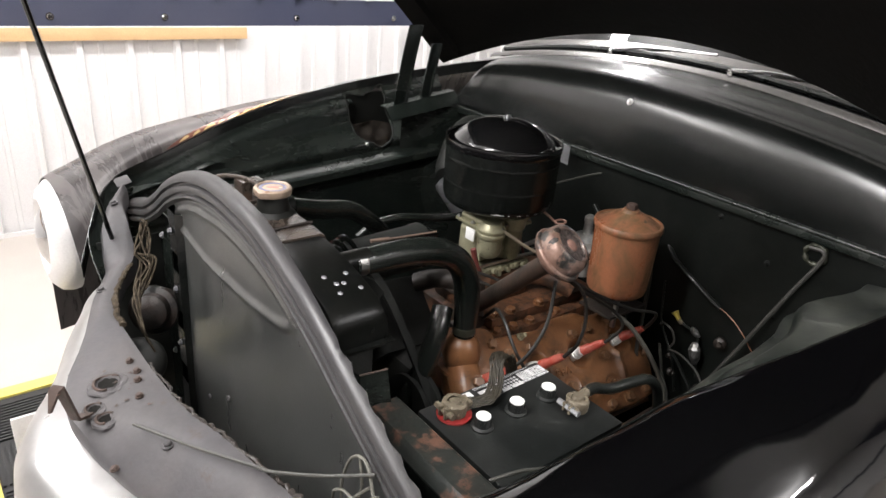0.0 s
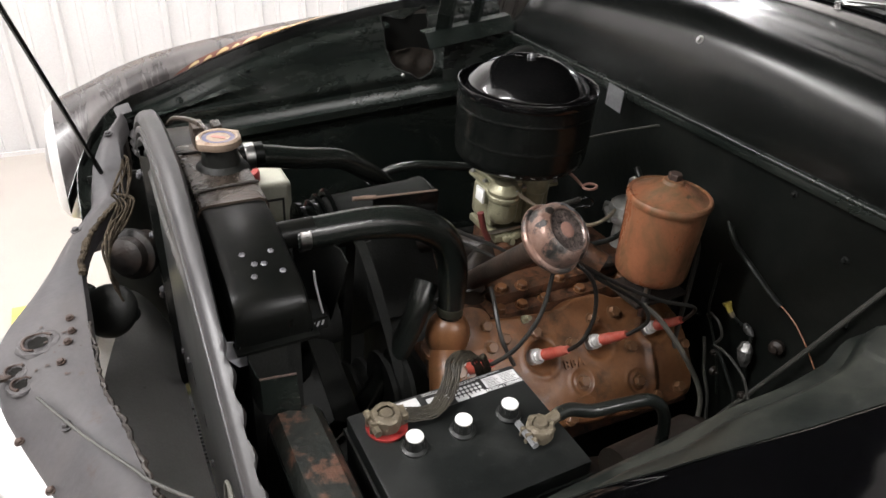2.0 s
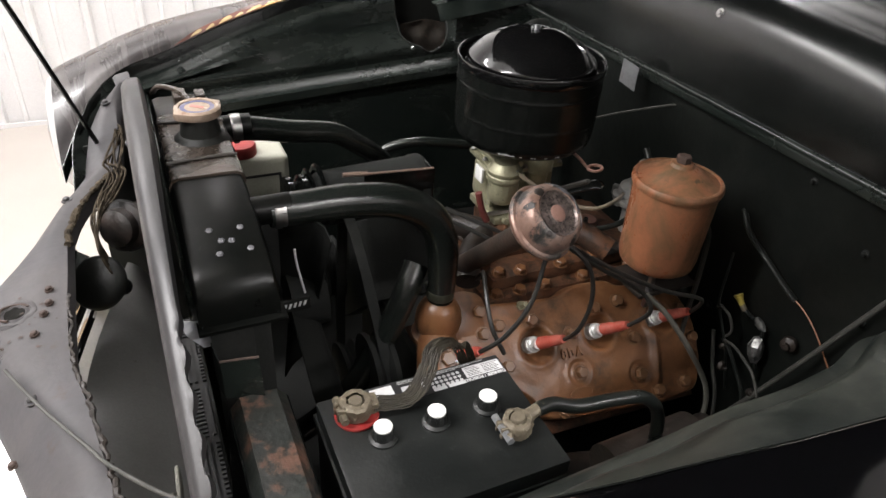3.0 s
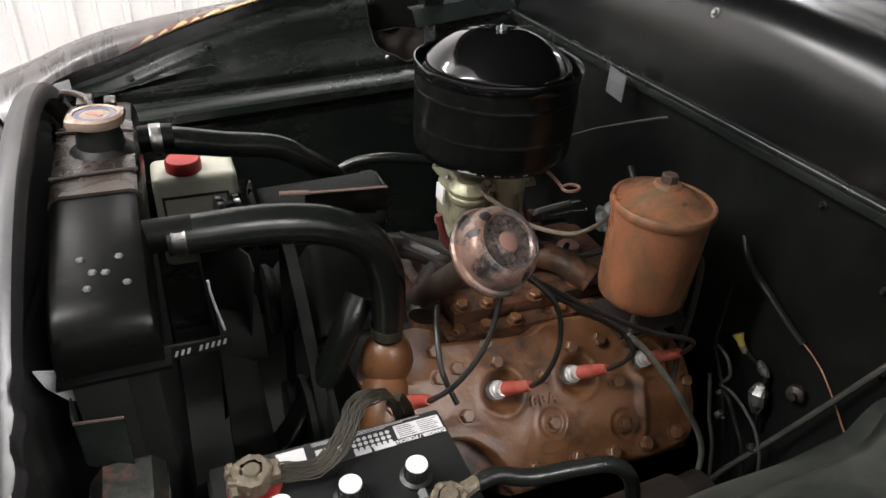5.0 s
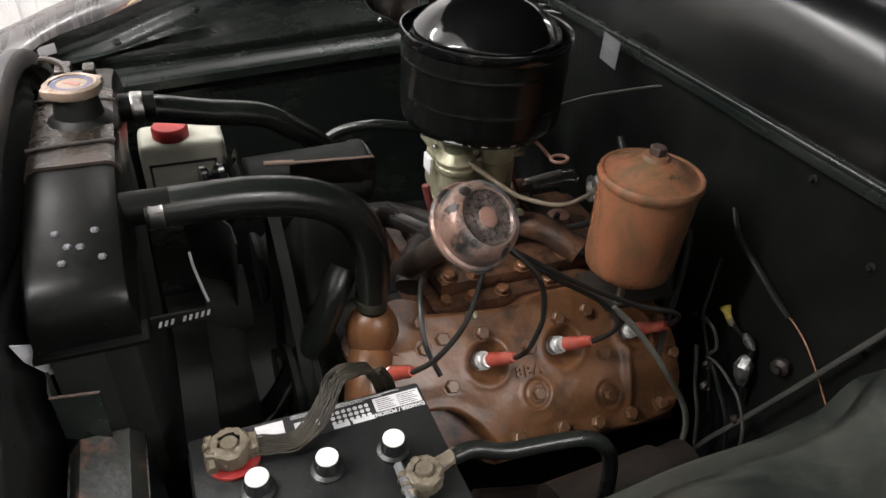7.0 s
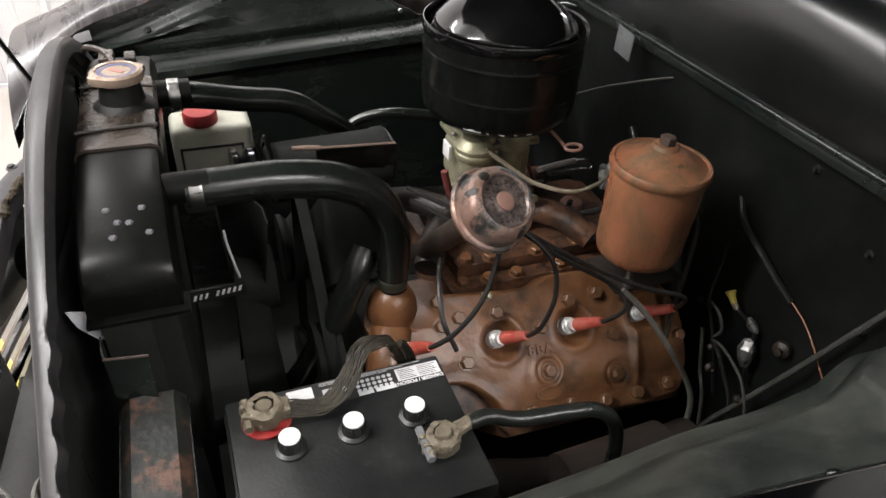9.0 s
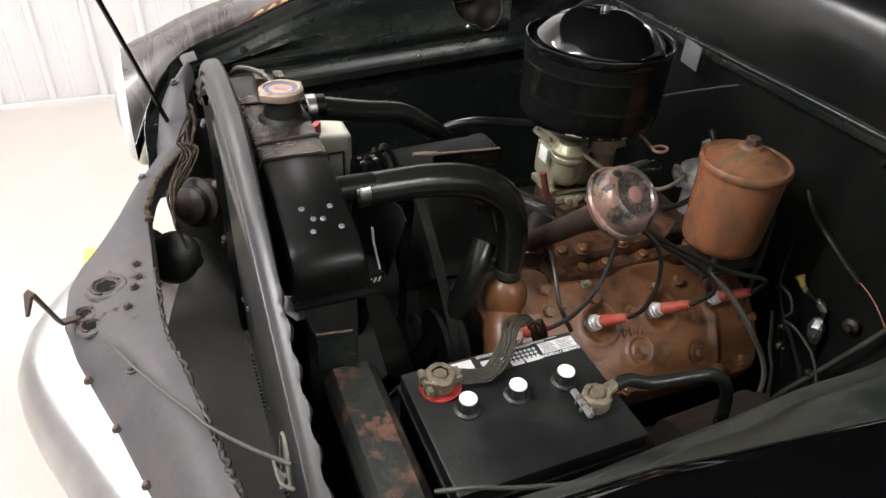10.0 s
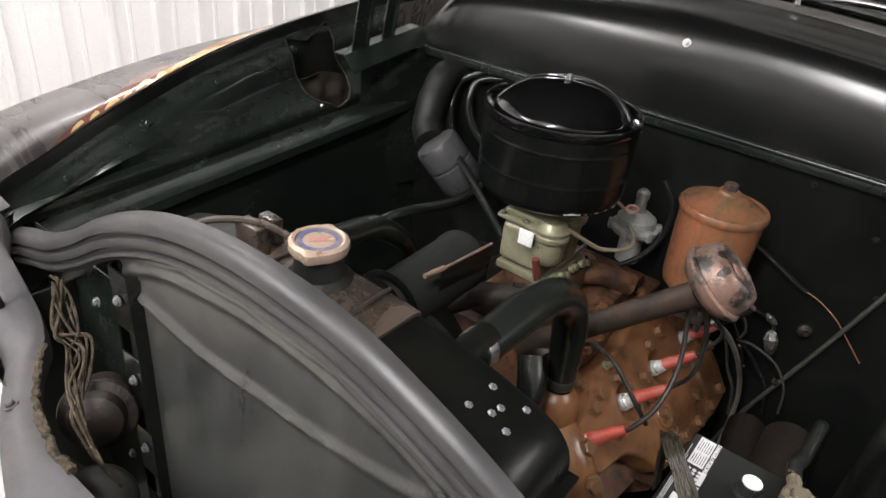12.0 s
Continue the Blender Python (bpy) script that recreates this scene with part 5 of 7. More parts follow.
        frames_.append((q, side, side.cross(way).normalized()))
    bm = bmesh.new()
    rng = random.Random(12)
    for j in range(34):
        u, lift, turn = (j % 17 - 8) / 8, 0.0011 * (1 if j < 17 else -1), rng.uniform(0, 6.28)
        pts = [q + side * (0.0098 * u + 0.0010 * math.sin(0.35 * k + turn) + rng.uniform(-0.0005, 0.0005)) + n * (lift + 0.0009 * math.sin(0.6 * k + 2 * turn)) for k, (q, side, n) in enumerate(frames_)]
        tube(bm, pts, 0.00095, 5, 1)
    tagged(part("ground_strap", bm, material("braided_strap", (0.034, 0.030, 0.022), 0.5, other=(0.085, 0.072, 0.048), scale=50, metal=0.35), pos, "frayed braided strap"), kind="stuff")
    neg = thing("battery_terminal", (0.252, -0.462, zt), "corroded grey battery clamp on a thick black cable", "battery clamp")
    bm = lathe(bmesh.new(), [(0.0105, 0.004), (0.0175, 0.004), (0.0175, 0.020), (0.0155, 0.022), (0.0105, 0.022)], Matrix.Translation((0.252, -0.462, zt)), 22)
    box(bm, (0.228, -0.469, zt + 0.004), (0.242, -0.464, zt + 0.018), 0.002)
    box(bm, (0.228, -0.458, zt + 0.004), (0.242, -0.453, zt + 0.018), 0.002)
    tube(bm, [(0.262, -0.458, zt + 0.012), (0.292, -0.448, zt + 0.012)], 0.008, 12, 3)
    for k in range(7):
        lathe(bm, [(0, 0), (0.004, 0.001), (0.005, 0.004), (0.003, 0.008), (0, 0.009)], axis_pose((0.236 + 0.005 * k, -0.474 + 0.0035 * ((k * 5) % 7), zt + 0.010 + 0.0015 * (k % 4)), (0.3 * (k % 3 - 1), -0.4, 0.8)), 7)
    rough_up(bm)
    part("clamp_body", bm, LEAD, neg)
    part("clamp_bolt", tube(bmesh.new(), [(0.233, -0.482, zt + 0.012), (0.233, -0.442, zt + 0.012)], 0.0048, 6, 2), ALU, neg)
    part("battery_cable", tube(bmesh.new(), [(0.284, -0.451, 0.784), (0.31, -0.447, 0.78), (0.345, -0.452, 0.768), (0.40, -0.455, 0.762), (0.445, -0.458, 0.752), (0.475, -0.462, 0.715), (0.485, -0.465, 0.64), (0.49, -0.46, 0.5)], 0.0088, 14, 8), RUBBER, neg, "thick black battery cable")


build_battery()

# support bar beside the battery
sup = thing("radiator_support", (-0.02, -0.49, 0.60), "black steel radiator support bar with a rusty top", "support bar")
ys = np.linspace(-0.345, -0.64, 14)
bm = bmesh.new()
sheet(bm, [[V(-0.046, y, 0.801), V(-0.044, y, 0.806), V(-0.034, y, 0.818), V(-0.014, y, 0.8185), V(0.006, y, 0.818), V(0.016, y, 0.806), V(0.017, y, 0.801)] for y in ys], 0.002)
top = part("top_face", bm, RUSTY_TRAY, sup, "rusty top face")
bm = bmesh.new()
sheet(bm, [[V(0.018, y, 0.803), V(0.020, y, 0.75), V(0.023, y, 0.60)] for y in ys], 0.002)
part("side_flange", bm, BLACK_SATIN, sup)
bm = bmesh.new()
sheet(bm, [[V(-0.047, y, 0.803), V(-0.052, y, 0.75), V(-0.062, y, 0.60)] for y in ys], 0.002)
part("side_flange", bm, BLACK_SATIN, sup)
bm = box(bmesh.new(), (0.03, -0.54, 0.535), (0.31, -0.325, 0.55), 0.004)
solo("battery_tray", bm, RUSTY_TRAY, "black steel tray under the battery", "battery tray")

# ---------------------------------------------------------------- engine
# the near bank's face: u runs backwards and slightly down, v up the slope, w out of it
HEAD = Matrix.Translation((0.0011, -0.2473, 0.6166)) @ Matrix(((0.9981, 0.0432, 0.0431, 0), (0, 0.7064, -0.7078, 0), (-0.0610, 0.7064, 0.7051, 0), (0, 0, 0, 1)))
engine = thing("engine", (0.5, 0, 0.3), "flathead V8 engine in copper-brown paint with grime", "engine")


def round_outline(pts, r=0.02, n=4):
    """Rounds the corners of an outline."""
    out = []
    for k, p in enumerate(pts):
        a, b, c = Vector(pts[k - 1]), Vector(p), Vector(pts[(k + 1) % len(pts)])
        da, dc = (a - b), (c - b)
        q = min(r, da.length * 0.45, dc.length * 0.45)
        p0, p1 = b + da.normalized() * q, b + dc.normalized() * q
        for j in range(n + 1):
            t = j / n
            s = (1 - t) ** 2 * p0 + 2 * t * (1 - t) * b + t * t * p1
            out.append((s.x, s.y))
    return out


PLUGS = ((0.300, 0.064), (0.446, 0.055), (0.573, 0.055), (0.705, 0.055))
PLUG_SEAT = -0.019


def build_head():
    outline = round_outline([(0.286, 0.040), (0.300, 0.008), (0.385, -0.002), (0.418, -0.028), (0.446, -0.072), (0.537, -0.081), (0.625, -0.087), (0.688, -0.091), (0.758, -0.083), (0.784, -0.030), (0.789, 0.040),
                             (0.768, 0.090), (0.716, 0.122), (0.640, 0.124), (0.615, 0.140), (0.545, 0.140), (0.520, 0.126), (0.473, 0.127), (0.400, 0.132), (0.340, 0.138), (0.290, 0.120)], 0.016)
    ring = np.array(outline)
    a, b = ring, np.roll(ring, -1, axis=0)

    def span(u):
        cuts = [p[1] + (q[1] - p[1]) * (u - p[0]) / (q[0] - p[0]) for p, q in zip(a, b) if (p[0] - u) * (q[0] - u) < 0]
        return min(cuts), max(cuts)

    def from_edge(u, v):
        at, d = np.array((u, v)), b - a
        t = np.clip(((at - a) * d).sum(1) / np.maximum(1e-12, (d * d).sum(1)), 0, 1)
        return float(np.sqrt(((a + d * t[:, None] - at) ** 2).sum(1)).min())

    step = lambda t: (lambda c: c * c * (3 - 2 * c))(min(1.0, max(0.0, t)))
    bosses = ((0.518, -0.007), (0.638, -0.033))

    def height(u, v):
        edge = from_edge(u, v)
        h = 0.0012 * step((edge - 0.014) / 0.03) - 0.004 * (1 - step(edge / 0.005)) ** 2
        # the cast ridge towards the rear, and the swell over the chambers
        t = min(1.0, max(0.0, (0.045 - v) / 0.095))
        h += 0.0065 * math.exp(-((u - 0.690 + 0.018 * t) / 0.009) ** 2) * step((v + 0.066) / 0.02) * step((0.085 - v) / 0.02)
        h += 0.0035 * math.exp(-((v - 0.000) / 0.055) ** 2) * step(edge / 0.06)
        for bu, bv in bosses:
            r = math.hypot(u - bu, v - bv)
            h += -0.0028 * math.exp(-((r - 0.0175) / 0.0035) ** 2) + 0.0012 * math.exp(-((r - 0.0245) / 0.004) ** 2)
        for pu, pv in PLUGS[1:]:
            r = math.hypot((u - pu - 0.004) * 0.97, v - pv + 0.003)
            h += -0.024 * (1 - step((r - 0.013) / 0.0195)) + 0.0014 * math.exp(-((r - 0.036) / 0.005) ** 2)
        return h + 0.0006 * noise.noise(V(u * 45, v * 45, 0.3)) + 0.0003 * noise.noise(V(u * 170, v * 170, 1.3))

    bm = bmesh.new()
    lo_u, hi_u = float(ring[:, 0].min()) + 0.0015, float(ring[:, 0].max()) - 0.0015
    rows = []
    for i in range(171):
        u = lo_u + (hi_u - lo_u) * i / 170
        v0, v1 = span(u)
        rows.append([HEAD @ V(u, v0 + (v1 - v0) * j / 84, height(u, v0 + (v1 - v0) * j / 84)) for j in range(85)])
    sheet(bm, rows)
    rim = [e for e in bm.edges if e.is_boundary]
    low = bmesh.ops.extrude_edge_only(bm, edges=rim)["geom"]
    out = HEAD.to_3x3() @ V(0, 0, 1)
    for vert in low:
        if isinstance(vert, bmesh.types.BMVert):
            vert.co -= out * 0.042
    head = part("cylinder_head", bm, COPPER, engine, "copper-brown painted cylinder head", smooth=60)
    bolt = hex_bolt("head_bolt", BOLTS, 0.0102, 0.0105, 0.0128)
    for u, v in ((0.357, 0.088), (0.357, 0.125), (0.448, 0.095), (0.387, 0.029), (0.517, 0.060), (0.575, 0.095), (0.476, -0.063), (0.548, -0.064), (0.609, -0.070), (0.669, -0.069), (0.729, -0.065), (0.518, -0.007), (0.638, -0.033), (0.641, 0.030),
                 (0.770, 0.008), (0.386, 0.096), (0.627, 0.099), (0.700, 0.100), (0.757, 0.062)):
        lean = 0.06 * math.sin(u * 90)
        piece("head_bolt", bolt, HEAD @ Matrix.Translation((u, v, height(u, v) - 0.0005)) @ Matrix.Rotation(lean, 4, "X") @ Matrix.Rotation(u * 40, 4, "Z"), head)
    part("brass_stud", lathe(bmesh.new(), [(0, 0.0), (0.0085, 0.0), (0.0085, 0.006), (0.006, 0.007), (0.005, 0.020), (0, 0.021)], HEAD @ Matrix.Translation((0.437, 0.122, -0.002)), 6), ZINC, head, "brass fitting")
    # the plugs and their boots
    for k, (u, v) in enumerate(PLUGS):
        m = HEAD @ Matrix.Translation((u, v, PLUG_SEAT))
        plug = part("spark_plug", lathe(bmesh.new(), [(0.0145, -0.008), (0.0145, 0.003), (0.0120, 0.004), (0.0120, 0.009), (0.0138, 0.010), (0.0138, 0.017), (0.0112, 0.018), (0.0112, 0.020), (0.0122, 0.0215), (0.0112, 0.023), (0.0122, 0.0245), (0.0105, 0.026), (0.0095, 0.034), (0, 0.034)], m, 20), PLUG, head, "bright zinc-plated spark plug")
        lean = Matrix.Rotation(radians(9), 4, "Y")
        part("plug_boot", lathe(bmesh.new(), [(0.0088, 0.026), (0.0106, 0.027), (0.0102, 0.050), (0.0090, 0.052), (0.0088, 0.074), (0.0078, 0.079), (0.0066, 0.090), (0, 0.091)], m @ lean, 18), BOOT, plug, "red rubber plug boot")
    # cast letters
    cu = bpy.data.curves.new("casting_mark", "FONT")
    cu.body, cu.size, cu.extrude, cu.offset = "8BA", 0.022, 0.0018, 0.0007
    cu.space_character = 1.25
    tmp = bpy.data.objects.new("casting_mark", cu)
    me = bpy.data.meshes.new_from_object(tmp)
    bpy.data.objects.remove(tmp)
    me.materials.append(COPPER)
    ob = new("casting_mark", me)
    ob.parent = head
    ob.matrix_basis = HEAD @ Matrix.Translation((0.489, 0.0205, 0.0058))
    tagged(ob, "8BA")
    bm = bmesh.new()
    ring = [(0.511 + 0.022 * math.cos(a), -0.040 + 0.009 * math.sin(a)) for a in np.linspace(0, 2 * math.pi, 25)[:-1]]
    tube(bm, [HEAD @ V(x, y, 0.0068) for x, y in ring + ring[:1]], 0.0008, 6, 2)
    part("casting_oval", bm, COPPER, head)
    # water outlet elbow
    bm = lathe(bmesh.new(), [(0.0150, 0.070), (0.0150, 0.040), (0.0225, 0.0355), (0.0300, 0.0270), (0.0355, 0.0140), (0.0375, 0.0), (0.0358, -0.0130), (0.0315, -0.0230), (0.0315, -0.0250), (0.0420, -0.0265), (0.0430, -0.0330), (0.0360, -0.040), (0.030, -0.09)], Matrix.Translation((0.297, -0.150, 0.682)), 28)
    elbow = part("water_outlet", bm, COPPER, engine, "copper-brown water outlet elbow")
    bm = tube(bmesh.new(), [(0.300, -0.150, 0.655), (0.280, -0.190, 0.640), (0.268, -0.222, 0.605), (0.264, -0.235, 0.55), (0.266, -0.235, 0.46)], lambda t: 0.033 - 0.004 * t, 18, 5)
    part("outlet_leg", bm, COPPER, elbow)
    for at, way in (((0.262, -0.246, 0.625), (-0.4, -0.7, 0.6)), ((0.285, -0.215, 0.655), (0, -0.7, 0.7))):
        piece("outlet_bolt", hex_bolt("outlet_bolt", BOLTS, 0.0115, 0.010, 0.015), axis_pose(at, way), elbow)
    bm = prism(bmesh.new(), round_outline([(0.300, 0.085), (0.36, 0.085), (0.375, 0.15), (0.33, 0.165), (0.30, 0.155)], 0.02), HEAD @ Matrix.Translation((0, 0, -0.012)), 0.014, 0.005)
    part("outlet_flange", bm, COPPER, elbow)


build_head()


def build_block():
    bm = bmesh.new()
    # Block is coloured near-black, darker than bank and near head.
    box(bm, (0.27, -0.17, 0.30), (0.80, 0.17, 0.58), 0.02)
    block = part("engine_block", bm, NEAR_BLACK, engine, "near-black engine block")
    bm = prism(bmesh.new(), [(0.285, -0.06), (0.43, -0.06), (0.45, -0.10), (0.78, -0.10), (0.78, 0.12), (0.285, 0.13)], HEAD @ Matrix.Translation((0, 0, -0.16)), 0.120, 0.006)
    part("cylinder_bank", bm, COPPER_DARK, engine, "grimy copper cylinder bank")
    # Far head gets the near-black metal instead of copper paint.
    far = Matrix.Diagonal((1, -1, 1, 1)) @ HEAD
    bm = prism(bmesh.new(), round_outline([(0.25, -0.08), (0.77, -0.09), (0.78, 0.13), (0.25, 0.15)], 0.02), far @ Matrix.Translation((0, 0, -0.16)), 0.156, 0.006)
    part("cylinder_head", bm, NEAR_BLACK, engine, "near-black far cylinder head")
    # valley cover and intake manifold
    bm = box(bmesh.new(), (0.40, -0.125, 0.56), (0.78, 0.125, 0.665), 0.012)
    box(bm, (0.42, -0.10, 0.66), (0.74, 0.10, 0.69), 0.012)
    manifold = part("intake_manifold", bm, COPPER_DARK, engine, "grimy copper intake manifold")
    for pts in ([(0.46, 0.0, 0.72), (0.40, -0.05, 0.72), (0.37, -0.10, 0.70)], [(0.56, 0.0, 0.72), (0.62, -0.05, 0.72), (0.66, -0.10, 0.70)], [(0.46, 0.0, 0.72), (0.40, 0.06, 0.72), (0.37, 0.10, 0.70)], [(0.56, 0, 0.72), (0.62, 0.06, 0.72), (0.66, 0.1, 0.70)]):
        # Front pair of runners gets the darker material.
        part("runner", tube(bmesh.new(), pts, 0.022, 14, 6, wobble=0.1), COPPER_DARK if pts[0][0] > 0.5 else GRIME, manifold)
    part("carburetor_riser", box(bmesh.new(), (0.455, -0.045, 0.68), (0.575, 0.06, 0.752), 0.012), COPPER_DARK, manifold)
    bolt = hex_bolt("manifold_bolt", COPPER, 0.010, 0.009, 0.013)
    for x, y in ((0.425, -0.11), (0.47, -0.112), (0.52, -0.112), (0.60, -0.112), (0.70, -0.11), (0.48, -0.09), (0.64, -0.085), (0.56, -0.095), (0.44, -0.085)):
        piece("manifold_bolt", bolt, axis_pose((x, y, 0.664 if y < -0.1 else 0.689), (0, -0.15, 1)), manifold)
    # exhaust side below the head
    bm = tube(bmesh.new(), [(0.38, -0.36, 0.50), (0.48, -0.375, 0.48), (0.60, -0.378, 0.47), (0.74, -0.365, 0.46)], 0.036, 16, 6, wobble=0.06)
    part("exhaust_manifold", bm, GRIME, engine, "greasy exhaust manifold")
    part("starter", tube(bmesh.new(), [(0.44, -0.44, 0.585), (0.60, -0.435, 0.585)], 0.040, 20, 2), GRIME, engine, "dirty dark cylinder beside the battery")
    # front pulleys, fan and belt
    for (x, y, z, r) in ((0.20, 0.0, 0.44, 0.075), (0.20, -0.145, 0.60, 0.062), (0.20, 0.145, 0.60, 0.062)):
        bm = lathe(bmesh.new(), [(0, -0.02), (r, -0.02), (r, -0.012), (r - 0.012, -0.002), (r, 0.010), (r, 0.018), (0, 0.018)], axis_pose((x, y, z), (1, 0, 0)), 36)
        part("pulley", bm, NEAR_BLACK, engine)
    hub = part("fan_hub", lathe(bmesh.new(), [(0, -0.03), (0.05, -0.03), (0.05, 0.03), (0, 0.03)], axis_pose((0.12, 0, 0.66), (1, 0, 0)), 28), NEAR_BLACK, engine)
    for k in range(4):
        m = Matrix.Translation((0.115, 0, 0.66)) @ Matrix.Rotation(radians(20 + 90 * k), 4, "X") @ Matrix.Rotation(radians(28), 4, "Z")
        bm = bmesh.new()
        sheet(bm, [[m @ V(0.012 * math.sin(j * 1.2), w * (0.7 + 0.3 * z / 0.2), z) for j, w in enumerate((-0.05, -0.025, 0, 0.025, 0.05))] for z in (0.03, 0.09, 0.15, 0.205)], 0.002)
        part("fan_blade", bm, NEAR_BLACK, hub)


build_block()


def build_belt():
    loop = [(0.20, -0.205, 0.60), (0.20, -0.17, 0.655), (0.20, -0.06, 0.76), (0.20, 0.02, 0.80), (0.20, 0.05, 0.74), (0.20, 0.075, 0.45), (0.20, 0.0, 0.366), (0.20, -0.075, 0.43), (0.20, -0.205, 0.60)]
    bm = bmesh.new()
    line = spline([V(*q) for q in loop], 8)
    sheet(bm, [[q + V(-0.008, 0, 0), q + V(0.008, 0, 0)] for q in line], 0.007)
    belt = solo("fan_belt", bm, NEAR_BLACK, "black rubber fan belt with white printed marks", "belt")


build_belt()

# ---------------------------------------------------------------- air cleaner on the carburetor


def build_air_cleaner():
    c = (0.525, 0.036, 0)
    m = Matrix.Translation(c)
    ac = thing("air_cleaner", (c[0], c[1], 0.862), "glossy black oil-bath air cleaner on the carburetor", "air cleaner")
    part("bowl", lathe(bmesh.new(), [(0, 0.886), (0.080, 0.886), (0.097, 0.8875), (0.110, 0.892), (0.1165, 0.899), (0.1188, 0.907), (0.1193, 0.911), (0.1202, 0.9345), (0.1203, 0.9378), (0.1208, 0.9392), (0.1210, 0.9405), (0.1208, 0.9418), (0.1203, 0.9432), (0.1204, 0.9465), (0.1208, 0.984), (0.1208, 0.9872), (0.1213, 0.9885), (0.1214, 0.9897), (0.1213, 0.9909), (0.1208, 0.9922), (0.1208, 0.9955), (0.1210, 1.008), (0.1210, 1.014), (0.104, 1.016)], m, 64), BOWL, ac, "deep black bowl")
    part("rim", lathe(bmesh.new(), [(0.098, 1.010), (0.1205, 1.0125), (0.1222, 1.0145), (0.1228, 1.018), (0.1232, 1.027), (0.1225, 1.0295), (0.1208, 1.0300), (0.1195, 1.0275), (0.1185, 1.022), (0.113, 1.019), (0.098, 1.018)], m, 64), BLACK_GLOSS, ac)
    dome = [(0.106 * q, 1.028 + 0.043 * (1 - q ** 2.8)) for q in (1.0, 0.97, 0.93, 0.88, 0.82, 0.75, 0.66, 0.56, 0.45, 0.34, 0.22, 0.1)]
    bm = lathe(bmesh.new(), [(0.105, 1.016), (0.1068, 1.022), *dome, (0, 1.071)], None, 96)
    # four faint creases pressed outwards from the nut
    for v in bm.verts:
        r, a = math.hypot(v.co.x, v.co.y), math.atan2(v.co.y, v.co.x)
        v.co.z -= 0.0011 * math.exp(-(r * math.sin(2 * (a - 0.35)) / 0.012) ** 2) * min(1, r / 0.02) * max(0, 1 - (r / 0.090) ** 4)
    bm.transform(m)
    part("lid", bm, BLACK_GLOSS, ac, "glossy domed black lid")
    bm = bmesh.new()
    box(bm, (-0.009, -0.0016, 1.0705), (0.009, 0.0016, 1.077), 0.0015, m)
    lathe(bm, [(0, 1.069), (0.005, 1.070), (0.004, 1.076), (0, 1.080)], m, 16)
    part("wing_nut", bm, ALU, ac, "dull metal wing nut")
    bm = bmesh.new()
    for a0, a1, w in ((221, 234, 0.0034), (238, 240, 0.0012), (247, 251, 0.0011), (258, 260, 0.0010), (267, 271, 0.0013)):
        sheet(bm, [[m @ V((0.1172 + 0.30 * (z - 0.8995)) * math.cos(a), (0.1172 + 0.30 * (z - 0.8995)) * math.sin(a), z) for z in (0.8995, 0.8995 + w * (0.6 + 0.4 * math.sin(a * 40)))] for a in np.linspace(radians(a0), radians(a1), 9)], 0.0006)
    part("worn_edge", bm, LABEL, ac, "chips of worn paint")


build_air_cleaner()


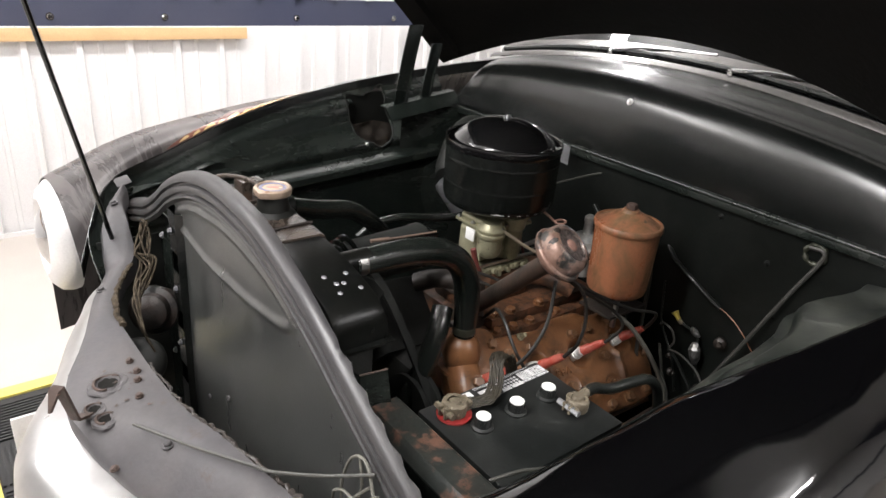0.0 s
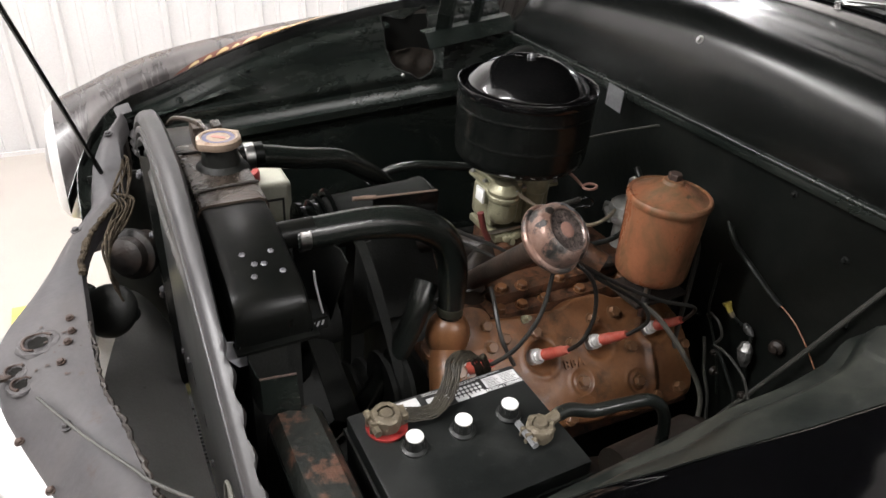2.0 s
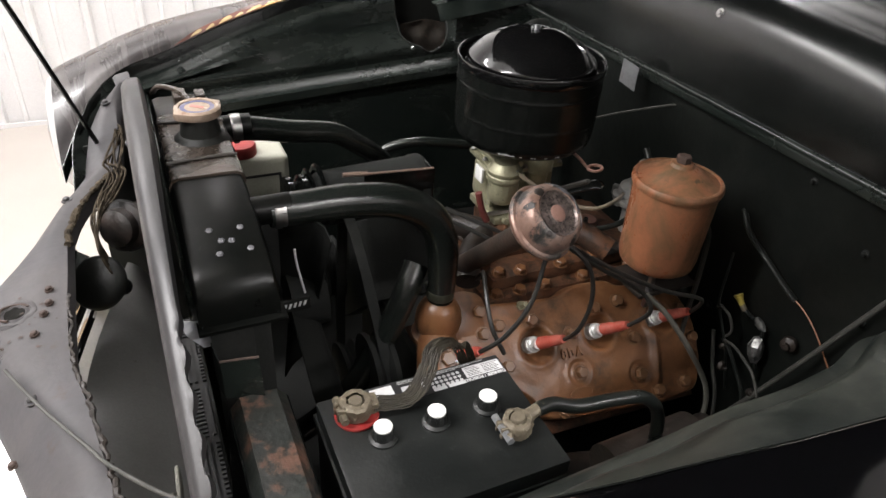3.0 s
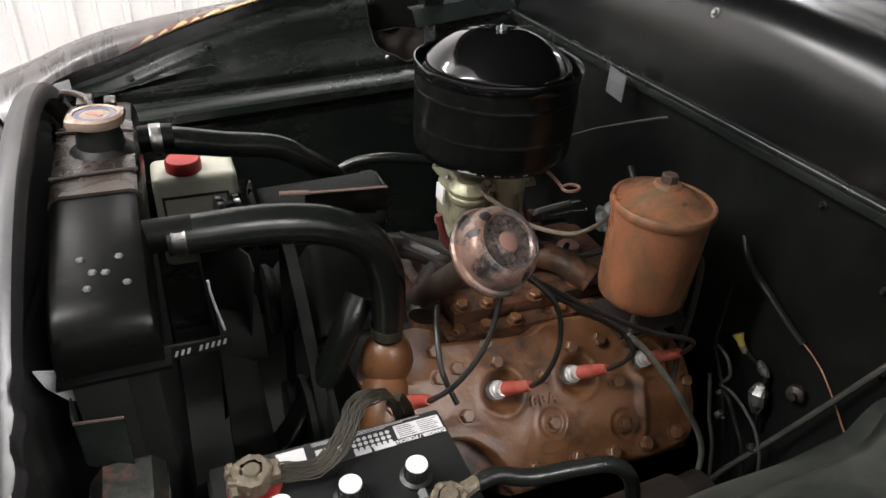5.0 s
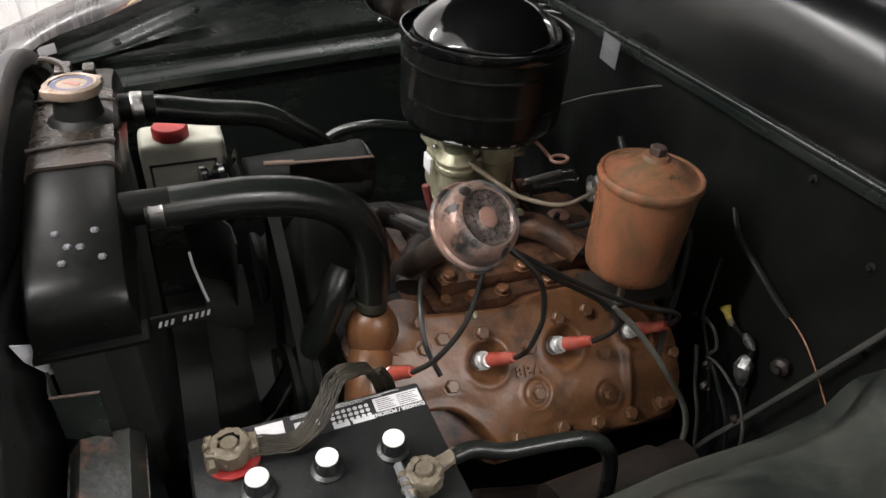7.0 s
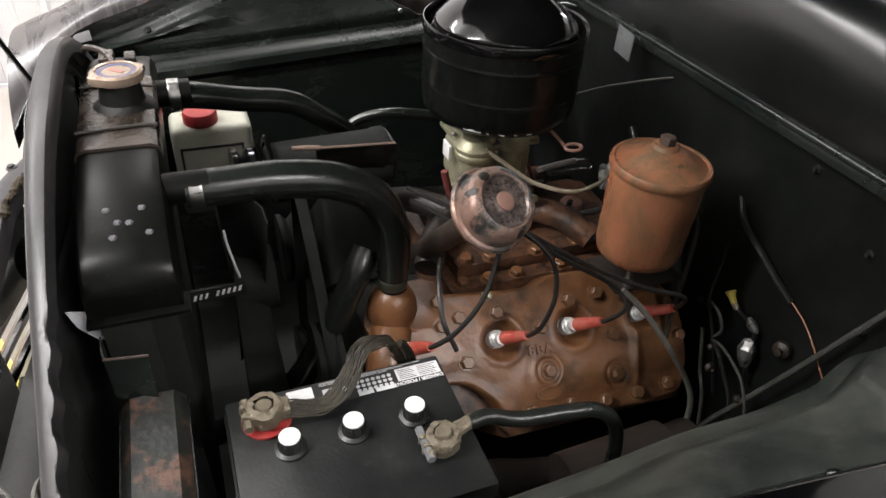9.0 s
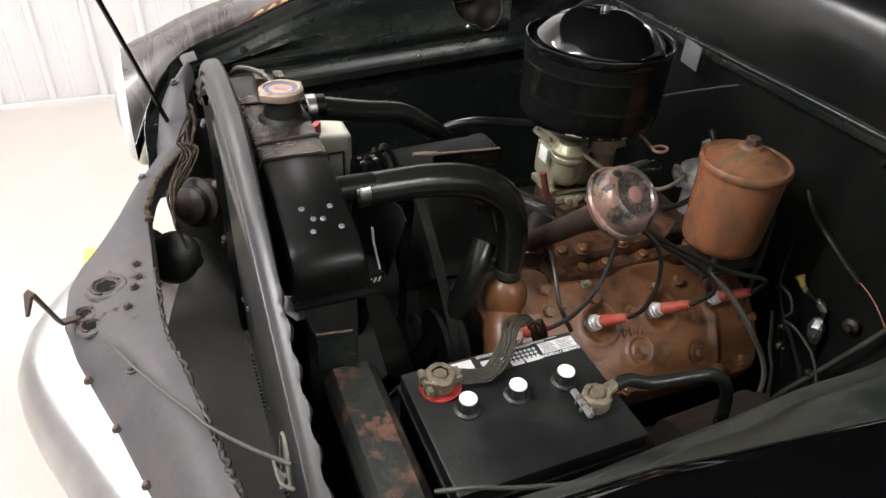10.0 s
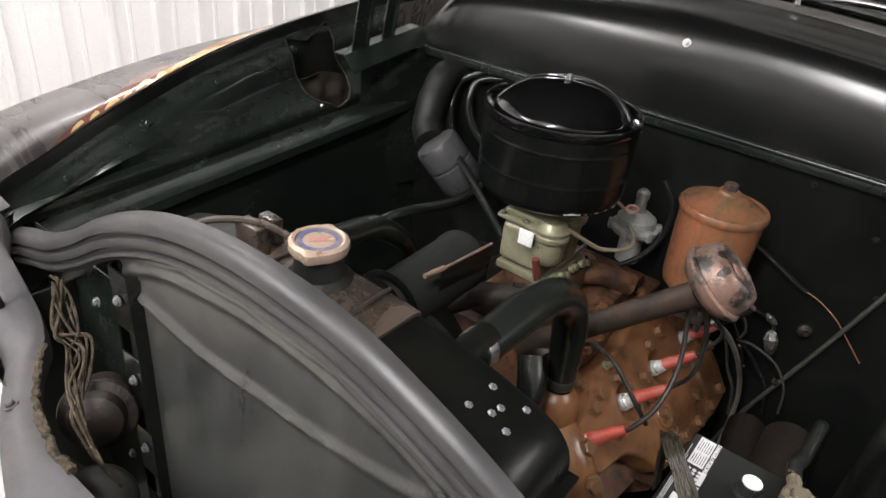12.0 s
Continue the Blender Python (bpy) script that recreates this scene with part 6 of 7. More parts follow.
def build_carburetor():
    cb = thing("carburetor", (0.515, 0.02, 0.752), "olive-coloured zinc two-barrel carburetor", "carburetor")
    bm = box(bmesh.new(), (0.452, -0.030, 0.752), (0.580, 0.070, 0.766), 0.004)
    part("base_flange", bm, ZINC, cb)
    bm = box(bmesh.new(), (0.452, 0.000, 0.770), (0.520, 0.070, 0.842), 0.014, None, 4)
    # the round pot at the front corner, with a rolled flange
    pot = Matrix.Translation((0.472, -0.010, 0))
    lathe(bm, [(0, 0.786), (0.013, 0.787), (0.021, 0.791), (0.0255, 0.798), (0.0268, 0.806), (0.0272, 0.832), (0.0300, 0.8345), (0.0315, 0.838), (0.0312, 0.8435), (0.0285, 0.846), (0, 0.846)], pot, 30)
    box(bm, (0.452, -0.006, 0.776), (0.462, 0.008, 0.832), 0.004, None, 2)
    box(bm, (0.494, -0.018, 0.780), (0.506, 0.004, 0.836), 0.005, None, 2)
    rough_up(bm, 0.0006)
    part("float_bowl", bm, ZINC, cb, "olive zinc float bowl")
    bm = box(bmesh.new(), (0.447, -0.024, 0.8465), (0.580, 0.078, 0.8545), 0.003)
    box(bm, (0.455, -0.020, 0.853), (0.505, 0.070, 0.866), 0.006, None, 3)
    lathe(bm, [(0.030, 0.8465), (0.031, 0.849), (0.031, 0.853), (0.026, 0.857), (0.020, 0.866), (0, 0.868)], pot, 26)
    cover = part("bowl_cover", bm, ZINC, cb, "olive zinc cover plate")
    screw = hex_bolt("cover_screw", STEEL, 0.0042, 0.003, 0.0055)
    for sx, sy in ((0.4515, -0.016), (0.4515, 0.025), (0.4515, 0.070), (0.506, -0.0195), (0.574, -0.018), (0.574, 0.03)):
        piece("cover_screw", screw, Matrix.Translation((sx, sy, 0.8544)), cover)
    part("inlet_union", lathe(bmesh.new(), [(0.0085, 0), (0.0085, 0.010), (0.0065, 0.011), (0.0065, 0.020), (0, 0.020)], axis_pose((0.474, -0.016, 0.8575), (0.45, -0.8, -0.25)), 6), STEEL, cb, "bright hexagonal line union")
    for bx, by in ((0.535, -0.010), (0.540, 0.046)):
        bm = lathe(bmesh.new(), [(0, 0.772), (0.017, 0.772), (0.0195, 0.776), (0.0205, 0.800), (0.0215, 0.838), (0.0240, 0.842), (0.0272, 0.845), (0.0280, 0.848), (0.0280, 0.866), (0.0265, 0.8695), (0.020, 0.8705), (0, 0.8705)], Matrix.Translation((bx, by, 0)), 28)
        rough_up(bm, 0.0005)
        part("barrel", bm, ZINC, cb, "olive zinc barrel with a collar")
    part("barrel_web", box(bmesh.new(), (0.505, -0.012, 0.772), (0.572, 0.064, 0.840), 0.008, None, 3), ZINC, cb)
    part("side_lug", box(bmesh.new(), (0.560, -0.020, 0.846), (0.577, 0.004, 0.870), 0.004, None, 2), ZINC, cb)
    part("air_horn", lathe(bmesh.new(), [(0.05, 0.0), (0.054, 0.004), (0.054, 0.010), (0.045, 0.013), (0, 0.013)], Matrix.Translation((0.522, 0.034, 0.872)), 28), ZINC, cb)
    part("tag", box(bmesh.new(), (0.434, 0.0, 0.824), (0.438, 0.026, 0.850), 0.001), WHITE, cb, "white plastic tag")
    part("fuel_line", tube(bmesh.new(), [(0.476, -0.022, 0.856), (0.484, -0.035, 0.852), (0.504, -0.046, 0.838), (0.530, -0.058, 0.819), (0.560, -0.070, 0.802), (0.610, -0.094, 0.795), (0.662, -0.082, 0.793), (0.702, -0.056, 0.788)], 0.0036, 9, 6), FUEL_LINE, cb, "thin pale tan fuel line")
    bm = bmesh.new()
    for k in range(11):
        rr = random.Random(k)
        lathe(bm, [(0, 0), (0.006, 0), (0.006, 0.008), (0, 0.009)], axis_pose((0.45 + rr.random() * 0.13, -0.03 - rr.random() * 0.008, 0.755 + rr.random() * 0.012), (0, -1, 0.3)), 8)
    part("screw_heads", bm, ZINC, cb)
    part("throttle_shaft", tube(bmesh.new(), [(0.44, -0.02, 0.772), (0.60, -0.02, 0.772)], 0.004, 8, 2), STEEL, cb)


build_carburetor()

# fuel pump behind the carburetor
fp = thing("fuel_pump", (0.742, -0.052, 0.69), "pale cast metal fuel pump with a stem", "fuel pump")
m = Matrix.Translation((0.742, -0.052, 0.01))
part("pump_base", lathe(bmesh.new(), [(0, 0.69), (0.022, 0.69), (0.022, 0.745), (0.042, 0.752), (0.046, 0.758), (0.046, 0.764), (0.038, 0.768), (0.036, 0.782), (0.026, 0.790), (0.012, 0.794), (0, 0.794)], m, 30), PUMP, fp)
part("pump_stem", lathe(bmesh.new(), [(0.012, 0.79), (0.010, 0.82), (0.012, 0.823), (0.012, 0.834), (0.006, 0.84), (0, 0.84)], m, 16), PUMP, fp)
for k in range(6):
    part("screw_lug", box(bmesh.new(), (0.036, -0.006, 0.752), (0.050, 0.006, 0.772), 0.003, m @ Matrix.Rotation(k * math.pi / 3, 4, "Z")), PUMP, fp)

# ---------------------------------------------------------------- oil filter canister


def build_oil_filter():
    c = (0.662, -0.210, 0)
    m = Matrix.Translation(c)
    of = thing("oil_filter", (c[0], c[1], 0.69), "orange-brown painted oil filter canister with a bolted lid", "oil filter")
    part("can_body", lathe(bmesh.new(), [(0, 0.748), (0.040, 0.748), (0.053, 0.751), (0.0605, 0.758), (0.0630, 0.770), (0.0660, 0.888), (0.0645, 0.905), (0, 0.905)], m, 48), CANISTER, of)
    part("can_lid", lathe(bmesh.new(), [(0.0645, 0.893), (0.0690, 0.8945), (0.0706, 0.899), (0.0702, 0.904), (0.0680, 0.9075), (0.0648, 0.908), (0.0624, 0.9065), (0.057, 0.908), (0.046, 0.915), (0.028, 0.925), (0.019, 0.928), (0.016, 0.933), (0, 0.935)], m, 48), CANISTER, of, "stepped domed lid")
    part("lid_bolt", bolt_lathe(m), RUST, of, "rust-brown lid bolt")
    part("bracket", box(bmesh.new(), (0.615, -0.245, 0.705), (0.735, -0.16, 0.712), 0.002), GRIME, of)
    for x, y in ((0.64, -0.236), (0.70, -0.20)):
        part("stud", tube(bmesh.new(), [(x, y, 0.68), (x, y, 0.752)], 0.006, 8, 2), STEEL, of)
    part("oil_line", tube(bmesh.new(), [(0.725, -0.228, 0.82), (0.742, -0.232, 0.80), (0.748, -0.235, 0.72), (0.745, -0.24, 0.62), (0.75, -0.25, 0.5)], 0.0045, 8, 6), CABLE, of, "thin grey oil line")


def bolt_lathe(m):
    bm = bmesh.new()
    r = 0.0114
    prism(bm, [(r * math.cos(math.pi / 3 * k), r * math.sin(math.pi / 3 * k)) for k in range(6)], m @ Matrix.Translation((0, 0, 0.934)), 0.011, 0.0016, 1)
    return bm


build_oil_filter()

# oil filler tube with breather cap
of = thing("oil_filler", (0.29, -0.14, 0.70), "rusty oil filler tube with a scratched copper breather cap", "oil filler")
base, tip = V(0.372, -0.080, 0.722), V(0.360, -0.276, 0.914)
way = (tip - base).normalized()
bm = tube(bmesh.new(), [base - way * 0.05, base, base.lerp(tip, 0.5), tip], 0.0170, 22, 4)
part("filler_tube", bm, FILLER_TUBE, of, "rust-brown filler tube")
face = V(0.25, -0.62, 0.745).normalized()
m = axis_pose(V(0.366, -0.287, 0.930), face)
bm = lathe(bmesh.new(), [(0.024, -0.020), (0.036, -0.018), (0.046, -0.010), (0.0505, -0.004), (0.0510, 0.000), (0.0490, 0.003), (0.0455, 0.004), (0.0450, 0.014), (0.0430, 0.024), (0.0385, 0.031), (0.033, 0.0335), (0.0305, 0.0325), (0.0285, 0.029), (0.016, 0.028), (0.012, 0.030), (0, 0.0305)], m, 48)
cap = part("breather_cap", bm, FILLER, of, "scratched copper-coloured breather cap")
bm = lathe(bmesh.new(), [(0.0118, 0.0306), (0.0160, 0.0290), (0.0240, 0.0294), (0.0286, 0.0300), (0.0303, 0.0330)], m, 40)
part("cap_recess", bm, CAP_WORN, cap, "dark worn recess")
part("cap_button", lathe(bmesh.new(), [(0.0115, 0.0295), (0.0110, 0.0320), (0.0080, 0.0330), (0, 0.0332)], m, 24), DUSTY_PINK, cap, "worn pinkish centre button")
bm = bmesh.new()
sheet(bm, [[m @ V(rr * math.cos(a), rr * math.sin(a), z) for rr, z in ((0.0336 + 0.002 * math.sin(7 * a), 0.0341), (0.0390, 0.0318), (0.0436, 0.0247), (0.0457, 0.0147), (0.0461, 0.0052), (0.0493, 0.0042), (0.0514, 0.0008))] for a in np.linspace(-0.9, 1.2, 24)], 0.0005)
part("bare_rim", bm, GREY_METAL, cap, "side worn to grey metal")
for a0, r0, size in ((1.9, 0.036, 0.0065), (2.5, 0.041, 0.0045), (3.6, 0.037, 0.004), (-1.6, 0.040, 0.005)):
    bm = bmesh.new()
    rows = []
    for k in range(9):
        a = a0 + (k - 4) * size / (4 * r0)
        half = size * math.sqrt(max(0.03, 1 - ((k - 4) / 4.2) ** 2)) * (0.8 + 0.3 * math.sin(3.1 * k))
        rows.append([m @ V(rr * math.cos(a), rr * math.sin(a), float(np.interp(rr, (0.0305, 0.033, 0.0385, 0.0430, 0.0450), (0.0332, 0.0341, 0.0317, 0.0246, 0.0150)))) for rr in np.linspace(max(0.0308, r0 - half), min(0.0448, r0 + half), 7)])
    sheet(bm, rows, 0.0003)
    part("chipped_patch", bm, GRIME, cap, "patch of chipped dark paint")

# ---------------------------------------------------------------- generator
gn = thing("generator", (0.26, 0.03, 0.74), "black generator with a rust-edged top bracket", "generator")
gm = axis_pose((0.160, 0.062, 0.806), (1, 0.06, 0.0))
part("generator_body", lathe(bmesh.new(), [(0, 0), (0.036, 0), (0.044, 0.008), (0.046, 0.02), (0.046, 0.175), (0.048, 0.178), (0.048, 0.192), (0.040, 0.2), (0, 0.2)], gm, 36), NEAR_BLACK, gn)
part("generator_pulley", lathe(bmesh.new(), [(0, -0.045), (0.046, -0.045), (0.046, -0.038), (0.034, -0.030), (0.046, -0.022), (0.046, -0.014), (0.014, -0.012), (0.014, 0)], gm, 32), BLACK_SATIN, gn)
bm = bmesh.new()
sheet(bm, [[V(x, 0.0245 + 0.02 * (1 - f) ** 2, 0.770 + (0.092 - 0.05 * (x - 0.19)) * f) for f in (0, 0.3, 0.6, 0.85, 1.0)] for x in np.linspace(0.232, 0.356, 8)], 0.003)
box(bm, (0.352, 0.024, 0.790), (0.357, 0.085, 0.851), 0.002)
strap = part("strap", bm, BLACK_SATIN, gn, "black side strap")
EDGE = material("rusty_edge", (0.24, 0.165, 0.125), 0.5, other=(0.08, 0.05, 0.038), scale=35, bump=0.3)
part("strap_edge", tube(bmesh.new(), [(0.236, 0.025, 0.861), (0.29, 0.025, 0.8575), (0.354, 0.025, 0.8535)], 0.0022, 7, 4, wobble=0.2), EDGE, strap, "rust-coloured strap edge")
part("strap_end", tube(bmesh.new(), [(0.198, 0.027, 0.864), (0.215, 0.026, 0.8635), (0.238, 0.025, 0.861)], 0.0042, 8, 5, wobble=0.3), EDGE, strap, "rust-brown strap end")
for gx, gr in ((0.152, 0.044), (0.168, 0.050)):
    part("end_ring", lathe(bmesh.new(), [(gr - 0.008, -0.003), (gr, -0.002), (gr + 0.003, 0), (gr, 0.002), (gr - 0.008, 0.003)], axis_pose((gx, 0.062, 0.814), (1, 0.06, 0)), 32), BLACK_SATIN, gn)

# ---------------------------------------------------------------- washer reservoir
rs = thing("washer_reservoir", (0.10, 0.34, 0.60), "yellowed white plastic jug with a red cap", "reservoir")
bm = box(bmesh.new(), (0.030, 0.292, 0.60), (0.170, 0.38, 0.778), 0.016, None, 4)
part("jug", bm, JUG, rs)
bm = bmesh.new()
for lo, hi in (((0.042, 0.2895, 0.739), (0.152, 0.292, 0.743)), ((0.148, 0.2895, 0.682), (0.152, 0.292, 0.743)), ((0.042, 0.2895, 0.682), (0.046, 0.292, 0.743))):
    box(bm, lo, hi)
part("panel_outline", bm, LABEL_BLACK, rs, "black outline on the jug")
part("jug_cap", lathe(bmesh.new(), [(0.024, 0.775), (0.030, 0.777), (0.030, 0.794), (0.027, 0.798), (0, 0.798)], Matrix.Translation((0.085, 0.325, 0)), 28), RED, rs, "red screw cap")

# ---------------------------------------------------------------- ignition wires
def boot_tip(u, v):
    base = HEAD @ Matrix.Translation((u, v, PLUG_SEAT)) @ Matrix.Rotation(radians(9), 4, "Y")
    return tuple(base @ V(0, 0, 0.082)), tuple(base @ V(0, 0, 0.098))


tips = [boot_tip(u, v) for u, v in PLUGS]
wires = (
    [*tips[1], (0.470, -0.284, 0.720), (0.482, -0.282, 0.770), (0.472, -0.268, 0.825), (0.42, -0.235, 0.875)],
    [*tips[0], (0.345, -0.276, 0.735), (0.378, -0.278, 0.790), (0.402, -0.262, 0.860)],
    [(0.352, -0.268, 0.690), (0.338, -0.245, 0.730), (0.345, -0.205, 0.765), (0.362, -0.165, 0.765), (0.376, -0.136, 0.740), (0.385, -0.10, 0.70)],
    [*tips[3], (0.69, -0.300, 0.728), (0.62, -0.284, 0.752), (0.53, -0.262, 0.798), (0.42, -0.235, 0.868)],
    [*tips[2], (0.605, -0.284, 0.715), (0.585, -0.270, 0.750), (0.50, -0.256, 0.808), (0.42, -0.235, 0.868)],
)
for pts in wires:
    solo("ignition_wire", tube(bmesh.new(), pts, 0.0035, 8, 7), WIRE, "black rubber ignition wire to a spark plug", "wire", group="ignition wires")
bm = tube(bmesh.new(), [(0.61, -0.262, 0.73), (0.64, -0.285, 0.70), (0.69, -0.31, 0.63), (0.745, -0.325, 0.54), (0.762, -0.33, 0.47), (0.755, -0.33, 0.38)], 0.0048, 8, 7)
solo("oil_tube", bm, LAMP_WIRE, "pale grey rubber tube hanging over the cylinder head", "tube")

# ---------------------------------------------------------------- firewall things
bm = bmesh.new()
sheet(bm, [[V(0.800 + 0.02 * a, y, z - 0.1 * (0.11 - y)) for a, y in ((0, 0.135), (0.05, 0.088))] for z in (0.968, 0.922)], 0.0015)
solo("firewall_tag", bm, ALU, "small pale metal tag fixed under the drip rail", "tag")
bm = tube(bmesh.new(), [(0.79, -0.31, 0.34), (0.793, -0.345, 0.46), (0.801, -0.375, 0.537), (0.814, -0.425, 0.665), (0.830, -0.487, 0.83), (0.838, -0.517, 0.905), (0.838, -0.515, 0.926), (0.84, -0.490, 0.925)], 0.0044, 8, 7)
ring = [(0.8425, -0.502 + 0.019 * math.cos(t), 0.914 + 0.019 * math.sin(t)) for t in np.linspace(0, 2 * math.pi, 25)]
solo("grommet", tube(bmesh.new(), ring, lambda t: 0.0045 + 0.0012 * math.sin(37 * t), 8, 2, wobble=0.25), CLAMP_GREEN, "dusty crumbling round grommet on the firewall", "grommet")
solo("brake_line", bm, CABLE, "bare grey metal line bent up the firewall", "pipe")
bm = tube(bmesh.new(), [(0.838, -0.353, 0.730), (0.837, -0.375, 0.724), (0.836, -0.395, 0.715), (0.833, -0.413, 0.705), (0.832, -0.427, 0.694), (0.834, -0.455, 0.664), (0.836, -0.481, 0.636)], 0.0013, 6, 6)
solo("loose_wire", bm, COPPERWIRE, "loose thin copper-red wire on the firewall", "wire")
conn = thing("wire_connector", (0.822, -0.283, 0.66), "yellow crimp connector on a black lead with foil", "connector")
part("crimp", lathe(bmesh.new(), [(0, 0.0), (0.0085, 0), (0.0085, 0.002), (0.0055, 0.010), (0.0050, 0.020), (0, 0.020)], axis_pose((0.819, -0.270, 0.682), (0.1, -0.62, -0.72)), 14), YELLOW, conn, "yellow funnel-shaped crimp")
part("sleeve", lathe(bmesh.new(), [(0, 0), (0.0052, 0), (0.0050, 0.012), (0, 0.012)], axis_pose((0.821, -0.282, 0.668), (0.15, -0.7, -0.6)), 10), LEAD, conn)
part("lead", tube(bmesh.new(), [(0.822, -0.288, 0.664), (0.825, -0.305, 0.657), (0.830, -0.322, 0.652), (0.830, -0.332, 0.640), (0.826, -0.335, 0.62), (0.822, -0.345, 0.59), (0.83, -0.35, 0.55)], 0.0032, 8, 5), RUBBER, conn)
for at, way, size in (((0.827, -0.312, 0.660), (0.1, -0.8, -0.5), 0.55), ((0.826, -0.331, 0.634), (-0.1, -0.25, -0.95), 1.0)):
    bm = bmesh.new()
    lathe(bm, [(0, 0.0), (0.007 * size, 0.004 * size), (0.014 * size, 0.018 * size), (0.012 * size, 0.036 * size), (0.005 * size, 0.050 * size), (0, 0.052 * size)], axis_pose(at, way), 9)
    for v in bm.verts:
        v.co += 0.0045 * size * noise.noise_vector(v.co * 90)
    part("foil", bm, FOIL, conn, "crumpled foil", smooth=0)
for pts, r, mt in (
    ([(0.842, -0.215, 0.73), (0.822, -0.232, 0.70), (0.80, -0.252, 0.660), (0.80, -0.272, 0.625), (0.80, -0.287, 0.602), (0.80, -0.302, 0.575), (0.81, -0.32, 0.50)], 0.0024, RUBBER),
    ([(0.80, -0.258, 0.655), (0.80, -0.282, 0.648), (0.806, -0.292, 0.62), (0.80, -0.287, 0.60), (0.80, -0.305, 0.602), (0.80, -0.323, 0.60), (0.80, -0.345, 0.592), (0.80, -0.367, 0.579), (0.80, -0.392, 0.54), (0.805, -0.40, 0.48)], 0.0026, CABLE),
    ([(0.80, -0.285, 0.60), (0.80, -0.310, 0.585), (0.80, -0.335, 0.560), (0.80, -0.360, 0.530), (0.81, -0.375, 0.46)], 0.0036, RUBBER),
    ([(0.80, -0.262, 0.60), (0.80, -0.275, 0.565), (0.80, -0.288, 0.528), (0.80, -0.31, 0.49), (0.81, -0.32, 0.42)], 0.0034, CABLE),
    ([(0.845, -0.10, 0.80), (0.80, -0.125, 0.74), (0.79, -0.14, 0.68), (0.80, -0.16, 0.60), (0.80, -0.20, 0.50)], 0.0085, RUBBER),
    ([(0.838, -0.357, 0.728), (0.834, -0.33, 0.742), (0.83, -0.29, 0.765), (0.83, -0.24, 0.79), (0.85, -0.20, 0.81)], 0.0052, RUBBER),
):
    solo("loom_wire", tube(bmesh.new(), pts, r, 8, 7), mt, "dirty electrical wire hanging by the firewall", "wire", group="wiring loom")
for at, way, size in (((0.80, -0.257, 0.652), (0.2, -0.4, -0.9), 0.006), ((0.80, -0.288, 0.588), (0, -0.8, -0.5), 0.008), ((0.80, -0.30, 0.548), (0.1, -1, 0), 0.009), ((0.838, -0.379, 0.655), (-0.9, -0.3, 0.1), 0.013), ((0.80, -0.371, 0.545), (0, -0.6, 0.7), 0.007)):
    bm = lathe(bmesh.new(), [(0, 0), (size, 0), (size, size * 0.8), (size * 0.7, size), (size * 0.4, size * 1.1), (size * 0.4, size * 1.6), (0, size * 1.6)], axis_pose(at, way), 12)
    solo("terminal_block", bm, GRIME, "greasy dark electrical terminal by the firewall", "terminal", group="firewall terminals")
for pts in ([(0.852, 0.395, 0.937), (0.838, 0.42, 0.925), (0.82, 0.448, 0.899), (0.79, 0.441, 0.841), (0.73, 0.379, 0.795), (0.62, 0.24, 0.785), (0.53, 0.135, 0.788), (0.475, 0.075, 0.793)], [(0.852, 0.352, 0.93), (0.838, 0.385, 0.925), (0.82, 0.405, 0.91), (0.79, 0.393, 0.868), (0.75, 0.344, 0.84), (0.69, 0.262, 0.838)]):
    solo("vacuum_hose", tube(bmesh.new(), pts, 0.0085, 12, 8), HOSE, "black rubber hose looping from the firewall", "hose", group="firewall hoses")
hm = thing("heater_blower", (0.76, 0.42, 0.70), "bare grey metal heater blower housing by the firewall", "heater blower")
hm_axis = axis_pose((0.690, 0.405, 0.812), (0.36, -0.52, -0.77))
part("blower_body", lathe(bmesh.new(), [(0, 0.0), (0.030, 0.0), (0.046, 0.006), (0.050, 0.016), (0.050, 0.058), (0.047, 0.060), (0.047, 0.064), (0.050, 0.066), (0.050, 0.112), (0.044, 0.122), (0, 0.124)], hm_axis, 40), BLOWER, hm, "grey metal drum")
part("blower_neck", tube(bmesh.new(), [(0.700, 0.42, 0.80), (0.728, 0.455, 0.82), (0.76, 0.470, 0.87), (0.80, 0.475, 0.91), (0.85, 0.47, 0.92)], 0.034, 24, 6, wobble=0.06), BLACK_MATT, hm, "dark duct neck")

# horn with its wires between the nose panel and the baffle
hn = thing("horn", (-0.13, 0.30, 0.66), "rusty round car horn behind the nose panel", "horn")
part("horn_dome", lathe(bmesh.new(), [(0, -0.05), (0.036, -0.05), (0.038, -0.01), (0.047, -0.008), (0.049, 0), (0.047, 0.006), (0.036, 0.010), (0.033, 0.026), (0.024, 0.032), (0.010, 0.034), (0, 0.034)], axis_pose((-0.14, 0.27, 0.69), (-0.55, -0.75, 0.3)), 28), HORN, hn, "rusty brown dome")
part("horn_cover", lathe(bmesh.new(), [(0, 0.013), (0.020, 0.012), (0.040, 0.008), (0.052, 0.001), (0.0565, -0.006), (0.0575, -0.012), (0.0575, -0.020), (0.052, -0.030), (0.040, -0.046), (0.026, -0.070), (0.018, -0.11)], axis_pose((-0.200, 0.182, 0.640), (-0.42, -0.62, 0.66)) @ Matrix.Scale(0.84, 4), 36), BLACK_MATT, hn, "black domed horn cover")
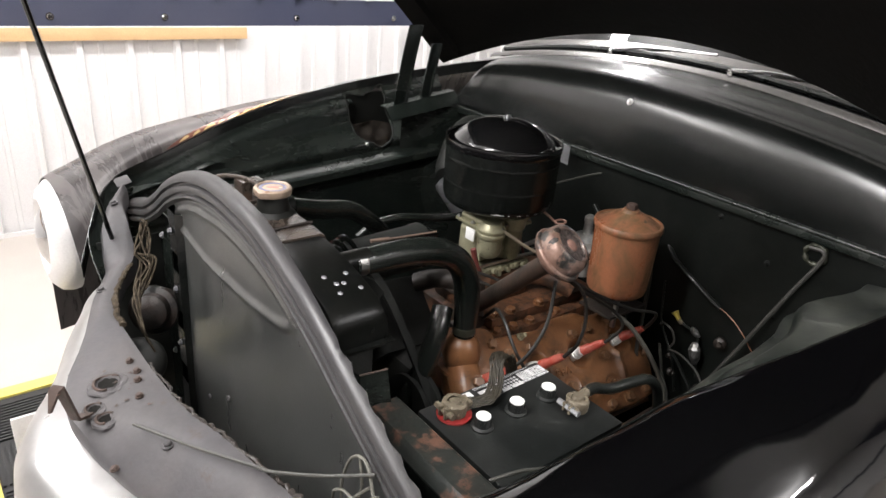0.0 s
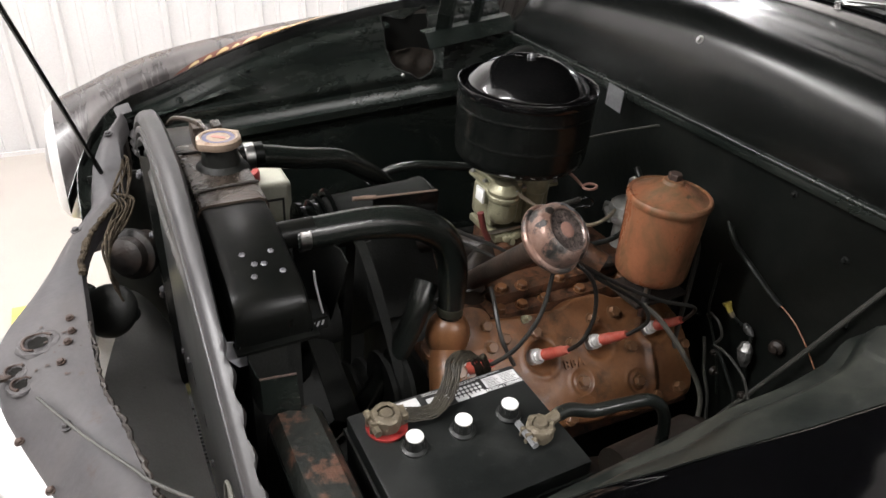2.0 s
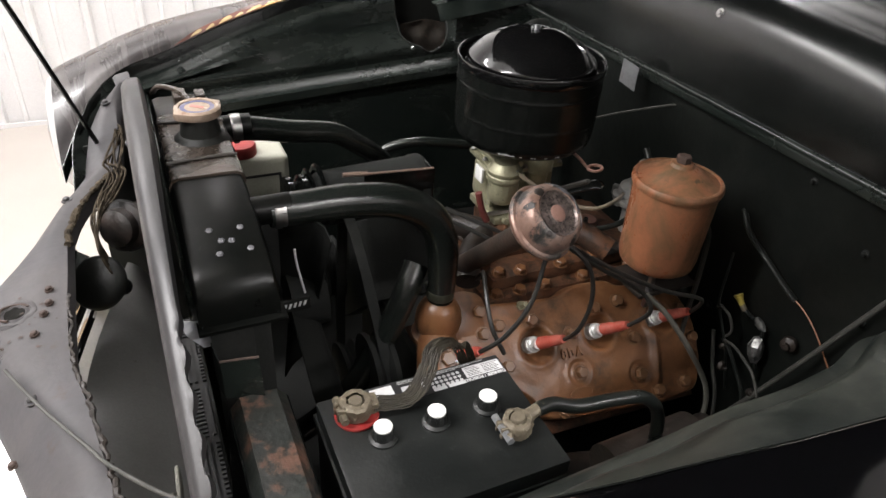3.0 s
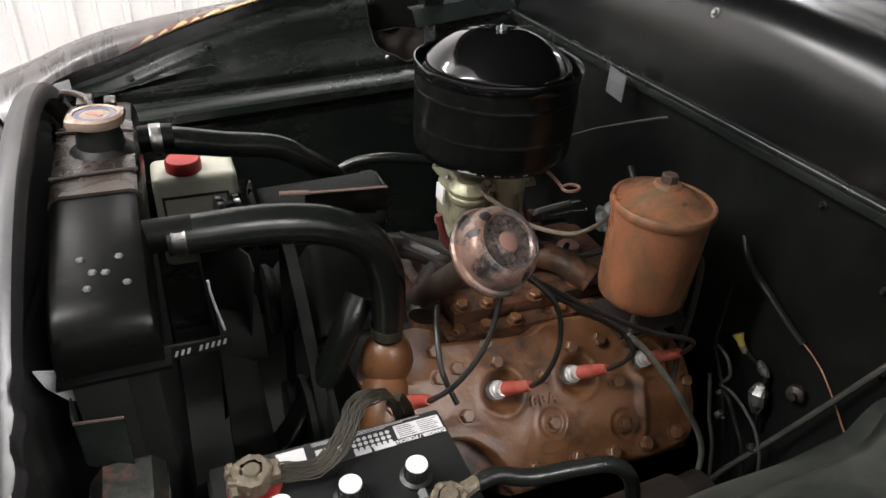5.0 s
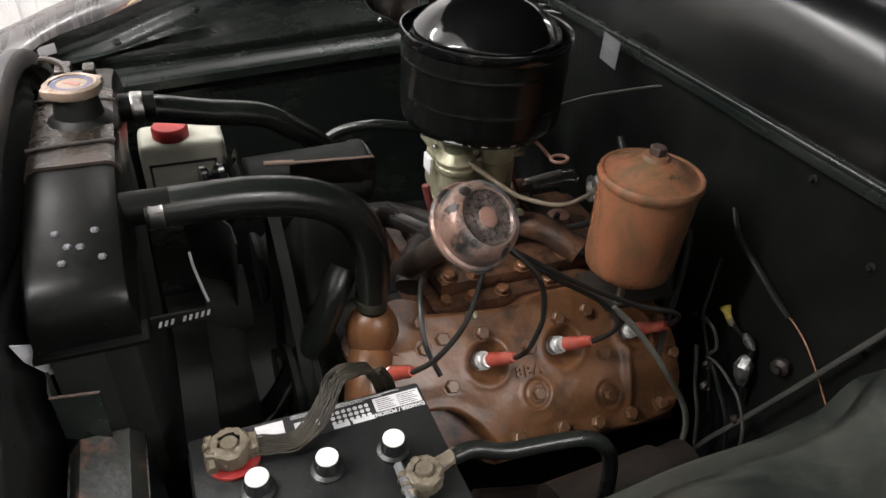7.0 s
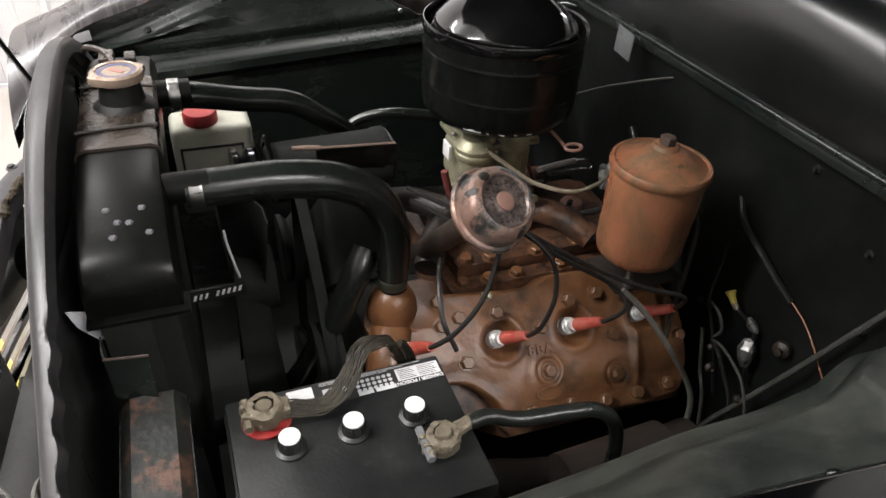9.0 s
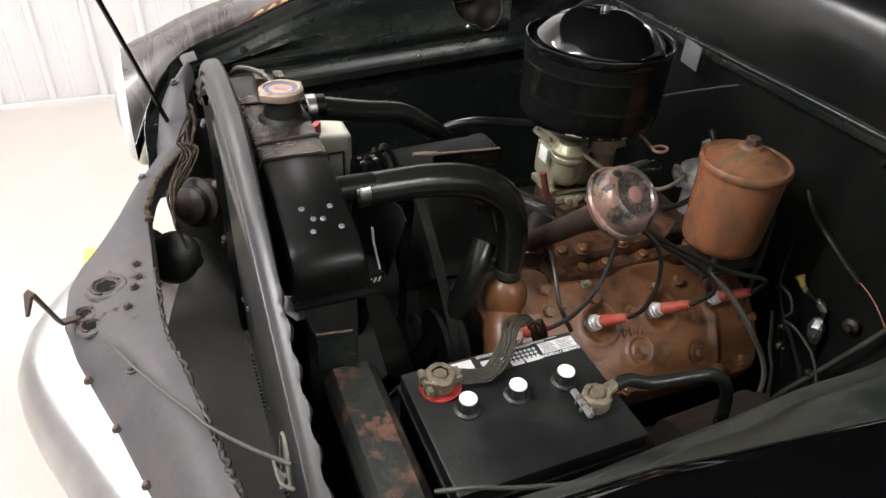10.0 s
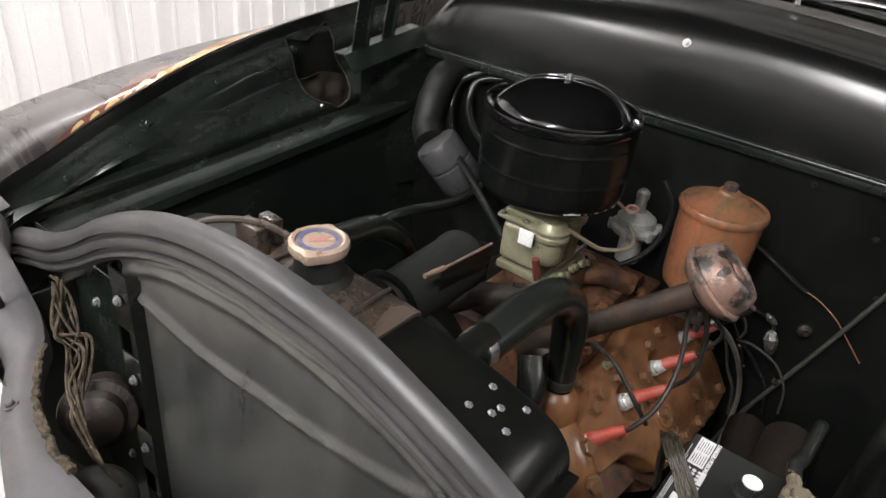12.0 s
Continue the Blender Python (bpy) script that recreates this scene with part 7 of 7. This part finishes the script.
for k in range(8):
    rr = random.Random(30 + k)
    j = lambda s: rr.uniform(-s, s)
    pts = [(-0.115 + j(0.008), 0.375 + j(0.01), 0.835), (-0.125 + j(0.014), 0.345 + j(0.012), 0.815 + j(0.01)), (-0.140 + j(0.016), 0.325 + j(0.016), 0.790 + j(0.01)), (-0.135 + j(0.016), 0.300 + j(0.016), 0.775 + j(0.01)),
           (-0.160 + j(0.012), 0.270 + j(0.012), 0.755 + j(0.008)), (-0.178 + j(0.008), 0.235, 0.735 + j(0.008)), (-0.182, 0.20 + j(0.02), 0.70), (-0.165, 0.19 + j(0.02), 0.64)]
    solo("horn_wire", tube(bmesh.new(), pts, rr.uniform(0.0012, 0.0022), 6, 6, wobble=0.4), CLOTH, "frayed cloth-covered wire by the horn", "wire", group="horn wires")
bm = tube(bmesh.new(), [(-0.285, -0.139, 0.755), (-0.238, -0.234, 0.764), (-0.189, -0.32, 0.772), (-0.177, -0.343, 0.775), (-0.139, -0.408, 0.8), (-0.105, -0.464, 0.828)], 0.0024, 8, 6)
solo("release_cable", bm, CABLE, "thin pale hood release cable on the nose panel", "cable")
for pts in ([(-0.110, -0.470, 0.800), (-0.106, -0.445, 0.832), (-0.106, -0.415, 0.818), (-0.107, -0.395, 0.770), (-0.110, -0.400, 0.735), (-0.112, -0.425, 0.745), (-0.108, -0.440, 0.790), (-0.106, -0.432, 0.830)],
            [(-0.110, -0.460, 0.808), (-0.112, -0.430, 0.770), (-0.114, -0.395, 0.735), (-0.112, -0.380, 0.712), (-0.110, -0.385, 0.690)],
            [(-0.108, -0.475, 0.805), (-0.116, -0.445, 0.778), (-0.118, -0.415, 0.772), (-0.116, -0.390, 0.750), (-0.113, -0.384, 0.725), (-0.113, -0.402, 0.716), (-0.116, -0.430, 0.750)]):
    solo("lamp_wire", tube(bmesh.new(), pts, 0.0021, 7, 8), LAMP_WIRE, "loose curled pale wire at the baffle's end", "wire", group="loose front wires")
bm = tube(bmesh.new(), [(0.022, -0.522, 0.800), (0.06, -0.535, 0.806), (0.10, -0.546, 0.800), (0.16, -0.556, 0.790)], 0.0026, 8, 6)
solo("hold_down_rod", bm, CABLE, "thin pale rod beside the battery", "rod")

# ---------------------------------------------------------------- small lines round the carburetor
bm = tube(bmesh.new(), [(0.69, -0.097, 0.90), (0.690, -0.120, 0.872), (0.690, -0.128, 0.838), (0.684, -0.120, 0.795), (0.670, -0.100, 0.757), (0.652, -0.064, 0.727), (0.660, -0.018, 0.706), (0.680, 0.004, 0.702)], 0.0052, 10, 7)
solo("fuel_hose", bm, RUBBER, "black rubber hose looping from the pump to a copper fitting", "hose")
post = thing("vent_post", (0.684, 0.006, 0.60), "copper-brown post with a pinkish cap on the manifold", "vent")
part("post_body", lathe(bmesh.new(), [(0, 0.60), (0.017, 0.60), (0.017, 0.67), (0.014, 0.675), (0.014, 0.692), (0, 0.692)], Matrix.Translation((0.684, 0.006, 0)), 20), COPPER, post)
part("post_cap", lathe(bmesh.new(), [(0.014, 0.690), (0.020, 0.692), (0.021, 0.697), (0.018, 0.702), (0.009, 0.705), (0, 0.705)], Matrix.Translation((0.684, 0.006, 0)), 20), DUSTY_PINK, post, "worn pinkish cap")
bm = bmesh.new()
a, b = V(0.630, 0.050, 0.750), V(0.704, 0.050, 0.758)
pts = []
for k in range(235):
    t = k / 234
    c = a.lerp(b, t)
    ang = t * 2 * math.pi * 26
    pts.append(c + V(0, 0, 1) * 0.0050 * math.cos(ang) + V(-0.02, 1, 0) * 0.0050 * math.sin(ang))
tube(bm, pts, 0.0009, 4, 1)
spring = solo("throttle_spring", bm, STEEL, "small coiled steel return spring by the carburetor", "spring")
bm = tube(bmesh.new(), [(0.704, 0.050, 0.758), (0.726, 0.050, 0.757), (0.742, 0.050, 0.746), (0.738, 0.050, 0.736), (0.715, 0.050, 0.739), (0.662, 0.050, 0.738)], 0.0021, 7, 6)
solo("linkage_wire", bm, CHROME, "bent bright linkage wire hooked to a spring", "wire")
bm = tube(bmesh.new(), [(0.568, -0.052, 0.893), (0.578, -0.066, 0.884), (0.588, -0.078, 0.872)], 0.0028, 7, 5)
ring = [(0.600 + 0.0135 * math.cos(t), -0.086 + 0.0085 * math.sin(t), 0.871 + 0.001 * math.sin(t)) for t in np.linspace(2.4, 2.4 + 2 * math.pi, 16)]
tube(bm, ring, 0.0026, 7, 2)
solo("choke_eye", bm, DUSTY_PINK, "reddish rod with an eye below the air cleaner", "rod")
for pts, mt, label in (([(0.571, 0, 0.812), (0.584, 0, 0.784), (0.603, 0, 0.743), (0.617, 0, 0.723)], DARK_RED, "red wire below the carburetor"),
                       ([(0.421, -0.018, 0.818), (0.425, -0.020, 0.800), (0.430, -0.022, 0.782), (0.440, -0.024, 0.762)], DARK_RED, "red wire below the carburetor"),
                       ([(0.36, -0.02, 0.80), (0.39, -0.045, 0.79), (0.43, -0.075, 0.775), (0.46, -0.10, 0.76)], WIRE, "dark wire by the carburetor"),
                       ([(0.36, -0.035, 0.785), (0.39, -0.06, 0.775), (0.42, -0.085, 0.762), (0.44, -0.11, 0.75)], WIRE, "dark wire by the carburetor")):
    solo("small_wire", tube(bmesh.new(), pts, 0.0062 if mt is DARK_RED and pts[0][0] < 0.5 else 0.0034, 8, 6), mt, label, "wire", group="carburetor wires")

# striped bar and tie behind the radiator
bar = thing("warning_bar", (0.06, -0.125, 0.74), "black bar with white stripes behind the radiator", "bar")
part("bar_body", box(bmesh.new(), (0.024, -0.1255, 0.738), (0.100, -0.120, 0.757), 0.001), BLACK_MATT, bar)
for k in range(9):
    if k in (3,):
        continue
    x = 0.031 + k * 0.0072
    bm = prism(bmesh.new(), [(x, 0.7415 + 0.0006 * k), (x + 0.0034, 0.7415 + 0.0006 * k), (x + 0.0062, 0.750 + 0.0006 * k), (x + 0.0028, 0.750 + 0.0006 * k)], Matrix.Translation((0, -0.1256, 0)) @ Matrix.Rotation(radians(90), 4, "X"), 0.0004)
    part("stripe", bm, LABEL, bar, "white stripe")
bm = tube(bmesh.new(), [(0.083, -0.12, 0.842), (0.0845, -0.12, 0.82), (0.090, -0.12, 0.786), (0.094, -0.12, 0.764)], 0.0018, 6, 5)
part("tie", bm, LABEL, bar, "thin white tie")

# small fittings on the firewall and by the filter
for y, z in ((-0.302, 0.918), (-0.42, 0.86), (-0.20, 0.60), (-0.46, 0.76)):
    bm = lathe(bmesh.new(), [(0.007, 0), (0.0065, 0.002), (0.004, 0.003), (0.003, 0.008), (0, 0.009)], axis_pose((0.846, y, z), (-1, 0, 0)), 10)
    solo("firewall_stud", bm, NEAR_BLACK, "small black stud on the firewall", "stud", group="firewall studs")
bm = tube(bmesh.new(), [(0.850, 0.012, 0.916), (0.842, 0.03, 0.910), (0.81, 0.085, 0.881), (0.79, 0.14, 0.850), (0.77, 0.20, 0.81)], 0.0024, 7, 6)
solo("choke_cable", bm, CABLE, "grey control cable coming out of the firewall", "cable")
